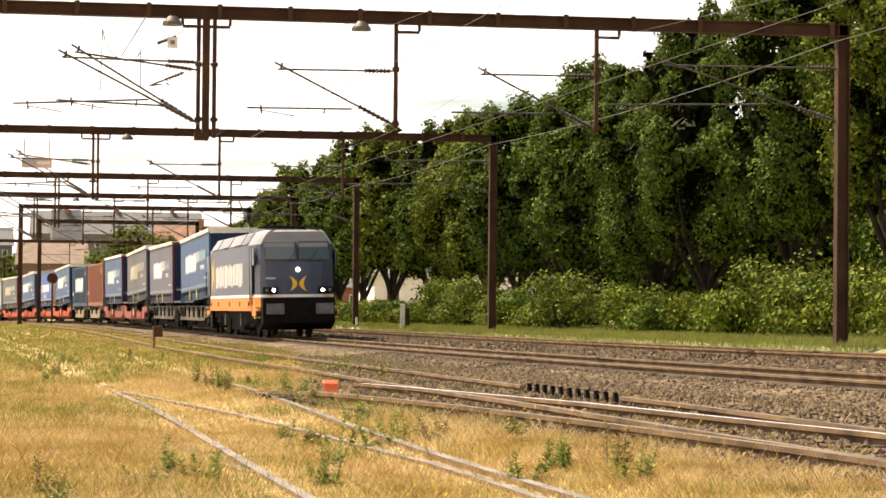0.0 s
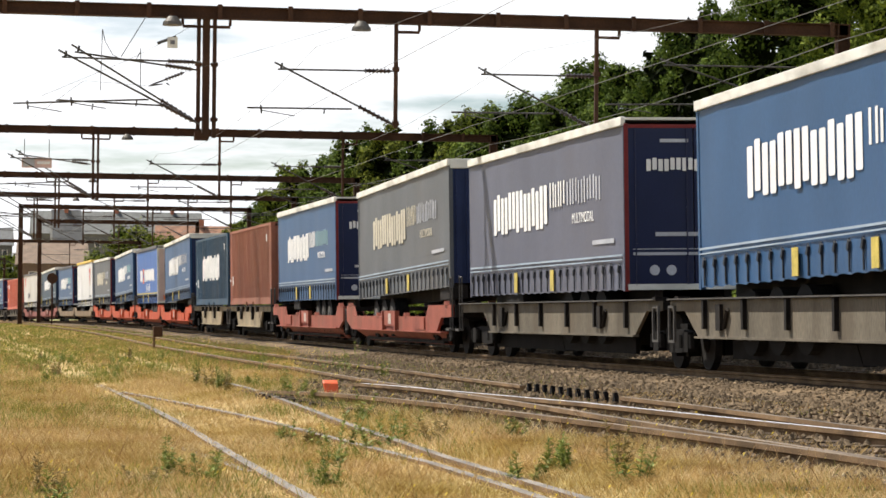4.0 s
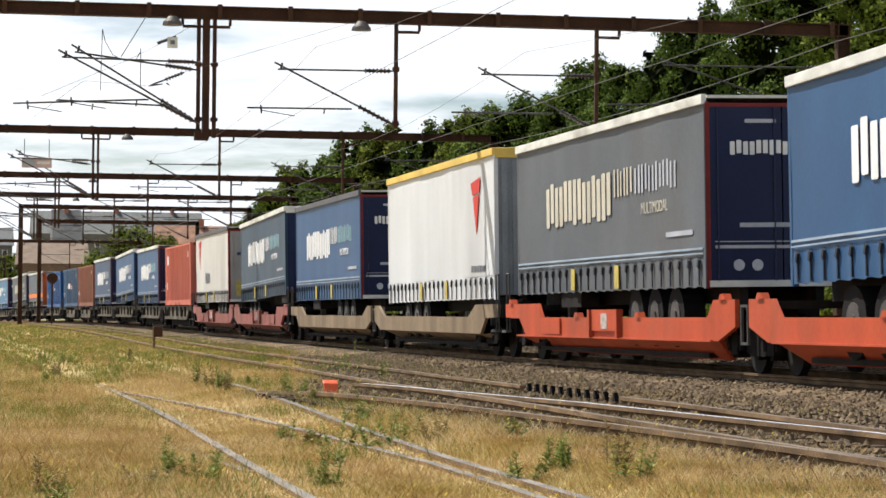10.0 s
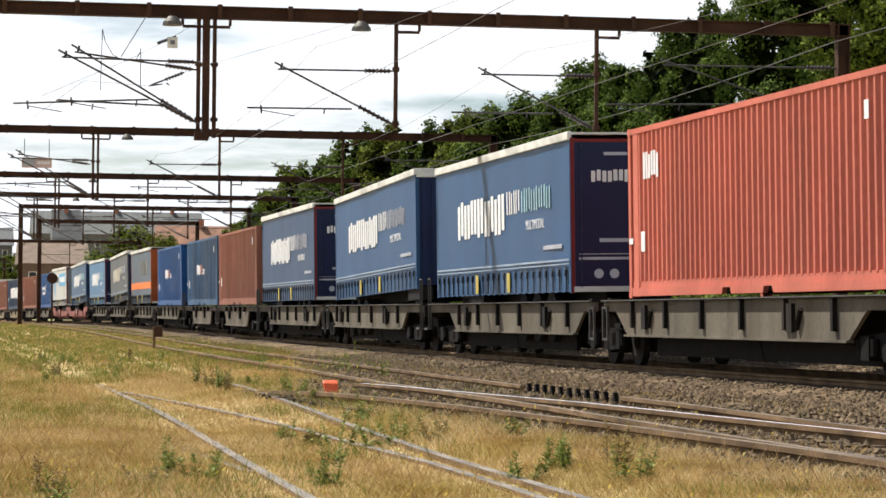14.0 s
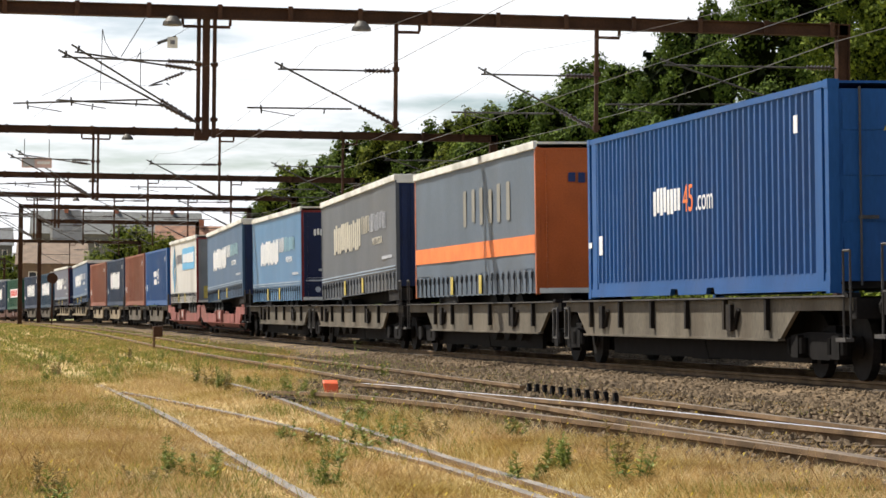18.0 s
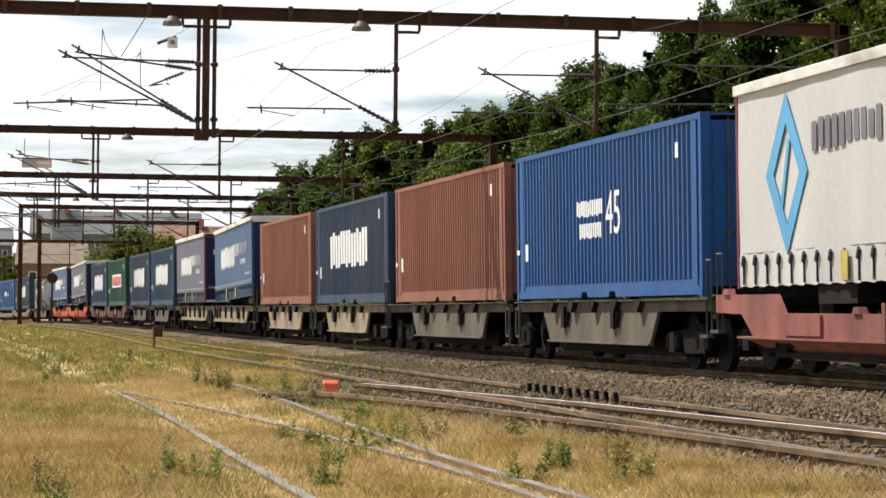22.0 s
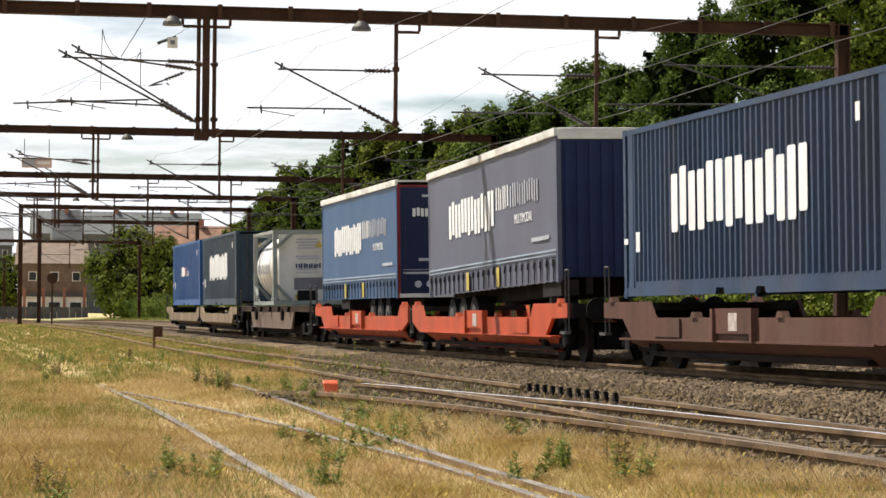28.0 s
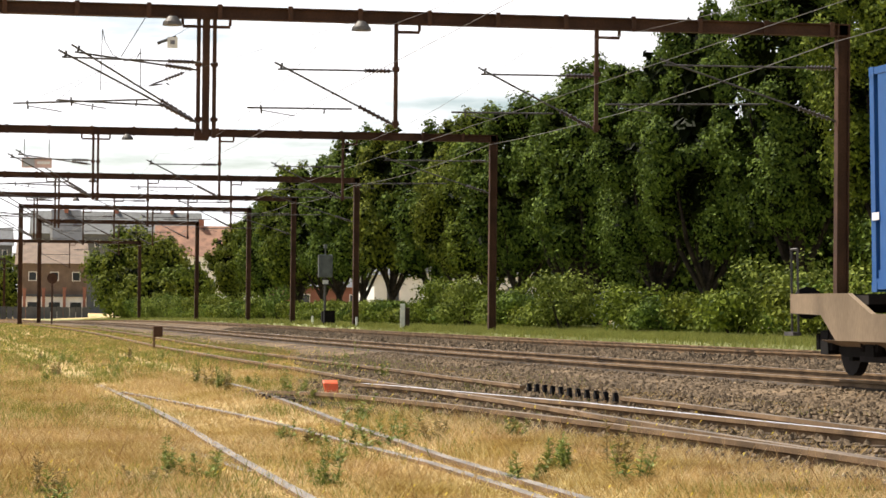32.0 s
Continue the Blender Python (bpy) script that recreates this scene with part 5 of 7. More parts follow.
    for x in (-5.3, -4.9):
        add_rod(bm, (x, -0.8, 5.44), (x, 0.8, 5.44), 0.03, 6)
        for s in (-1, 1):
            add_rod(bm, (x, s * 0.8, 5.44), (x, s * 1.0, 5.2), 0.02, 6)
    part("pantograph_head", bm, M["galv"], L, "pale pantograph head")
    bm = bm_new()
    for s in (-1, 1):
        add_rod(bm, (6.6, s * 0.35, 3.95), (4.4, s * 0.55, 4.02), 0.03, 6)
    for x in (4.5, 4.9, 6.4):
        add_rod(bm, (x, -0.85, 4.05), (x, 0.85, 4.05), 0.03, 6)
    add_box(bm, 4.3, 6.6, -0.5, 0.5, 3.66, 3.72)
    for x in (4.4, 6.5):
        for s in (-1, 1):
            add_rod(bm, (x, s * 0.45, 3.6), (x, s * 0.45, 3.95), 0.06, 8)
    part("folded_pantograph", bm, M["steel_dark"], L)
    bm = bm_new()
    for x in (-3.2, -1.0, 1.4):
        add_box(bm, x - 0.7, x + 0.7, -0.8, 0.8, 3.6, 3.78)
    part("roof_hatch", bm, M["loco_roof"], L)
    MOVING.append((L, front - HALF - 0.5, 0.0, -0.09))


M["frame_grey"] = mat("grey_bogie_paint", (0.022, 0.021, 0.020), 0.7, 0.1, 0.3, 3, 40, dirt=0.4, spec=0.2)
locomotive(-99.95)

M["cream_print"] = mat("yellowed_print", (0.50, 0.47, 0.39), 0.6, 0, 0.1, 1.2, 30, spec=0.2)
M["ghost"] = mat("ghost_print", (0.235, 0.225, 0.195), 0.6, 0, 0.1, 1.2, 30, spec=0.2)
M["sky_print"] = mat("sky_blue_print", (0.10, 0.33, 0.55), 0.55, 0, 0.06, 1.2, 30, spec=0.2)

# ---- loads: trailing edge of each along the train ----
sk = "logo_white"
trailer("blue", -134.2, False, mark_trailer(sk, "logo_teal"), "blue curtain-sided semi-trailer with white block lettering and white roof edge")
trailer("violet", -152.7, True, mark_trailer(sk, "logo_fade"), "violet-grey curtain-sided semi-trailer with navy doors")
trailer("grey", -168.9, False, mark_trailer("cream_print", "logo_fade"), "grey curtain-sided semi-trailer with faded lettering")
trailer("blue", -187.2, True, mark_trailer(sk, "logo_teal"), "blue curtain-sided semi-trailer with navy doors and red door frame")
container("brown", -203.1, None, "plain brown corrugated shipping container")
container("teal", -217.75, mark_blocks(-3.8, 3.4, 1.05, 2.1, sk, 7, 3), "dark teal corrugated shipping container with large white block mark")
trailer("blue", -234.4, False, mark_trailer(sk, "logo_fade"), "blue curtain-sided semi-trailer with white roof edge")


def mark_royal(t, face, zb):
    brand_bars(t, -4.3, -2.7, zb + 1.2, zb + 1.85, face, M["logo_white"], 3, seed=21)
    brand_bars(t, -1.4, 5.0, zb + 1.2, zb + 1.85, face, M["logo_white"], 13, seed=22)
    bm = bm_new()
    for pts in ([(-2.4, 1.1), (-1.7, 1.1), (-2.05, 1.5)], [(-2.4, 1.9), (-1.7, 1.9), (-2.05, 1.5)]):
        add_prism(bm, [(x, zb + z) for x, z in pts], face - 0.004, face + 0.004)
    part("emblem", bm, M["orange_print"], t, "orange and white emblem")
    for x in (0.1, 1.0, 1.9):
        bm = bm_new()
        add_prism(bm, [(x, zb + 0.62), (x + 0.2, zb + 0.85), (x, zb + 1.1), (x - 0.2, zb + 0.85)], face - 0.004, face + 0.004)
        part("diamond_mark", bm, M["logo_white"], t)
    bm = bm_new()
    add_box(bm, -6.8, 6.8, face - 0.003, face + 0.012, zb + 0.52, zb + 0.58)
    part("hem_stripe", bm, M["yellow"], t, "yellow stripe above the hem")
    brand_bars(t, -0.8, 0.8, zt_of(True) - 0.75, zt_of(True) - 0.32, 0, M["grey_print"], 3, seed=23, place=Matrix.Translation((6.925, 0, 0)) @ pose(0, 0, 0, 0, 0, 90))
    brand_bars(t, -0.9, 0.9, zt_of(True) - 1.15, zt_of(True) - 0.98, 0, M["grey_print"], 12, seed=24, place=Matrix.Translation((6.925, 0, 0)) @ pose(0, 0, 0, 0, 0, 90))
    bm = bm_new()
    add_box(bm, 6.905, 6.912, -0.95, -0.1, zb + 0.18, zb + 0.42)
    part("reflector_plate", bm, M["orange_print"], t)


def zt_of(doors):
    return 4.33 if doors else 4.37


def mark_emblem(xc, rows_, z_mid):
    """A red triangular emblem and a smudge of grey print."""
    def f(t, face, zb):
        bm = bm_new()
        add_prism(bm, [(xc - 0.55, zb + z_mid + 0.62), (xc + 0.55, zb + z_mid + 0.72), (xc + 0.42, zb + z_mid + 0.4), (xc - 0.35, zb + z_mid + 0.35)], face - 0.004, face + 0.004)
        add_prism(bm, [(xc - 0.3, zb + z_mid + 0.3), (xc + 0.38, zb + z_mid + 0.35), (xc + 0.05, zb + z_mid - 0.5)], face - 0.004, face + 0.004)
        part("emblem", bm, M["red_print"], t, "red triangular emblem")
        brand_bars(t, *rows_[0:2], zb + rows_[2], zb + rows_[3], face, M["grey_print"], 3, seed=31)
    return f


trailer("royal", -252.9, True, mark_royal, "royal blue curtain-sided semi-trailer with pale pink doors", "grey_trim", "door_pink", "white_trim", stripe=False)
trailer("blue", -269.6, False, mark_trailer(sk, "logo_teal"), "blue curtain-sided semi-trailer with white roof edge")
trailer("grey", -287.7, True, mark_trailer("cream_print", "logo_fade"), "grey curtain-sided semi-trailer with navy doors")
trailer("white", -303.85, False, mark_emblem(4.9, (4.3, 6.0, 0.62, 0.76), 1.95), "white curtain-sided semi-trailer with yellow roof edge and red emblem", "yellow_trim", "front_grey", stripe=False, heights=(1.20, 4.42), tilt_up=0.2)
trailer("blue", -322.5, True, mark_trailer(sk, "logo_teal"), "dark blue curtain-sided semi-trailer with navy doors and grey roof edge", "grey_trim")
trailer("dark", -339.15, False, mark_trailer(sk, "logo_teal"), "dark slate-blue curtain-sided semi-trailer with white roof edge")


def mark_white(t, face, zb):
    mark_emblem(-5.0, (-2.6, -0.5, 0.85, 1.3), 2.0)(t, face, zb)
    bm = bm_new()
    add_prism(bm, [(0.15, zb + 2.75), (0.95, zb + 2.75), (0.7, zb + 1.95)], -0.004, 0.004)
    ob = part("emblem", bm, M["red_print"], t, "red triangular emblem on the door")
    ob.matrix_basis = Matrix.Translation((6.925, 0.1, 0)) @ pose(0, 0, 0, 0, 0, 90)
    brand_bars(t, -0.9, 1.0, zb + 1.85, zb + 2.0, 0, M["navy_print"], 12, seed=33, place=Matrix.Translation((6.93, 0, 0)) @ pose(0, 0, 0, 0, 0, 90))
    box_part("reflector_plate", (6.904, 6.912, -0.95, -0.7, zb + 0.25, zb + 0.85), M["yellow"], t, "yellow reflector plate")


trailer("cream", -357.7, True, mark_white, "cream-white curtain-sided semi-trailer with grey doors and red trim", "grey_trim", "door_grey", "red_trim", stripe=False)
container("red", -374.25, mark_blocks(-5.9, -4.9, 2.0, 2.45, sk, 3, 41), "red corrugated shipping container with small white mark")
trailer("blue", -392.4, True, mark_trailer(sk, "logo_teal"), "blue curtain-sided semi-trailer with navy doors and red door frame")
trailer("blue", -409.0, False, mark_trailer(sk, "logo_fade"), "blue curtain-sided semi-trailer with white roof edge")
trailer("navy", -427.55, True, mark_trailer(sk, "logo_fade"), "navy curtain-sided semi-trailer with navy doors")
container("brown", -443.25, None, "plain brown corrugated shipping container")


def mark_45(c, face):
    brand_bars(c, -2.3, -0.6, ZB + 1.35, ZB + 1.8, face, M["logo_white"], 4, seed=51)
    writing("45", 0.62, M["orange_print"], "size_mark", c, pose(-0.5, face - 0.001, ZB + 1.36, 90, 0, 0), "orange number 45")
    writing(".com", 0.5, M["logo_white"], "line_of_text", c, pose(0.25, face - 0.001, ZB + 1.36, 90, 0, 0), "small white lettering")


container("worn_blue", -457.7, mark_45, "worn blue corrugated shipping container with small mark")
container("blue", -474.55, mark_45, "bright blue corrugated shipping container with small mark")


def mark_band(t, face, zb):
    brand_bars(t, -0.6, 5.0, zb + 1.55, zb + 2.35, face, M["ghost"], 3, seed=61, cut=0.5, gap=0.3)
    box_part("band", (-6.8, 6.8, face - 0.002, face + 0.014, zb + 0.82, zb + 1.18), M["orange_print"], t, "broad orange band")
    brand_bars(t, -0.6, 0.6, zb + 2.2, zb + 2.4, 0, M["navy_print"], 3, seed=62, place=Matrix.Translation((6.93, 0, 0)) @ pose(0, 0, 0, 0, 0, 90))


trailer("blue_grey", -492.7, True, mark_band, "blue-grey curtain-sided semi-trailer with orange band and orange doors", "white_trim", "door_orange", "door_orange", stripe=False)
trailer("grey", -509.3, False, mark_trailer("cream_print", "logo_fade"), "grey curtain-sided semi-trailer with faded lettering")
trailer("light", -528.0, True, mark_trailer(sk, "logo_teal"), "light blue curtain-sided semi-trailer with navy doors and red door frame")
trailer("steel", -545.3, False, mark_trailer(sk, "logo_teal"), "slate-blue curtain-sided semi-trailer with white roof edge")


def mark_diamond(t, face, zb):
    bm = bm_new()
    cx, cz = -4.45, 1.6
    q = [(cx, 2.75), (cx + 0.95, cz), (cx, 0.45), (cx - 0.95, cz)]
    for k in range(4):
        (x0, z0), (x1, z1) = q[k], q[(k + 1) % 4]
        add_prism(bm, [(x0, zb + z0), (x1, zb + z1), (x1 + (cx - x1) * 0.38, zb + z1 + (cz - z1) * 0.38), (x0 + (cx - x0) * 0.38, zb + z0 + (cz - z0) * 0.38)], face - 0.004, face + 0.004)
    add_prism(bm, [(cx - 0.3, zb + 1.1), (cx - 0.18, zb + 1.1), (cx + 0.2, zb + 2.1), (cx + 0.08, zb + 2.1)], face - 0.004, face + 0.004)
    part("emblem", bm, M["sky_print"], t, "blue diamond emblem")
    brand_bars(t, -3.3, -0.4, zb + 1.85, zb + 2.3, face, M["grey_print"], 5, seed=71)
    box_part("panel", (-0.1, 5.9, face - 0.002, face + 0.012, zb + 1.55, zb + 2.55), M["sky_print"], t, "sky blue sign panel")
    brand_bars(t, 0.3, 5.6, zb + 1.85, zb + 2.3, face - 0.006, M["logo_white"], 10, seed=72)
    bm = bm_new()
    add_prism(bm, [(0.0, zb + 2.55), (0.75, zb + 1.8), (0.0, zb + 0.95), (-0.75, zb + 1.8)], -0.004, 0.004)
    part("emblem", bm, M["blue_print"], t, "blue diamond emblem on the door").matrix_basis = Matrix.Translation((6.93, 0.1, 0)) @ pose(0, 0, 0, 0, 0, 90)
    box_part("reflector_plate", (6.904, 6.912, -0.95, -0.72, zb + 0.2, zb + 0.75), M["yellow"], t, "yellow reflector plate")


trailer("cream", -564.2, True, mark_diamond, "grubby white curtain-sided semi-trailer with blue diamond emblem and grey doors", "white_trim", "front_grey", "red_trim", stripe=False)
container("blue", -579.85, lambda c, f: (writing("45", 1.1, M["logo_white"], "size_mark", c, pose(0.6, f - 0.001, ZB + 1.15, 90, 0, 0), "large white number 45"), brand_bars(c, -1.6, 0.4, ZB + 1.5, ZB + 1.8, f, M["logo_white"], 6, seed=81), brand_bars(c, -1.4, 0.3, ZB + 1.1, ZB + 1.38, f, M["logo_white"], 5, seed=82)), "blue corrugated shipping container with white number")
container("brown", -594.75, None, "plain brown corrugated shipping container")
container("slate", -609.75, mark_blocks(-3.8, 3.4, 1.05, 2.1, sk, 7, 3), "slate-blue corrugated shipping container with large white block mark")
container("brown", -624.75, None, "plain brown corrugated shipping container")
trailer("blue", -641.2, False, mark_trailer(sk, "logo_fade"), "blue curtain-sided semi-trailer with white roof edge")
trailer("violet", -659.65, True, mark_trailer(sk, "logo_fade"), "violet-grey curtain-sided semi-trailer with navy doors")
container("teal", -675.3, mark_blocks(-3.8, 3.4, 1.05, 2.1, sk, 7, 3), "dark teal corrugated shipping container with large white block mark")
container("slate", -690.3, mark_blocks(-3.8, 3.4, 1.05, 2.1, sk, 7, 3), "slate-blue corrugated shipping container with large white block mark")


def mark_green(c, face):
    box_part("panel", (-3.6, 3.4, face - 0.003, face + 0.006, ZB + 1.15, ZB + 1.95), M["logo_white"], c, "white sign panel")
    brand_bars(c, -3.4, 3.2, ZB + 1.25, ZB + 1.85, face - 0.006, M["red_print"], 8, seed=91)


container("green", -707.6, mark_green, "dark green corrugated shipping container with white and red sign")
container("slate", -722.95, mark_blocks(-3.8, 3.4, 1.05, 2.1, sk, 7, 3), "slate-blue corrugated shipping container with large white block mark")
trailer("violet", -741.8, False, mark_trailer(sk, "logo_fade"), "violet-blue curtain-sided semi-trailer with white roof edge")
trailer("blue", -760.25, True, mark_trailer(sk, "logo_fade"), "blue curtain-sided semi-trailer with navy doors and red door frame")


def tank(left):
    """A white tank in a twenty-foot frame."""
    t = thing("tank_container", "white cylindrical tank in a pale steel frame", "tank container")
    h = 3.03
    zt = ZB + 2.6
    for e in (-1, 1):
        for s in (-1, 1):
            box_part("frame_post", (min(e * h, e * (h - 0.16)), max(e * h, e * (h - 0.16)), min(s * 1.07, s * 1.22), max(s * 1.07, s * 1.22), ZB, zt), M["tank_frame"], t)
            bm = bm_new()
            add_prism(bm, [(e * (h - 0.1), ZB + 0.75), (e * (h - 0.1), ZB + 0.6), (e * (h - 0.75), ZB + 0.12), (e * (h - 0.95), ZB + 0.12)], s * 1.1, s * 1.2)
            part("frame_brace", bm, M["tank_frame"], t)
        for z in (ZB, zt - 0.14):
            box_part("end_beam", (min(e * (h - 0.02), e * (h - 0.14)), max(e * (h - 0.02), e * (h - 0.14)), -1.07, 1.07, z, z + 0.14), M["tank_frame"], t)
        for y in (-1, 1):
            for z0, z1 in ((ZB + 0.1, ZB + 0.7), (zt - 0.1, zt - 0.6)):
                bm = bm_new()
                add_rod(bm, (e * (h - 0.08), y * 0.55, z0), (e * (h - 0.08), y * 1.1, z1), 0.07, 6)
                part("frame_brace", bm, M["tank_frame"], t)
    for s in (-1, 1):
        for z, k in ((ZB, 0.13), (zt - 0.1, 0.1)):
            box_part("side_beam", (-h + 0.16, h - 0.16, min(s * 1.1, s * 1.2), max(s * 1.1, s * 1.2), z, z + k), M["tank_frame"], t)
    zc, r = ZB + 1.31, 1.16
    verts, faces = [], []
    prof = [(-h + 0.12, 0.0), (-h + 0.15, 0.55), (-h + 0.26, 0.92), (-h + 0.44, 1.10), (-h + 0.66, r), (h - 0.9, r), (h - 0.68, 1.07), (h - 0.48, 0.9), (h - 0.37, 0.55), (h - 0.35, 0.0)]
    n = 40
    for x, rad in prof:
        for k in range(n):
            a = 2 * math.pi * k / n
            verts.append((x, rad * math.cos(a), zc + rad * math.sin(a)))
    for i in range(len(prof) - 1):
        for k in range(n):
            faces.append((i * n + k, i * n + (k + 1) % n, (i + 1) * n + (k + 1) % n, (i + 1) * n + k))
    b = plain_part("tank_barrel", verts, faces, M["tank_white"], t)
    for f in b.data.polygons:
        f.use_smooth = True
    bm = bm_new()
    for x in (-1.6, -0.55, 0.5, 1.55):
        for k in range(n):
            a0, a1 = 2 * math.pi * k / n, 2 * math.pi * (k + 1) / n
            rr = r + 0.025
            bm.faces.new([bm.verts.new(p) for p in ((x - 0.04, rr * math.cos(a0), zc + rr * math.sin(a0)), (x + 0.04, rr * math.cos(a0), zc + rr * math.sin(a0)), (x + 0.04, rr * math.cos(a1), zc + rr * math.sin(a1)), (x - 0.04, rr * math.cos(a1), zc + rr * math.sin(a1)))])
    part("barrel_band", bm, M["galv"], t)
    bm = bm_new()
    add_box(bm, h - 0.33, h - 0.27, -0.98, 0.70, ZB + 0.15, ZB + 2.45)
    part("end_panel", bm, M["tank_white"], t, "white end panel")
    box_part("valve_box", (h - 0.3, h - 0.2, -0.35, 0.3, ZB + 0.12, ZB + 0.5), M["black"], t)
    box_part("grimy_band", (h - 0.268, h - 0.262, -0.46, 0.66, ZB + 0.52, ZB + 0.94), M["grey_print"], t, "grimy grey band across the end panel")
    box_part("plate", (h - 0.268, h - 0.258, -0.42, -0.2, ZB + 0.16, ZB + 0.36), M["yellow"], t, "small yellowed plate")
    brand_bars(t, -0.4, 0.5, ZB + 1.26, ZB + 1.44, 0, M["navy_print"], 5, seed=95, cut=0.3, place=Matrix.Translation((h - 0.25, 0, 0)) @ pose(0, 0, 0, 0, 0, 90))
    for k, z in enumerate((1.1, 1.2, 1.58, 1.66, 1.95, 2.05, 2.15, 2.25)):
        box_part("text_bar", (h - 0.264, h - 0.255, -0.4 + 0.04 * (k % 3), 0.45 - 0.07 * (k % 2), ZB + z, ZB + z + 0.05), M["logo_fade"], t)
    bm = bm_new()
    for y in (0.72, 1.02):
        add_box(bm, h - 0.12, h - 0.09, y - 0.015, y + 0.015, ZB + 0.1, zt - 0.1)
    for k in range(8):
        z = ZB + 0.3 + 0.28 * k
        add_box(bm, h - 0.13, h - 0.07, 0.72, 1.02, z, z + 0.05)
    part("ladder", bm, M["tank_frame"], t)
    bm = bm_new()
    add_prism(bm, [(-0.14, ZB + 2.0), (0.14, ZB + 2.0), (0, ZB + 2.24)], -0.004, 0.004)
    part("warning_sign", bm, M["yellow"], t, "yellow triangular warning sign").matrix_basis = Matrix.Translation((h - 0.24, 0.42, 0)) @ pose(0, 0, 0, 0, 0, 90)
    bm = bm_new()
    for k in range(12):
        x0 = -1.9 + 3.6 * k / 12
        if k in (2, 4):
            continue
        for j in range(3):
            a0 = radians(178 + j * 6)
            z0, z1 = zc - 0.20 + 0.11 * j, zc - 0.20 + 0.11 * (j + 1)
            yy = [-(math.sqrt(r * r - (z - zc) ** 2) + 0.028) for z in (z0, z1)]
            bm.faces.new([bm.verts.new(p) for p in ((x0, yy[0], z0), (x0 + 0.2, yy[0], z0), (x0 + 0.2, yy[1], z1), (x0, yy[1], z1))])
    part("brand_mark", bm, M["grey_print"], t)
    MOVING.append((t, left + h, 0.0))


M["tank_white"] = mat("dirty_white_tank_paint", (0.72, 0.71, 0.67), 0.4, 0, 0.08, 1.0, 25, dirt=0.35, streak=2.5, spec=0.2)
M["tank_frame"] = mat("pale_grey_frame_paint", (0.26, 0.28, 0.26), 0.55, 0, 0.1, 1.5, 30, dirt=0.35, spec=0.2)
tank(-779.15)
container("black_green", -798.6, mark_blocks(-3.8, 3.4, 1.05, 2.1, sk, 7, 3), "greenish-black corrugated shipping container with large white block mark")
container("blue", -813.67, mark_45, "bright blue corrugated shipping container with small mark")

# ---- wagons: kind, colour, back, front, joint along the train ----
for kind, colour, back, front, joint in (
        ("B", "grey", -153.6, -119.6, -136.3), ("A", "red", -188.1, -154.6, -171.2), ("C", "beige", -218.6, -188.9, -203.6),
        ("A", "orange", -253.6, -219.5, -236.6), ("A", "orange", -288.5, -254.6, -271.8), ("D", "tan", -323.3, -289.4, -306.2),
        ("A", "dusky", -358.5, -324.4, -341.4), ("B", "grey", -393.2, -359.5, -376.4), ("B", "grey", -428.4, -394.2, -411.2),
        ("C", "grey", -458.6, -428.9, -443.7), ("B", "grey", -493.5, -459.8, -476.7), ("B", "grey", -528.8, -494.6, -511.7),
        ("A", "dusky", -565.0, -530.4, -548.0), ("C", "grey", -595.6, -565.4, -580.2), ("C", "beige", -625.6, -595.9, -610.4),
        ("B", "beige", -660.5, -626.5, -643.5), ("C", "grey", -691.2, -661.2, -675.9), ("A", "brown", -724.0, -692.6, -708.3),
        ("A", "orange", -761.3, -726.9, -744.2), ("E", "umber", -782.8, -762.6, None), ("D", "tan", -816.8, -784.2, -799.5)):
    wagon(kind, colour, back, front, joint)


# ---- trees, hedge ----
def let_through(nt, b, colour, share):
    """Lets a share of the light pass through a thin leaf or blade."""
    tr = nt.nodes.new("ShaderNodeBsdfTranslucent")
    nt.links.new(colour, tr.inputs["Color"])
    mx = nt.nodes.new("ShaderNodeMixShader")
    mx.inputs[0].default_value = share
    nt.links.new(b.outputs[0], mx.inputs[1])
    nt.links.new(tr.outputs[0], mx.inputs[2])
    nt.links.new(mx.outputs[0], nt.nodes["Material Output"].inputs["Surface"])


def leaf_material(name, lit, deep, share=0.14):
    """Leaves: colour from leaf to leaf and in drifts, a little light let through."""
    m = bpy.data.materials.new(name)
    m.use_nodes = True
    nt = m.node_tree
    b = nt.nodes["Principled BSDF"]
    b.inputs["Roughness"].default_value = 0.6
    b.inputs["Specular IOR Level"].default_value = 0.03
    ge = nt.nodes.new("ShaderNodeNewGeometry")
    r = nt.nodes.new("ShaderNodeValToRGB")
    r.color_ramp.elements[0].color, r.color_ramp.elements[1].color = (*deep, 1), (*lit, 1)
    nt.links.new(ge.outputs["Random Per Island"], r.inputs["Fac"])
    co = nt.nodes.new("ShaderNodeTexCoord")
    n = nt.nodes.new("ShaderNodeTexNoise")
    n.inputs["Scale"].default_value, n.inputs["Detail"].default_value = 0.6, 3
    nt.links.new(co.outputs["Object"], n.inputs["Vector"])
    hs = nt.nodes.new("ShaderNodeHueSaturation")
    mr = nt.nodes.new("ShaderNodeMapRange")
    mr.inputs["From Min"].default_value, mr.inputs["From Max"].default_value = 0.3, 0.7
    mr.inputs["To Min"].default_value, mr.inputs["To Max"].default_value = 0.75, 1.25
    nt.links.new(n.outputs["Fac"], mr.inputs["Value"])
    nt.links.new(mr.outputs[0], hs.inputs["Value"])
    nt.links.new(r.outputs[0], hs.inputs["Color"])
    nt.links.new(hs.outputs[0], b.inputs["Base Color"])
    if share:
        let_through(nt, b, hs.outputs[0], share)
    return m


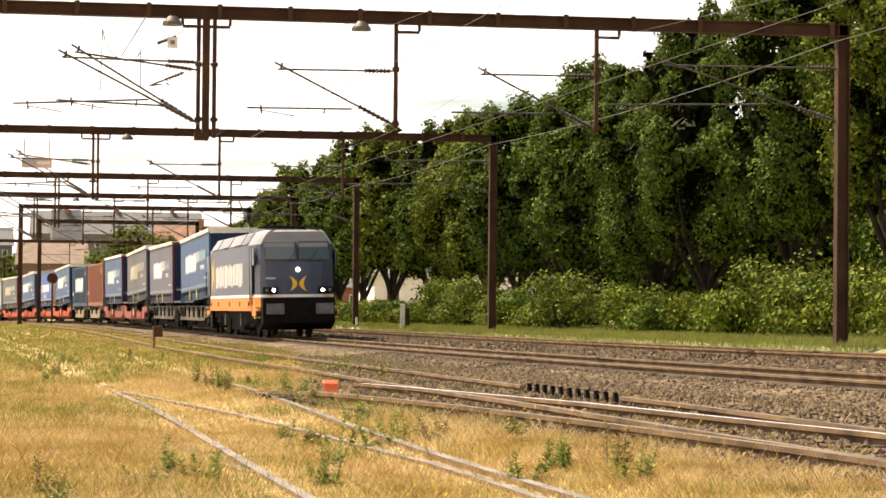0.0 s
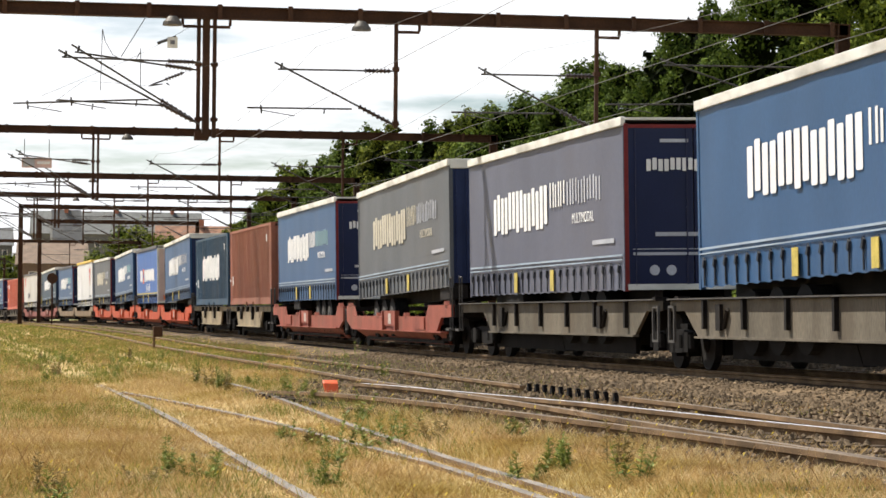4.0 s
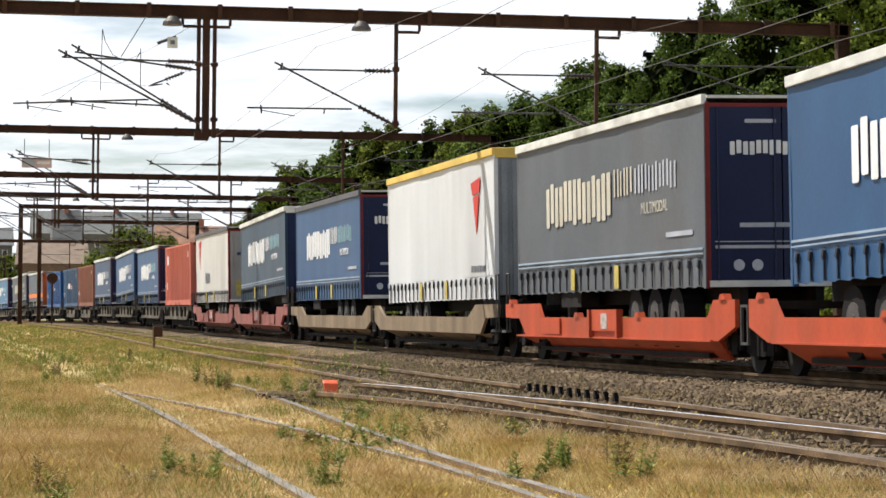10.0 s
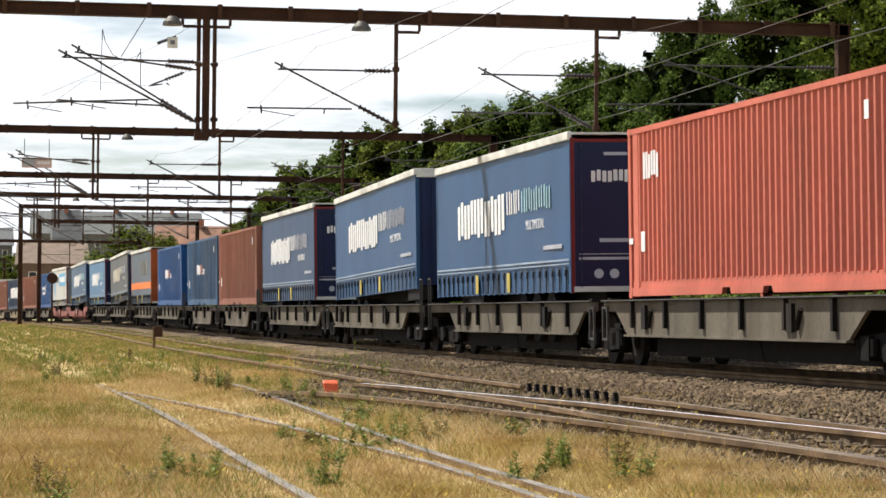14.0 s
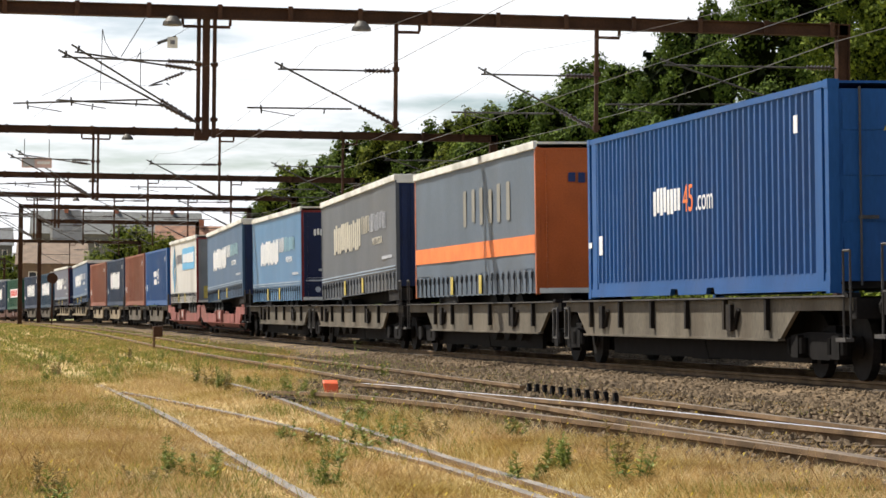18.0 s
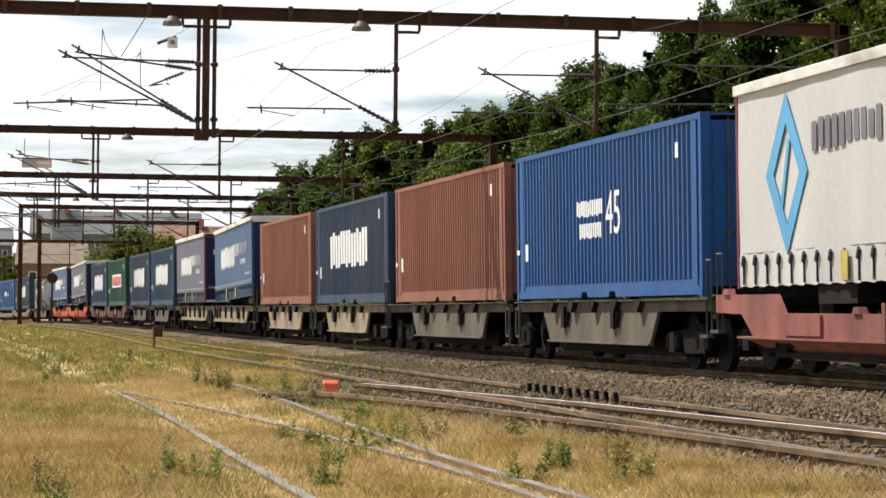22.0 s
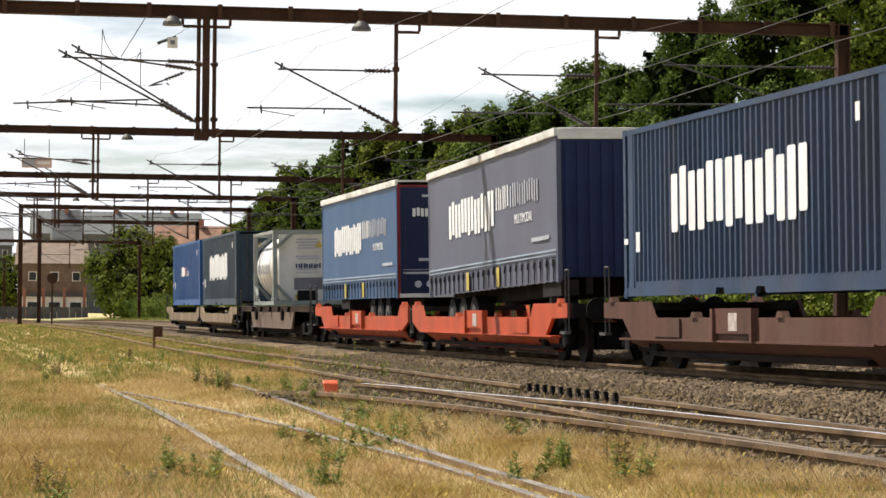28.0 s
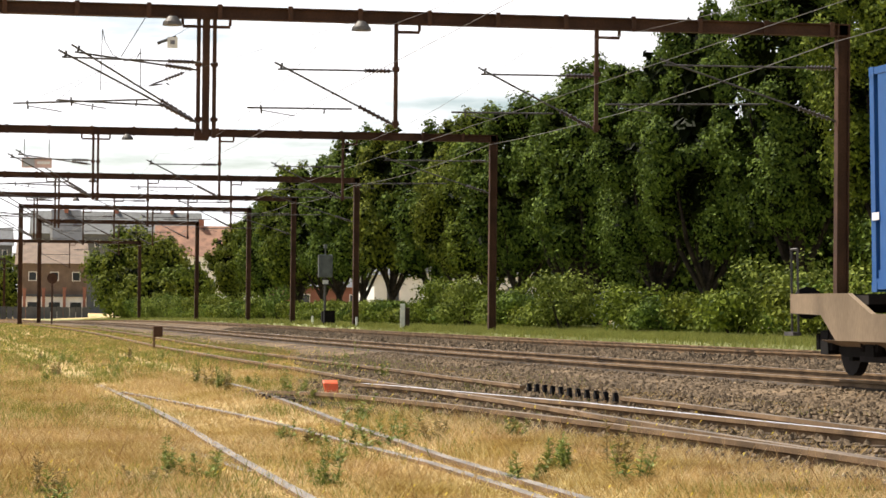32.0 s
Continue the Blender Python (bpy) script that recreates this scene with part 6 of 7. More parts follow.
M["leaf"] = leaf_material("green_leaves", (0.165, 0.205, 0.025), (0.022, 0.038, 0.006))
M["leaf_olive"] = leaf_material("olive_green_leaves", (0.175, 0.200, 0.026), (0.024, 0.036, 0.006))
M["leaf_blue"] = leaf_material("dark_green_leaves", (0.120, 0.170, 0.026), (0.018, 0.036, 0.007))
M["leaf_light"] = leaf_material("light_green_leaves", (0.195, 0.230, 0.042), (0.032, 0.050, 0.009))
# near-black colour paints in the shade inside the crowns
M["leaf_shade"] = leaf_material("shade_dark_leaves", (0.010, 0.015, 0.003), (0.004, 0.007, 0.001), 0.0)
M["bark"] = mat("grey_brown_bark", (0.030, 0.024, 0.019), 0.9, 0, 0.3, 4, 40, 0.5, spec=0.1)


def leaf_cloud(name, blobs, count, size, material, parent, seed, label="", loose=0.46, shell=(0.74, 1.16), axis=None):
    """Many small leaves on the surface of uneven lobes (centre, radii); they lie along the lobe, like sprays, and the lobes along the crown."""
    rs = np.random.RandomState(seed)
    area = np.array([b[1][0] * b[1][2] for b in blobs])
    which = rs.choice(len(blobs), count, p=area / area.sum())
    c = np.array([b[0] for b in blobs])[which]
    r = np.array([b[1] for b in blobs])[which]
    d = rs.normal(size=(count, 3))
    d[:, 2] += 0.25
    d /= np.linalg.norm(d, axis=1)[:, None]
    # ragged lobes: small lumps on each
    lump = 1 + 0.24 * np.sin(d[:, :1] * 6 + which[:, None]) * np.sin(d[:, 1:2] * 5 + 2 * which[:, None]) + 0.20 * np.sin(d[:, 2:] * 8 + d[:, :1] * 4 + which[:, None])
    pos = c + d * r * lump * rs.uniform(*shell, (count, 1))
    nrm = d * 1.0 + np.array((0, 0, 0.15)) + rs.normal(0, loose, (count, 3))
    if axis is not None:
        out = pos - np.array(axis)
        out[:, 2] = 0
        nrm += 0.45 * out / (np.linalg.norm(out, axis=1)[:, None] + 0.01)
    nrm /= np.linalg.norm(nrm, axis=1)[:, None]
    a = np.cross(nrm, rs.normal(size=(count, 3)))
    a /= np.linalg.norm(a, axis=1)[:, None]
    b = np.cross(nrm, a)
    s = size * rs.uniform(0.6, 1.45, (count, 1))
    v = np.stack([pos - a * s, pos - b * s * 0.62, pos + a * s - nrm * s * 0.3, pos + b * s * 0.62], 1).reshape(-1, 3)
    f = np.arange(count * 4).reshape(-1, 4)
    me = bpy.data.meshes.new(name)
    me.from_pydata(v.tolist(), [], f.tolist())
    me.materials.append(material)
    ob = new(name, me)
    ob.parent = parent
    return tagged(ob, label)


def tree(x, y, height, width, seed, leaves="leaf", count=8000, size=0.16, low=0.28, label="tall dense green broadleaf tree in a row behind the hedge"):
    rnd = random.Random(seed)
    t = thing("tree", label, "tree", "trees along the line")
    t.location = (x, y, ground_z(x, y) - 0.05)
    bm = bm_new()
    add_rod(bm, (0, 0, 0), (0.05, 0, height * 0.12), 0.34, 8, 0.24)
    add_rod(bm, (0.05, 0, height * 0.12), (0.0, 0.1, height * 0.78), 0.20, 8, 0.05)
    part("trunk", bm, M["bark"], t)
    for k in range(7):
        a = k * 0.9 + rnd.uniform(-0.3, 0.3)
        z0 = height * rnd.uniform(0.08, 0.15)
        bm = bm_new()
        p = Vector((0.05, 0, z0))
        q = Vector((math.cos(a) * width * 0.34, math.sin(a) * width * 0.34, z0 + height * rnd.uniform(0.32, 0.5)))
        mid = (p + q) / 2 + Vector((math.cos(a) * 0.2, math.sin(a) * 0.2, -0.3))
        add_rod(bm, p, mid, 0.13, 6, 0.10)
        add_rod(bm, mid, q, 0.10, 6, 0.03)
        part("limb", bm, M["bark"], t)
    blobs, core = [], []
    n = 54
    for k in range(n):
        f = (k + rnd.random()) / n
        z = height * (low + 0.04 + (0.90 - low) * f)
        spread = width * 0.5 * (0.30 + 0.78 * math.sin(math.pi * min(1, 0.14 + 0.78 * f)) ** 0.8)
        a = k * 2.4 + rnd.uniform(-0.6, 0.6)
        r = rnd.uniform(0.075, 0.20) * width * (1.08 - 0.4 * f)
        d = max(0.0, spread - r * 0.6) * rnd.uniform(0.72, 1.16)
        blobs.append(((math.cos(a) * d, math.sin(a) * d, z), (r * rnd.uniform(0.8, 1.2), r * rnd.uniform(0.8, 1.2), r * rnd.uniform(0.75, 1.4))))
        if rnd.random() < 0.16:
            blobs.pop()
            continue
        # smaller lobe within each clump, for the leaves coloured as its shade
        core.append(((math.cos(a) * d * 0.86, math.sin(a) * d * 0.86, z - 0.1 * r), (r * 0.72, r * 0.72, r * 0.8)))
    for f in (0.90, 0.95):
        blobs.append(((rnd.uniform(-0.4, 0.4), rnd.uniform(-0.4, 0.4), height * f), (width * 0.085, width * 0.085, height * 0.055)))
    leaf_cloud("crown", blobs, count, size, M[leaves], t, seed, axis=(0, 0, 0))
    # fill the heart of the crown with leaves as dark as its shade
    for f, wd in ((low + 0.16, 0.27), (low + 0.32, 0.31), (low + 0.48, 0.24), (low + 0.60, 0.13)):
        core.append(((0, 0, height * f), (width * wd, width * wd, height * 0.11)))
    leaf_cloud("inner_shade_leaves", core, 3000, 0.30, M["leaf_shade"], t, seed + 7, shell=(0.6, 1.0))
    return t


TREES = [-74, -83.5, -93, -102.5, -112, -121, -130, -139, -148, -157, -165.5, -174, -184, -194, -205, -214, -223, -232, -242, -252]
TREE_TOPS = ((-252, 8.8), (-242, 9.5), (-232, 10.5), (-223, 11.4), (-205, 11.8), (-194, 11.9), (-184, 12.8), (-174, 12.6), (-165, 11.8), (-139, 11.4), (-112, 11.6), (-102.5, 12.4), (-93, 13.8), (-74, 14.2))
for i, tx in enumerate(TREES):
    rnd = random.Random(500 + i)
    yy = line(tx)[0] - 13.33 + 29.5 + rnd.uniform(-0.9, 0.9)
    near = tx > -165
    tree(tx, yy, interp(TREE_TOPS, tx) * rnd.uniform(0.97, 1.03), rnd.uniform(4.7, 5.7), 100 + i, "leaf_blue" if -121 <= tx <= -93 else ("leaf", "leaf_olive", "leaf", "leaf_blue")[rnd.randrange(4)],
         42000 if tx > -115 else 28000 if near else 15000, 0.068 if tx > -115 else 0.085 if near else 0.115, 0.25)
# extra trees, added to keep sky light out of the gaps between front crowns
for i, (tx, ty, th) in enumerate(((-92, 38, 9), (-101, 40, 8.5), (-111, 38, 9), (-121, 39, 9), (-131, 38.5, 8.5), (-142, 39.5, 9), (-153, 38.5, 9))):
    tree(tx, ty, th, 10.5, 400 + i, "leaf_blue", 12000, 0.13, 0.06, "dense tree added behind the row to block sky light")
for i, (tx, ty, th, tw) in enumerate(((-322, 25.5, 9.6, 10.0), (-331, 24.0, 10.4, 9.0), (-340, 28, 9.6, 10), (-318, 29, 5.6, 8), (-308, 24.5, 4.6, 7), (-395, 12.2, 8.5, 9), (-410, 1.0, 7.5, 10))):
    tree(tx, ty, th, tw, 300 + i, "leaf" if i % 2 else "leaf_olive", 9000, 0.19, 0.05, "broad green tree beside the far end of the station")


def bush(x, y, w, d, h, seed, leaves="leaf_light", count=2600, label="dense green bush of the trackside hedge"):
    rnd = random.Random(seed)
    b = thing("bush", label, "bush", "hedge bushes")
    b.location = (x, y, ground_z(x, y))
    bm = bm_new()
    for k in range(5):
        a = rnd.uniform(0, 6.28)
        add_rod(bm, (0.1 * math.cos(a), 0.1 * math.sin(a), 0), (w * 0.3 * math.cos(a), d * 0.3 * math.sin(a), h * 0.7), 0.03, 5, 0.01)
    part("stem", bm, M["bark"], b)
    blobs = [((rnd.uniform(-0.42, 0.42) * w, rnd.uniform(-0.35, 0.35) * d, h * rnd.uniform(0.2, 0.78)), (w * rnd.uniform(0.10, 0.2), d * rnd.uniform(0.16, 0.28), h * rnd.uniform(0.14, 0.24))) for _ in range(20)]
    leaf_cloud("foliage", blobs, int(count * 1.25), 0.075, M[leaves], b, seed, loose=0.42)


bx, k = -66.0, 0
while bx > -285:
    rnd = random.Random(900 + k)
    off = line(bx)[0] - 13.33
    gap = -107 < bx < -99.0
    if not gap:
        bush(bx, off + 25.0 + rnd.uniform(-0.6, 0.6), rnd.uniform(3.0, 4.8), 2.6, (rnd.choice((0.9, 1.2, 1.4)) if -190 < bx < -140 else rnd.choice((1.1, 1.4, 1.7, 2.2, 2.6))) * rnd.uniform(0.9, 1.1), 900 + k, ("leaf_light", "leaf", "leaf_light", "leaf_olive", "leaf_blue")[k % 5], 2600 if bx > -170 else 1500)
    bx -= rnd.uniform(2.4, 3.2) * (1 if bx > -170 else 1.3)
    k += 1


# ---- grass, weeds and stones ----
def blade_material(name, tip, root, gloss=0.7):
    """Blades: from root to tip colour at random, duller and browner in drifts."""
    m = bpy.data.materials.new(name)
    m.use_nodes = True
    nt = m.node_tree
    b = nt.nodes["Principled BSDF"]
    b.inputs["Roughness"].default_value = gloss
    b.inputs["Specular IOR Level"].default_value = 0.12
    ge = nt.nodes.new("ShaderNodeNewGeometry")
    r = nt.nodes.new("ShaderNodeValToRGB")
    r.color_ramp.elements[0].color, r.color_ramp.elements[1].color = (*root, 1), (*tip, 1)
    nt.links.new(ge.outputs["Random Per Island"], r.inputs["Fac"])
    out = r.outputs[0]
    for sc, lo, hi, tint in ((0.45, 0.45, 0.66, (0.74, 0.74, 0.50)), (2.6, 0.42, 0.70, (0.72, 0.62, 0.50))):
        n = nt.nodes.new("ShaderNodeTexNoise")
        n.inputs["Scale"].default_value, n.inputs["Detail"].default_value = sc, 6
        nt.links.new(ge.outputs["Position"], n.inputs["Vector"])
        mr = nt.nodes.new("ShaderNodeMapRange")
        mr.inputs["From Min"].default_value, mr.inputs["From Max"].default_value = lo, hi
        nt.links.new(n.outputs["Fac"], mr.inputs["Value"])
        mx = nt.nodes.new("ShaderNodeMix")
        mx.data_type, mx.blend_type = "RGBA", "MULTIPLY"
        mx.inputs[7].default_value = (*tint, 1)
        nt.links.new(mr.outputs[0], mx.inputs[0])
        nt.links.new(out, mx.inputs[6])
        out = mx.outputs[2]
    nt.links.new(out, b.inputs["Base Color"])
    let_through(nt, b, out, 0.22)
    return m


M["dry_blade"] = blade_material("dry_golden_grass", (0.76, 0.60, 0.31), (0.33, 0.22, 0.08))
M["verge_blade"] = blade_material("verge_grass_blades", (0.31, 0.32, 0.095), (0.13, 0.16, 0.04))
M["green_blade"] = blade_material("green_grass", (0.30, 0.32, 0.085), (0.11, 0.145, 0.03))
M["straw"] = blade_material("pale_straw", (0.86, 0.72, 0.46), (0.50, 0.36, 0.16))
M["seed_stalk"] = blade_material("brown_seed_stalks", (0.55, 0.38, 0.20), (0.26, 0.16, 0.07))
M["bed_weed"] = blade_material("ballast_weed_blades", (0.32, 0.30, 0.09), (0.13, 0.14, 0.04))
M["flower"] = blade_material("yellow_flowers", (0.75, 0.58, 0.06), (0.60, 0.50, 0.20))
RAILS_NEAR = (FAR_S, FAR_T, NEAR_T)


def blades(name, label, bands, pick, material, tall, seed, bend=0.32):
    """Grass as upright bent blades; bands: x0, x1, y0, y1, number, blade width; pick(x, y) gives the share kept and the height factor."""
    rs = np.random.RandomState(seed)
    V = []
    for x0, x1, y0, y1, n, wide in bands:
        x, y = rs.uniform(x0, x1, n), rs.uniform(y0, y1, n)
        got = [pick(a, b) for a, b in zip(x, y)]
        keep = rs.uniform(size=n) < np.array([g[0] for g in got])
        x, y, hf = x[keep], y[keep], np.array([g[1] for g in got])[keep]
        z = np.array([ground_z(a, b) for a, b in zip(x, y)])
        m = len(x)
        for rep in range(3):
            ang = rs.uniform(0, 2 * np.pi, m)
            h = tall * hf * rs.uniform(0.45, 1.15, m)
            lean_x, lean_y = rs.normal(0, bend, m) * h, rs.normal(0, bend, m) * h
            ox, oy = rs.normal(0, 0.05, m), rs.normal(0, 0.05, m)
            dx, dy = np.cos(ang) * wide, np.sin(ang) * wide
            bx_, by_ = x + ox, y + oy
            a = np.stack([bx_ - dx, by_ - dy, z - 0.02], 1)
            b = np.stack([bx_ + dx, by_ + dy, z - 0.02], 1)
            c = np.stack([bx_ + lean_x * 0.6 + dx * 0.7, by_ + lean_y * 0.6 + dy * 0.7, z + h * 0.6], 1)
            d = np.stack([bx_ + lean_x, by_ + lean_y, z + h], 1)
            V.append(np.stack([a, b, c, d], 1))
    V = np.concatenate(V).reshape(-1, 3)
    F = np.arange(len(V)).reshape(-1, 4)
    me = bpy.data.meshes.new(name)
    me.from_pydata(V.tolist(), [], F.tolist())
    me.materials.append(material)
    return tagged(new(name, me), label, "grass", kind="stuff")


def bed_edge(x):
    """The side place where the grass ends at the turnout's gravel."""
    return interp(((-120, 11.7), (-85, 11.3), (-70, 9.4), (-60, 8.0), (-52, 7.1), (-44, 6.4), (-38, 5.3), (-33, 4.5), (-28, 4.3), (-24, 4.45), (-15, 5.1), (0, 5.5)), x)


def patch(x, y):
    return 0.5 + 0.5 * noise.noise((x * 0.16, y * 0.55, 3.0)) + 0.35 * noise.noise((x * 0.6, y * 1.6, 7.0))


def near_rail(x, y):
    return min(abs(y - interp(k_, x)) for k_ in RAILS_NEAR)


def pick_dry(x, y):
    p = patch(x, y)
    edge = bed_edge(x)
    share = 0.95 if y < edge else 0.10
    if y > edge + 2.5 and x > -62:
        share = 0.07
    g = near_rail(x, y)
    if g < 0.10:
        share *= 0.55
    hf = (0.5 if g < 0.4 else 1.0) * (0.7 + 0.6 * p)
    return share * smooth_step(0.12, 0.5, p + 0.25), hf


def pick_green(x, y):
    p = patch(x, y)
    edge = bed_edge(x)
    far = smooth_step(-30, -60, x)
    share = (0.9 if y < edge else 0.12) * (0.9 * smooth_step(0.60, 0.28, p) + 0.7 * far)
    if near_rail(x, y) < 0.16:
        share *= 0.4
    return min(1.0, share), 0.8 + 0.5 * (1 - p)


def pick_tuft(x, y):
    """Taller straw in clumps, thick along the turnout's edge."""
    p, edge = patch(x + 31, y + 7), bed_edge(x)
    lump = smooth_step(0.15, 0.5, noise.noise((x * 1.3, y * 2.6, 1.0)) + 0.25)
    share = lump * (1.0 if y < edge + 0.15 else 0.03) * (0.35 + 0.65 * smooth_step(2.2, 0.4, edge - y))
    if near_rail(x, y) < 0.12:
        share *= 0.25
    return share, 0.6 + 0.7 * p


def pick_bed(x, y):
    """Weeds that stand in patches on the ballast."""
    return smooth_step(0.28, 0.55, noise.noise((x * 0.22, y * 0.7, 9.0)) + 0.1) * (1.0 if bed_edge(x) < y < line(x)[0] - 2.2 else 0.0), 0.5 + patch(x, y) * 0.6


blades("dry_grass", "dry golden grass in front of the tracks", [(-24, -11, 0, 6.2, 80000, 0.0010), (-45, -24, 0, 8.6, 60000, 0.0019), (-100, -45, 0, 11.6, 34000, 0.006), (-200, -100, 0, 12.2, 14000, 0.02)], pick_dry, M["dry_blade"], 0.062, 11, 0.75)
blades("straw_tufts", "tall pale straw tufts along the turnout", [(-24, -11, 0, 6.2, 30000, 0.0006), (-45, -24, 0, 8.6, 22000, 0.0012)], pick_tuft, M["straw"], 0.105, 15, 0.5)
blades("grass_stalks", "tall dry grass stalks with seed heads", [(-24, -11, 0, 6.2, 1500, 0.0008), (-45, -24, 0, 8.6, 1600, 0.0016), (-100, -45, 0, 10.0, 1200, 0.005)], pick_dry, M["seed_stalk"], 0.20, 14)
blades("green_grass", "green grass and weeds among the dry grass", [(-24, -11, 0, 6.2, 14000, 0.0013), (-45, -24, 0, 8.6, 24000, 0.0024), (-100, -45, 0, 11.6, 26000, 0.008), (-200, -100, 0, 12.2, 12000, 0.02)], pick_green, M["green_blade"], 0.085, 12)
blades("ballast_weeds", "yellow-green weeds growing on the ballast", [(-75, -14, 4, 12, 30000, 0.0022)], pick_bed, M["bed_weed"], 0.075, 16, 0.5)


def pick_verge(x, y):
    o = y - (line(x)[0] - 13.33)
    return (smooth_step(19.4, 20.0, o), 0.7 + 0.6 * patch(x, y))


blades("verge_grass", "green grass on the verge below the hedge", [(-130, -58, 19, 27, 30000, 0.007), (-290, -130, 14, 27, 14000, 0.03)], pick_verge, M["verge_blade"], 0.22, 13)


def flowers(n, seed):
    rs = np.random.RandomState(seed)
    V, F = [], []
    for _ in range(n):
        x = -12 - 80 * rs.uniform() ** 1.6
        y = rs.uniform(-0.03 * x, min(bed_edge(x) + 1.0, -0.33 * x))
        if near_rail(x, y) < 0.1:
            continue
        z = ground_z(x, y) + rs.uniform(0.06, 0.22)
        r = rs.uniform(0.003, 0.007) * (1 + abs(x) / 40)
        i = len(V)
        V += [(x - r, y, z), (x, y - r, z - r), (x + r, y, z), (x, y + r, z + r), (x, y, z + 1.2 * r)]
        F += [(i, i + 1, i + 4), (i + 1, i + 2, i + 4), (i + 2, i + 3, i + 4), (i + 3, i, i + 4)]
    me = bpy.data.meshes.new("wild_flowers")
    me.from_pydata(V, [], F)
    me.materials.append(M["flower"])
    tagged(new("wild_flowers", me), "small yellow wild flowers in the grass", "flowers", kind="stuff")


flowers(700, 5)


def weed(x, y, h, w, seed, leaves="weed_leaf"):
    """A bushy weed: upright stems, each set round with small narrow leaves."""
    rnd = random.Random(seed)
    t = thing("weed_plant", "leafy green weed growing beside the rails", "weed", "weeds")
    t.location = (x, y, ground_z(x, y))
    for k in range(5):
        a, s = rnd.uniform(0, 6.28), rnd.uniform(0.2, 1.0)
        top = Vector((math.cos(a) * w * s, math.sin(a) * w * s, h * rnd.uniform(0.55, 1.0)))
        foot = Vector((top.x * 0.5, top.y * 0.5, -0.02))
        bm = bm_new()
        add_rod(bm, foot, top, 0.004, 4, 0.002)
        for j in range(38):
            f = rnd.uniform(0.05, 1.0)
            p = foot.lerp(top, f)
            b = rnd.uniform(0, 6.28)
            d = Vector((math.cos(b), math.sin(b), rnd.uniform(0.1, 1.1))).normalized() * rnd.uniform(0.03, 0.085) * (1.2 - 0.7 * f)
            e = d.cross(Vector((0, 0, 1))).normalized() * d.length * 0.2
            bm.faces.new([bm.verts.new(q) for q in (p, p + d * 0.5 + e, p + d - Vector((0, 0, 0.01)), p + d * 0.5 - e)])
        part("stem", bm, M[leaves], t)


M["weed_leaf"] = blade_material("weed_leaves", (0.30, 0.34, 0.09), (0.10, 0.15, 0.04), 0.6)
M["weed_dry"] = blade_material("brown_weed_leaves", (0.34, 0.26, 0.12), (0.14, 0.12, 0.05), 0.7)
WEEDS = [(-20.8, 3.05, 0.30, 0.26), (-20.2, 3.3, 0.28, 0.26), (-20.6, 3.55, 0.26, 0.26), (-46.5, 6.75, 0.42, 0.5), (-45.5, 7.0, 0.36, 0.45), (-41, 6.75, 0.34, 0.25), (-72, 11.1, 0.5, 0.5), (-17.6, 1.55, 0.26, 0.16), (-17.2, 1.72, 0.22, 0.16),
         (-16.4, 2.35, 0.20, 0.2), (-15.2, 3.9, 0.24, 0.16), (-16, 3.45, 0.2, 0.2)]
spread = random.Random(77)
while len(WEEDS) < 52:
    wx = -14 - 52 * spread.random() ** 1.2
    wy = spread.uniform(-0.04 * wx, min(bed_edge(wx) - 0.3, -0.3 * wx))
    if near_rail(wx, wy) > 0.12 and patch(wx, wy) < 0.62:
        WEEDS.append((wx, wy, spread.uniform(0.12, 0.30) * (1 if wx > -30 else 1.3), spread.uniform(0.08, 0.2)))
for k, (wx, wy, wh, ww) in enumerate(WEEDS):
    weed(wx, wy, wh, ww, 700 + k, "weed_dry" if k > 12 and k % 3 == 0 else "weed_leaf")


def stones(name, label, n, x0, x1, lo, hi, size, material, seed):
    """Loose stones, each a small uneven lump, lying on the bed."""
    rs = np.random.RandomState(seed)
    x = rs.uniform(x0, x1, n)
    off = rs.uniform(lo, hi, n)
    y = off + np.array([line(a)[0] - 13.33 for a in x])
    keep = np.array([b > bed_edge(a) - 0.2 for a, b in zip(x, y)])
    x, y = x[keep], y[keep]
    n = len(x)
    z = np.array([ground_z(a, b) for a, b in zip(x, y)]) + 0.035
    s = size * rs.uniform(0.6, 1.6, n)
    base = np.array([(1, 0, 0), (-1, 0, 0), (0, 1, 0), (0, -1, 0), (0, 0, 0.8), (0, 0, -0.8)])
    v = base[None] * s[:, None, None] * rs.uniform(0.6, 1.3, (n, 6, 3)) + rs.uniform(-0.25, 0.25, (n, 6, 3)) * s[:, None, None]
    ang = rs.uniform(0, 6.28, n)
    ca, sa = np.cos(ang)[:, None], np.sin(ang)[:, None]
    vx, vy = v[..., 0] * ca - v[..., 1] * sa, v[..., 0] * sa + v[..., 1] * ca
    V = np.stack([vx + x[:, None], vy + y[:, None], v[..., 2] + z[:, None]], 2).reshape(-1, 3)
    tri = np.array([(0, 2, 4), (2, 1, 4), (1, 3, 4), (3, 0, 4), (2, 0, 5), (1, 2, 5), (3, 1, 5), (0, 3, 5)])
    F = (tri[None] + 6 * np.arange(n)[:, None, None]).reshape(-1, 3)
    me = bpy.data.meshes.new(name)
    me.from_pydata(V.tolist(), [], F.tolist())
    me.materials.append(material)
    tagged(new(name, me), label, "gravel", kind="stuff")


stones("ballast_stones", "loose brown and grey ballast stones", 46000, -75, -14, 4.3, 16.6, 0.026, M["stone"], 21)
stones("far_ballast_stones", "loose ballast stones along the far track", 12000, -150, -45, 15.0, 19.6, 0.05, M["stone"], 22)


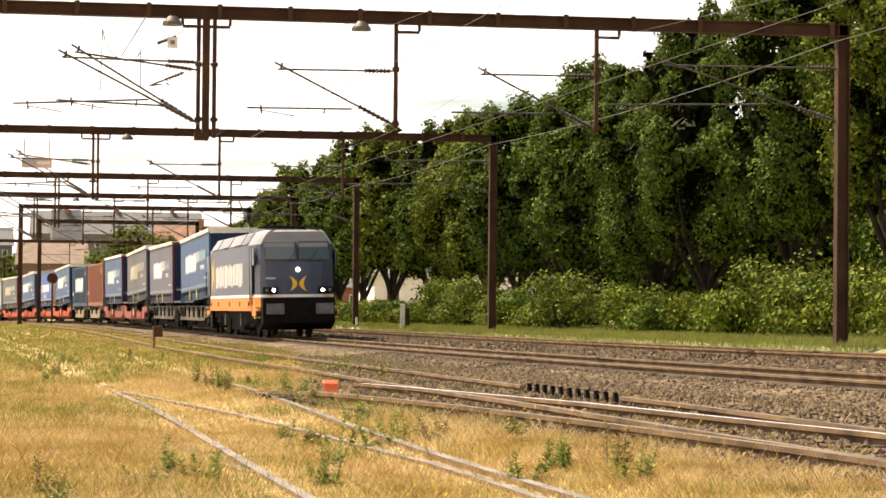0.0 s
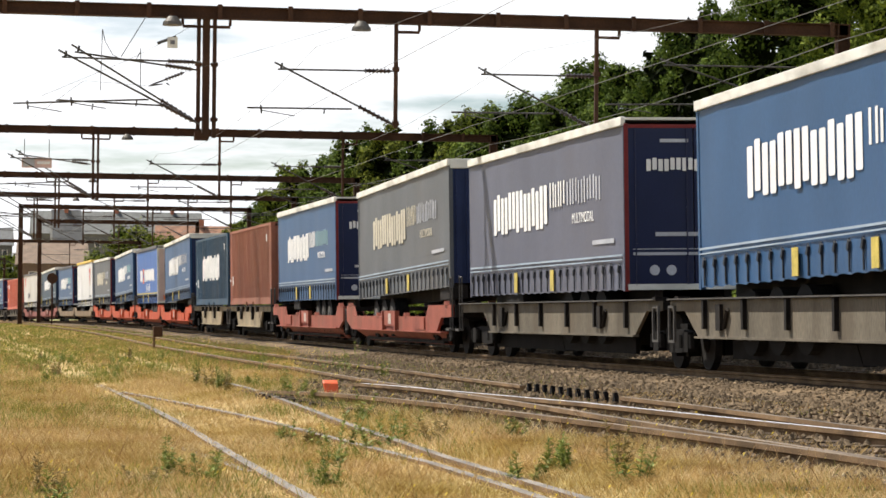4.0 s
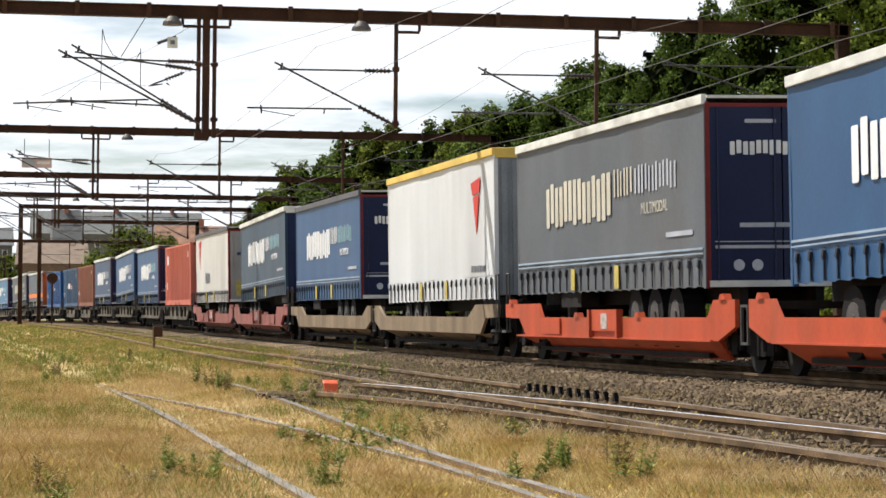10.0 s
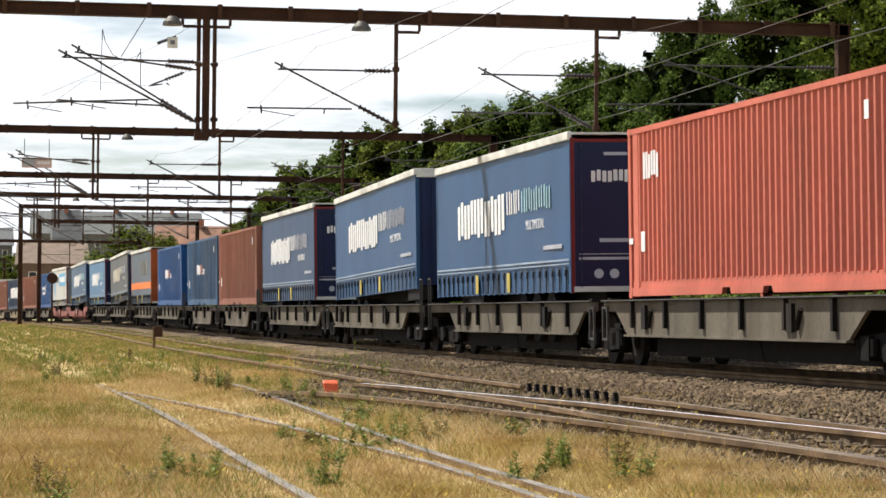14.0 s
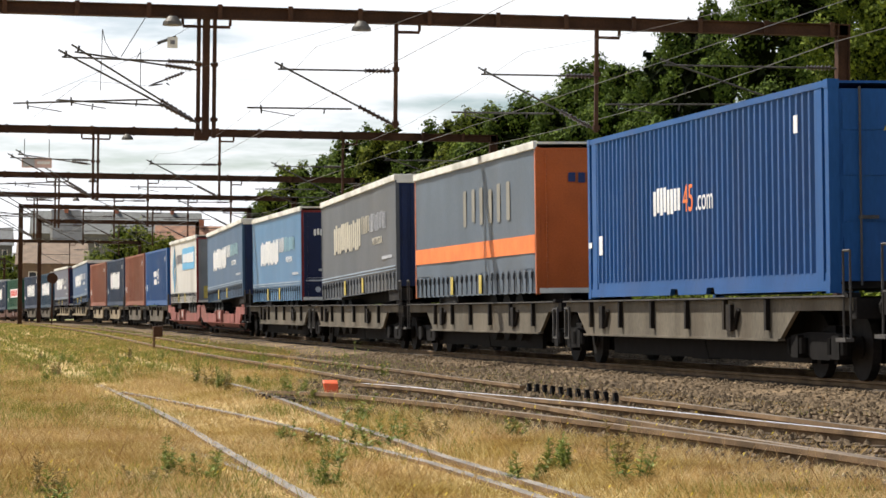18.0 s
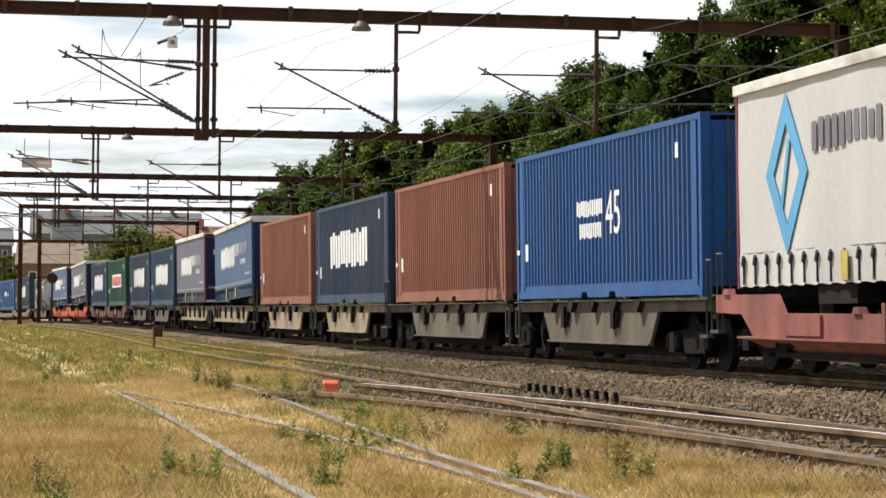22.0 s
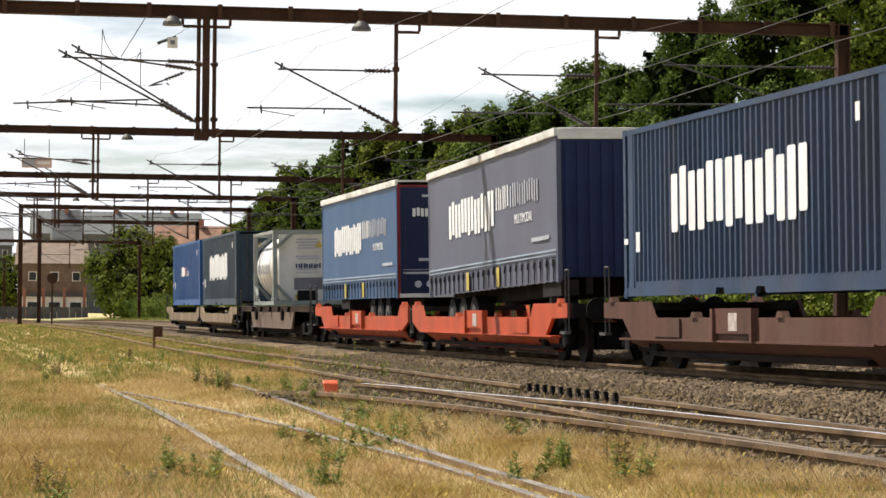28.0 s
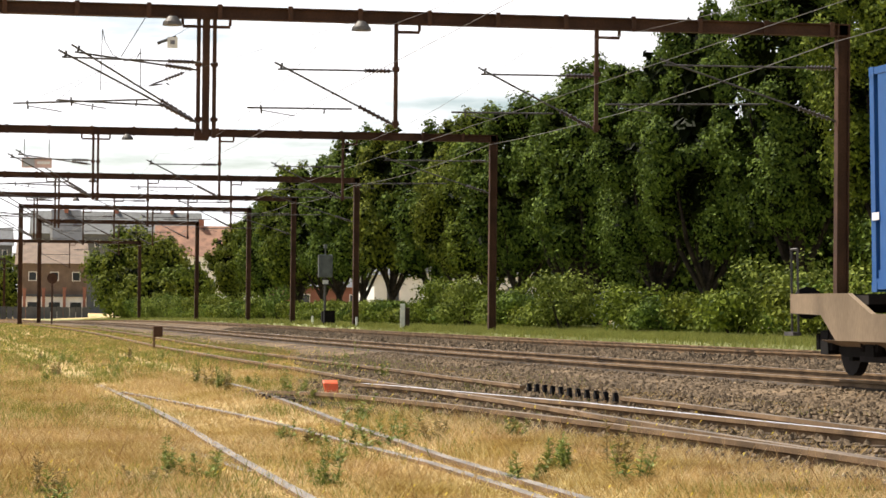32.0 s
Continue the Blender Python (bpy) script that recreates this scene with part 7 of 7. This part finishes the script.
# ---- trackside things ----
M["signal_back"] = mat("weathered_grey_sheet", (0.10, 0.11, 0.11), 0.6, 0.3, 0.15, 3, 40)
M["marker"] = mat("orange_marker_plastic", (0.80, 0.12, 0.03), 0.5, 0, 0.1, 6, 40)
M["stone_white"] = mat("weathered_white_paint", (0.62, 0.62, 0.58), 0.7, 0, 0.12, 3, 40)
M["lamp_grey"] = mat("grey_lamp_shade", (0.10, 0.092, 0.08), 0.6, 0.2, 0.15, 4, 40)
M["sign_pink"] = mat("faded_pink_sign", (0.55, 0.40, 0.38), 0.6, 0, 0.1, 3, 40)


def at_ground(name, x, y, label, category, group=""):
    t = thing(name, label, category, group)
    t.location = (x, y, ground_z(x, y))
    return t


s_ = at_ground("signal", -149, 21.3, "railway signal with dark backboard on a slim mast", "railway signal")
bm = bm_new()
add_rod(bm, (0, 0, 0), (0, 0, 3.0), 0.07, 8)
part("mast", bm, M["galv"], s_)
bm = bm_new()
add_box(bm, -0.12, 0.12, -0.38, 0.38, 2.55, 3.75)
part("signal_head", bm, M["signal_back"], s_, bevel=0.04)
bm = bm_new()
add_rod(bm, (0, 0, 3.7), (0, 0, 4.2), 0.04, 6)
add_box(bm, -0.1, 0.1, -0.08, 0.08, 4.1, 4.3)
part("antenna", bm, M["signal_back"], s_)
box_part("base", (-0.2, 0.2, -0.17, 0.17, 0, 0.75), M["steel_dark"], s_, bevel=0.02)
box_part("plate", (0.1, 0.13, -0.15, 0.15, 2.2, 2.4), M["stone_white"], s_)
s_ = at_ground("relay_cabinet", -146.0, 21.1, "small dark trackside relay cabinet", "cabinet")
box_part("box", (-0.25, 0.25, -0.28, 0.28, 0.15, 0.75), M["steel_dark"], s_, bevel=0.03)
for q in (-0.15, 0.15):
    box_part("foot", (-0.05, 0.05, q - 0.04, q + 0.04, -0.1, 0.16), M["steel_dark"], s_)
box_part("lid", (-0.28, 0.28, -0.31, 0.31, 0.75, 0.80), M["steel_dark"], s_)
for x_, y_ in ((-153, 21.2), (-136, 21.0)):
    s_ = at_ground("marker_stake", x_, y_, "short weathered stake beside the track", "stake")
    box_part("stake", (-0.05, 0.05, -0.05, 0.05, -0.1, 0.5), M["stone_white"], s_, bevel=0.01)
    box_part("cap", (-0.06, 0.06, -0.06, 0.06, 0.5, 0.53), M["steel_dark"], s_)
s_ = at_ground("track_marker", -120.5, 20.7, "white edged post with dark box beside the far track", "track marker")
box_part("white_plate", (0.0, 0.06, -0.20, 0.0, 0.05, 1.12), M["stone_white"], s_, "white painted plate", bevel=0.01)
box_part("box", (-0.15, 0.0, -0.14, 0.22, 0.15, 0.95), M["sleeper"], s_, bevel=0.02)
box_part("foot", (-0.06, 0.06, -0.06, 0.06, -0.2, 0.16), M["steel_dark"], s_)
s_ = at_ground("dwarf_signal", -74.7, 6.16, "small rusty box on a thin post in the grass", "trackside post")
bm = bm_new()
add_rod(bm, (0, 0, -0.1), (0, 0, 0.6), 0.035, 8)
part("post", bm, M["rail_side"], s_)
box_part("box", (-0.1, 0.1, -0.02, 0.22, 0.34, 0.62), M["portal"], s_, bevel=0.02)
s_ = at_ground("orange_marker", -30.8, 4.50, "small bright orange marker cone in the grass", "marker")
bm = bm_new()
add_prism(bm, [(-0.05, 0.0), (0.05, 0.0), (0.035, 0.15), (-0.02, 0.19)], -0.075, 0.06)
for v in bm.verts:
    v.co.y += 0.22 * v.co.z * (-1 if v.co.y < 0 else -0.2)
part("body", bm, M["marker"], s_, bevel=0.012)
bm = bm_new()
add_prism(bm, [(-0.06, 0.0), (0.06, 0.0), (0.05, 0.03), (-0.05, 0.03)], -0.09, 0.08)
part("foot", bm, M["marker"], s_, bevel=0.008)
s_ = at_ground("disc_signal", -201, 9.4, "round rust-red signal disc on a post", "railway signal")
bm = bm_new()
add_rod(bm, (0, 0, 0), (0, 0, 3.2), 0.07, 6)
part("post", bm, M["portal"], s_)
bm = bm_new()
add_rod(bm, (-0.04, 0, 3.3), (0.04, 0, 3.3), 0.38, 16)
part("disc", bm, M["portal"], s_)

# row of slide chairs at the switch point
for k in range(11):
    x_ = -31.9 + 0.43 * k
    s_ = thing("slide_chair", "dark iron chair under the switch rail", "rail chair", "switch chairs")
    s_.location = (x_, interp(FAR_M, x_) + 0.02, base_z(x_) - 0.03)
    bm = bm_new()
    add_prism(bm, [(-0.06, -0.13), (0.06, -0.13), (0.045, 0.0), (0.015, 0.06), (-0.03, 0.06), (-0.045, 0.0)], -0.022, 0.022)
    part("chair", bm, M["steel_dark"], s_)
    box_part("bolt", (-0.02, 0.02, -0.13, -0.1, -0.08, -0.02), M["rail_side"], s_)
for k in range(12):
    x_ = -23.5 + 0.62 * k
    s_ = thing("rail_clip", "dark bolted rail clip between the switch rails", "rail clip", "rail clips")
    s_.location = (x_, interp(NEAR_M, x_) + 0.16, base_z(x_) - 0.08)
    bm = bm_new()
    add_box(bm, -0.05, 0.05, -0.06, 0.06, -0.09, 0.0)
    part("clip", bm, M["steel_dark"], s_)
    bm = bm_new()
    add_rod(bm, (0, 0, 0), (0, 0, 0.04), 0.02, 6)
    part("bolt", bm, M["steel_dark"], s_)

# lamps under the portal beams
for px, ly in ((-61.9, 9.55), (-61.9, 5.40), (-105.4, 7.6), (-139.4, 8.4), (-164.8, 9.0)):
    s_ = thing("hanging_lamp", "grey bell-shaped lamp hanging under the portal beam", "lamp", "portal lamps")
    s_.location = (px + 0.3, ly, base_z(px) + 7.2 + [q[3] for q in PORTALS if q[0] == px][0])
    bm = bm_new()
    add_box(bm, -0.32, 0.04, -0.05, 0.05, -0.01, 0.05)
    part("bracket", bm, M["portal"], s_)
    bm = bm_new()
    add_rod(bm, (0, 0, -0.05), (0, 0, 0.0), 0.13, 14, 0.09)
    add_rod(bm, (0, 0, -0.12), (0, 0, -0.05), 0.19, 18, 0.14)
    add_rod(bm, (0, 0, -0.20), (0, 0, -0.12), 0.22, 18, 0.20)
    part("shade", bm, M["lamp_grey"], s_)
s_ = thing("hanging_sign", "faded pale sign board hung below the portal", "sign")
s_.location = (-105.2, 4.30, base_z(-105) + 6.13)
box_part("board", (-0.02, 0.02, -0.55, 0.55, 0, 0.38), M["sign_pink"], s_, bevel=0.008)
box_part("panel", (0.022, 0.03, -0.50, -0.08, 0.05, 0.33), M["logo_fade"], s_)
box_part("text_bar", (0.022, 0.03, 0.02, 0.48, 0.14, 0.24), M["logo_white"], s_)
for q in (-0.45, 0.45):
    bm = bm_new()
    add_rod(bm, (0, q, 0.38), (0, q, 1.06), 0.015, 5)
    part("hanger", bm, M["galv"], s_)
s_ = thing("hanging_sign", "small white square plate hung on the wires", "sign")
s_.location = (-61.55, 5.40, base_z(-62) + 6.60)
box_part("board", (-0.02, 0.02, -0.11, 0.11, 0, 0.24), M["stone_white"], s_)
box_part("mark", (0.021, 0.026, -0.05, 0.05, 0.08, 0.17), M["grey_print"], s_)
bm = bm_new()
add_rod(bm, (-0.03, -0.32, 0.10), (-0.03, 0.05, 0.24), 0.035, 6)
add_rod(bm, (-0.03, 0.0, 0.22), (-0.03, 0.08, 0.27), 0.02, 5)
part("hanger", bm, M["galv"], s_)

# ---- houses and cars behind the trees ----
M["brick"] = mat("tan_brick_wall", (0.155, 0.108, 0.075), 0.9, 0, 0.12, 1.0, 20, 0.2)
M["red_brick"] = mat("red_brick_wall", (0.26, 0.11, 0.075), 0.9, 0, 0.15, 1.0, 20, 0.2)
M["render_white"] = mat("white_rendered_wall", (0.72, 0.71, 0.67), 0.8, 0, 0.06, 0.8, 20)
M["roof_tile"] = mat("orange_roof_tiles", (0.24, 0.12, 0.07), 0.85, 0, 0.18, 1.0, 12, 0.4)
M["roof_grey"] = mat("grey_slate_roof", (0.085, 0.092, 0.092), 0.7, 0, 0.12, 1.0, 12, 0.3)
M["roof_dark"] = mat("dark_roof_felt", (0.08, 0.085, 0.09), 0.8, 0, 0.12, 1.0, 12, 0.3)
M["window"] = glass("dark_window_glass", (0.03, 0.035, 0.04))


def house(x, y, w, d, wall_h, roof_h, wall, roof, cols, rows, label, turn=0.0, base=0.0, ridge_y=True, name="house", pane_w=1.0, pane_h=1.3, chimneys=0):
    """A house whose front, w wide along y, faces +x; its ridge runs along y unless told."""
    t = thing(name, label, "house")
    t.matrix_basis = pose(x, y, ground_z(x, y) + base, 0, 0, turn)
    bm = bm_new()
    add_box(bm, -d, 0, -w / 2, w / 2, -0.5, wall_h)
    if not ridge_y and roof_h:
        a = [bm.verts.new(p) for p in ((0, -w / 2, wall_h), (0, w / 2, wall_h), (0, 0, wall_h + roof_h))]
        bm.faces.new(a)
    part("wall", bm, M[wall], t)
    bm = bm_new()
    o = 0.4
    if roof_h:
        if ridge_y:
            add_q = [(o, -w / 2 - o, wall_h - 0.1), (o, w / 2 + o, wall_h - 0.1), (-d / 2, w / 2 + o, wall_h + roof_h), (-d / 2, -w / 2 - o, wall_h + roof_h), (-d - o, -w / 2 - o, wall_h - 0.1), (-d - o, w / 2 + o, wall_h - 0.1)]
            fs = ((0, 1, 2, 3), (3, 2, 5, 4), (0, 3, 4), (1, 5, 2), (0, 4, 5, 1))
        else:
            add_q = [(o, -w / 2 - o, wall_h - 0.1), (o, 0, wall_h + roof_h + 0.05), (o, w / 2 + o, wall_h - 0.1), (-d, -w / 2 - o, wall_h - 0.1), (-d, 0, wall_h + roof_h + 0.05), (-d, w / 2 + o, wall_h - 0.1)]
            fs = ((0, 1, 4, 3), (1, 2, 5, 4))
        v = [bm.verts.new(p) for p in add_q]
        for f in fs:
            bm.faces.new([v[i] for i in f])
    else:
        add_box(bm, -d - 0.2, 0.2, -w / 2 - 0.2, w / 2 + 0.2, wall_h, wall_h + 0.3)
    rf = part("roof", bm, M[roof], t)
    for k in range(chimneys):
        yy = -w / 2 + w * (k + 0.5) / chimneys
        bm = bm_new()
        add_box(bm, -d / 2 - 0.6, -d / 2 + 0.6, yy - 0.4, yy + 0.4, wall_h + roof_h * 0.6, wall_h + roof_h + 1.0)
        part("chimney", bm, M["red_brick"], rf)
    for r in range(rows):
        for c in range(cols):
            yy = -w / 2 + w * (c + 0.5) / cols
            zz = wall_h * (r + 0.5) / rows
            wn = box_part("window", (0.0, 0.05, yy - pane_w / 2 - 0.08, yy + pane_w / 2 + 0.08, zz - pane_h / 2 - 0.08, zz + pane_h / 2 + 0.08), M["render_white"], t)
            box_part("pane", (0.05, 0.06, yy - pane_w / 2, yy + pane_w / 2, zz - pane_h / 2, zz + pane_h / 2), M["window"], wn)
    return t


house(-362, 17.2, 8.2, 14, 6.9, 3.0, "brick", "brick", 3, 2, "tan brick house at the far end of the yard", pane_w=0.9, pane_h=1.0)
house(-361.4, 17.2, 8.0, 0.5, 2.6, 0, "render_white", "roof_dark", 3, 1, "white painted low front with red pillars", name="annex", pane_w=1.4, pane_h=1.2)
for q in (13.4, 15.8, 18.4, 20.9):
    s_ = at_ground("pillar", -360.6, q, "red painted pillar before the white house front", "pillar", "pillars")
    box_part("shaft", (-0.15, 0.15, -0.18, 0.18, 0, 3.6), M["red_brick"], s_)
    box_part("cap", (-0.2, 0.2, -0.25, 0.25, 3.6, 3.75), M["red_brick"], s_)
house(-420, 42, 13, 12, 9.0, 4.6, "render_white", "roof_tile", 6, 3, "white house with an orange tiled roof behind the trees", chimneys=1)
house(-610, 42.5, 36, 14, 17.0, 5.0, "roof_grey", "roof_grey", 12, 4, "long grey apartment building with slate roof far off", name="apartment_building", chimneys=3)
house(-640, 8, 26, 14, 15.0, 4.0, "roof_dark", "roof_dark", 8, 4, "dark apartment building far off beyond the yard", name="apartment_building", chimneys=2)
house(-560, 29, 5, 10, 14.5, 6.0, "roof_dark", "roof_dark", 2, 4, "tall dark brick house far off", name="apartment_building", chimneys=1)
house(-224, 40.5, 9, 9, 3.6, 2.0, "render_white", "roof_dark", 3, 1, "white house seen between the tree trunks")
house(-196, 41.5, 10, 9, 3.4, 2.0, "render_white", "roof_dark", 3, 1, "white house seen between the tree trunks")
house(-250, 38.5, 14, 8, 2.9, 1.8, "red_brick", "roof_dark", 3, 1, "low red brick house behind the hedge")
house(-158, 50.7, 6, 8, 5.0, 2.4, "render_white", "roof_tile", 3, 2, "white two-storey house behind the trees")
s_ = at_ground("fence", -345, 12, "dark board fence at the far end of the yard", "fence")
for k in range(22):
    box_part("board", (-0.03, 0.03, -8 + k * 0.75, -8 + k * 0.75 + 0.70, 0, 1.5), M["roof_dark"], s_)
for k in range(6):
    box_part("post", (-0.12, -0.03, -8 + k * 3.2, -7.85 + k * 3.2, -0.2, 1.6), M["roof_dark"], s_)


def car(x, y, turn, colour, label):
    t = thing("car", label, "car", "parked cars")
    t.matrix_basis = pose(x, y, ground_z(x, y), 0, 0, turn)
    bm = bm_new()
    add_prism(bm, [(-2.1, 0.3), (2.1, 0.3), (2.15, 0.6), (2.0, 0.8), (1.0, 0.92), (-1.9, 0.95), (-2.15, 0.7)], -0.85, 0.85)
    part("body", bm, M[colour], t, bevel=0.05)
    bm = bm_new()
    add_prism(bm, [(1.0, 0.9), (0.35, 1.42), (-1.2, 1.45), (-1.95, 0.92)], -0.74, 0.74)
    part("cabin", bm, M["window"], t, "dark car windows", bevel=0.05)
    bm = bm_new()
    add_prism(bm, [(0.3, 1.42), (-1.2, 1.45), (-1.25, 1.49), (0.2, 1.47)], -0.72, 0.72)
    part("roof", bm, M[colour], t)
    for wx in (-1.3, 1.3):
        for s in (-1, 1):
            bm = bm_new()
            add_rod(bm, (wx, s * 0.68, 0.31), (wx, s * 0.88, 0.31), 0.31, 16)
            wh = part("wheel", bm, M["black"], t)
            bm = bm_new()
            add_rod(bm, (wx, s * 0.86, 0.31), (wx, s * 0.89, 0.31), 0.19, 12)
            part("rim", bm, M["galv"], wh)


M["car_white"] = mat("white_car_paint", (0.70, 0.71, 0.72), 0.25, 0, 0.03, coat=0.6)
M["car_silver"] = mat("silver_car_paint", (0.42, 0.45, 0.48), 0.25, 0.5, 0.03, coat=0.6)
car(-111.5, 28.5, 80, "car_white", "white car parked behind the hedge")
car(-268, 28.5, 60, "car_silver", "silver car parked behind the hedge")
car(-216, 36.0, 85, "car_silver", "silver car parked between the trees")
s_ = at_ground("barrier", -104.0, 26.4, "white wooden barrier in a gap of the hedge", "barrier")
for q in (-0.55, 0.55):
    box_part("post", (-0.05, 0.05, q - 0.05, q + 0.05, -0.1, 0.85), M["stone_white"], s_)
bm = bm_new()
add_rod(bm, (0.06, -0.55, 0.1), (0.06, 0.55, 0.8), 0.04, 4)
part("brace", bm, M["stone_white"], s_)
box_part("rail", (-0.04, 0.04, -0.6, 0.6, 0.72, 0.84), M["stone_white"], s_)

# sleepers of the main line, then of the turnout
sleepers(main_track, -150, -33, 0.65, lambda x: (line(x)[0], base_z(x) - 0.005), 2.6)
sleepers(turnout, -31, -14, 0.65, lambda x: (interp(((-46, 5.2), (-33, 5.3), (-14, 6.1)), x), base_z(x) + 0.07), 3.4)


# ---- movement ----
def motions():
    times = [-2 + 1.0 * k for k in range(37)]
    for ob, mid, lift, *side in MOVING:
        walk(ob, [(t, on_track(mid + gone(t)) @ pose(0, side[0] if side else 0.0, 0, 0, -lift, 0)) for t in times])


motions()
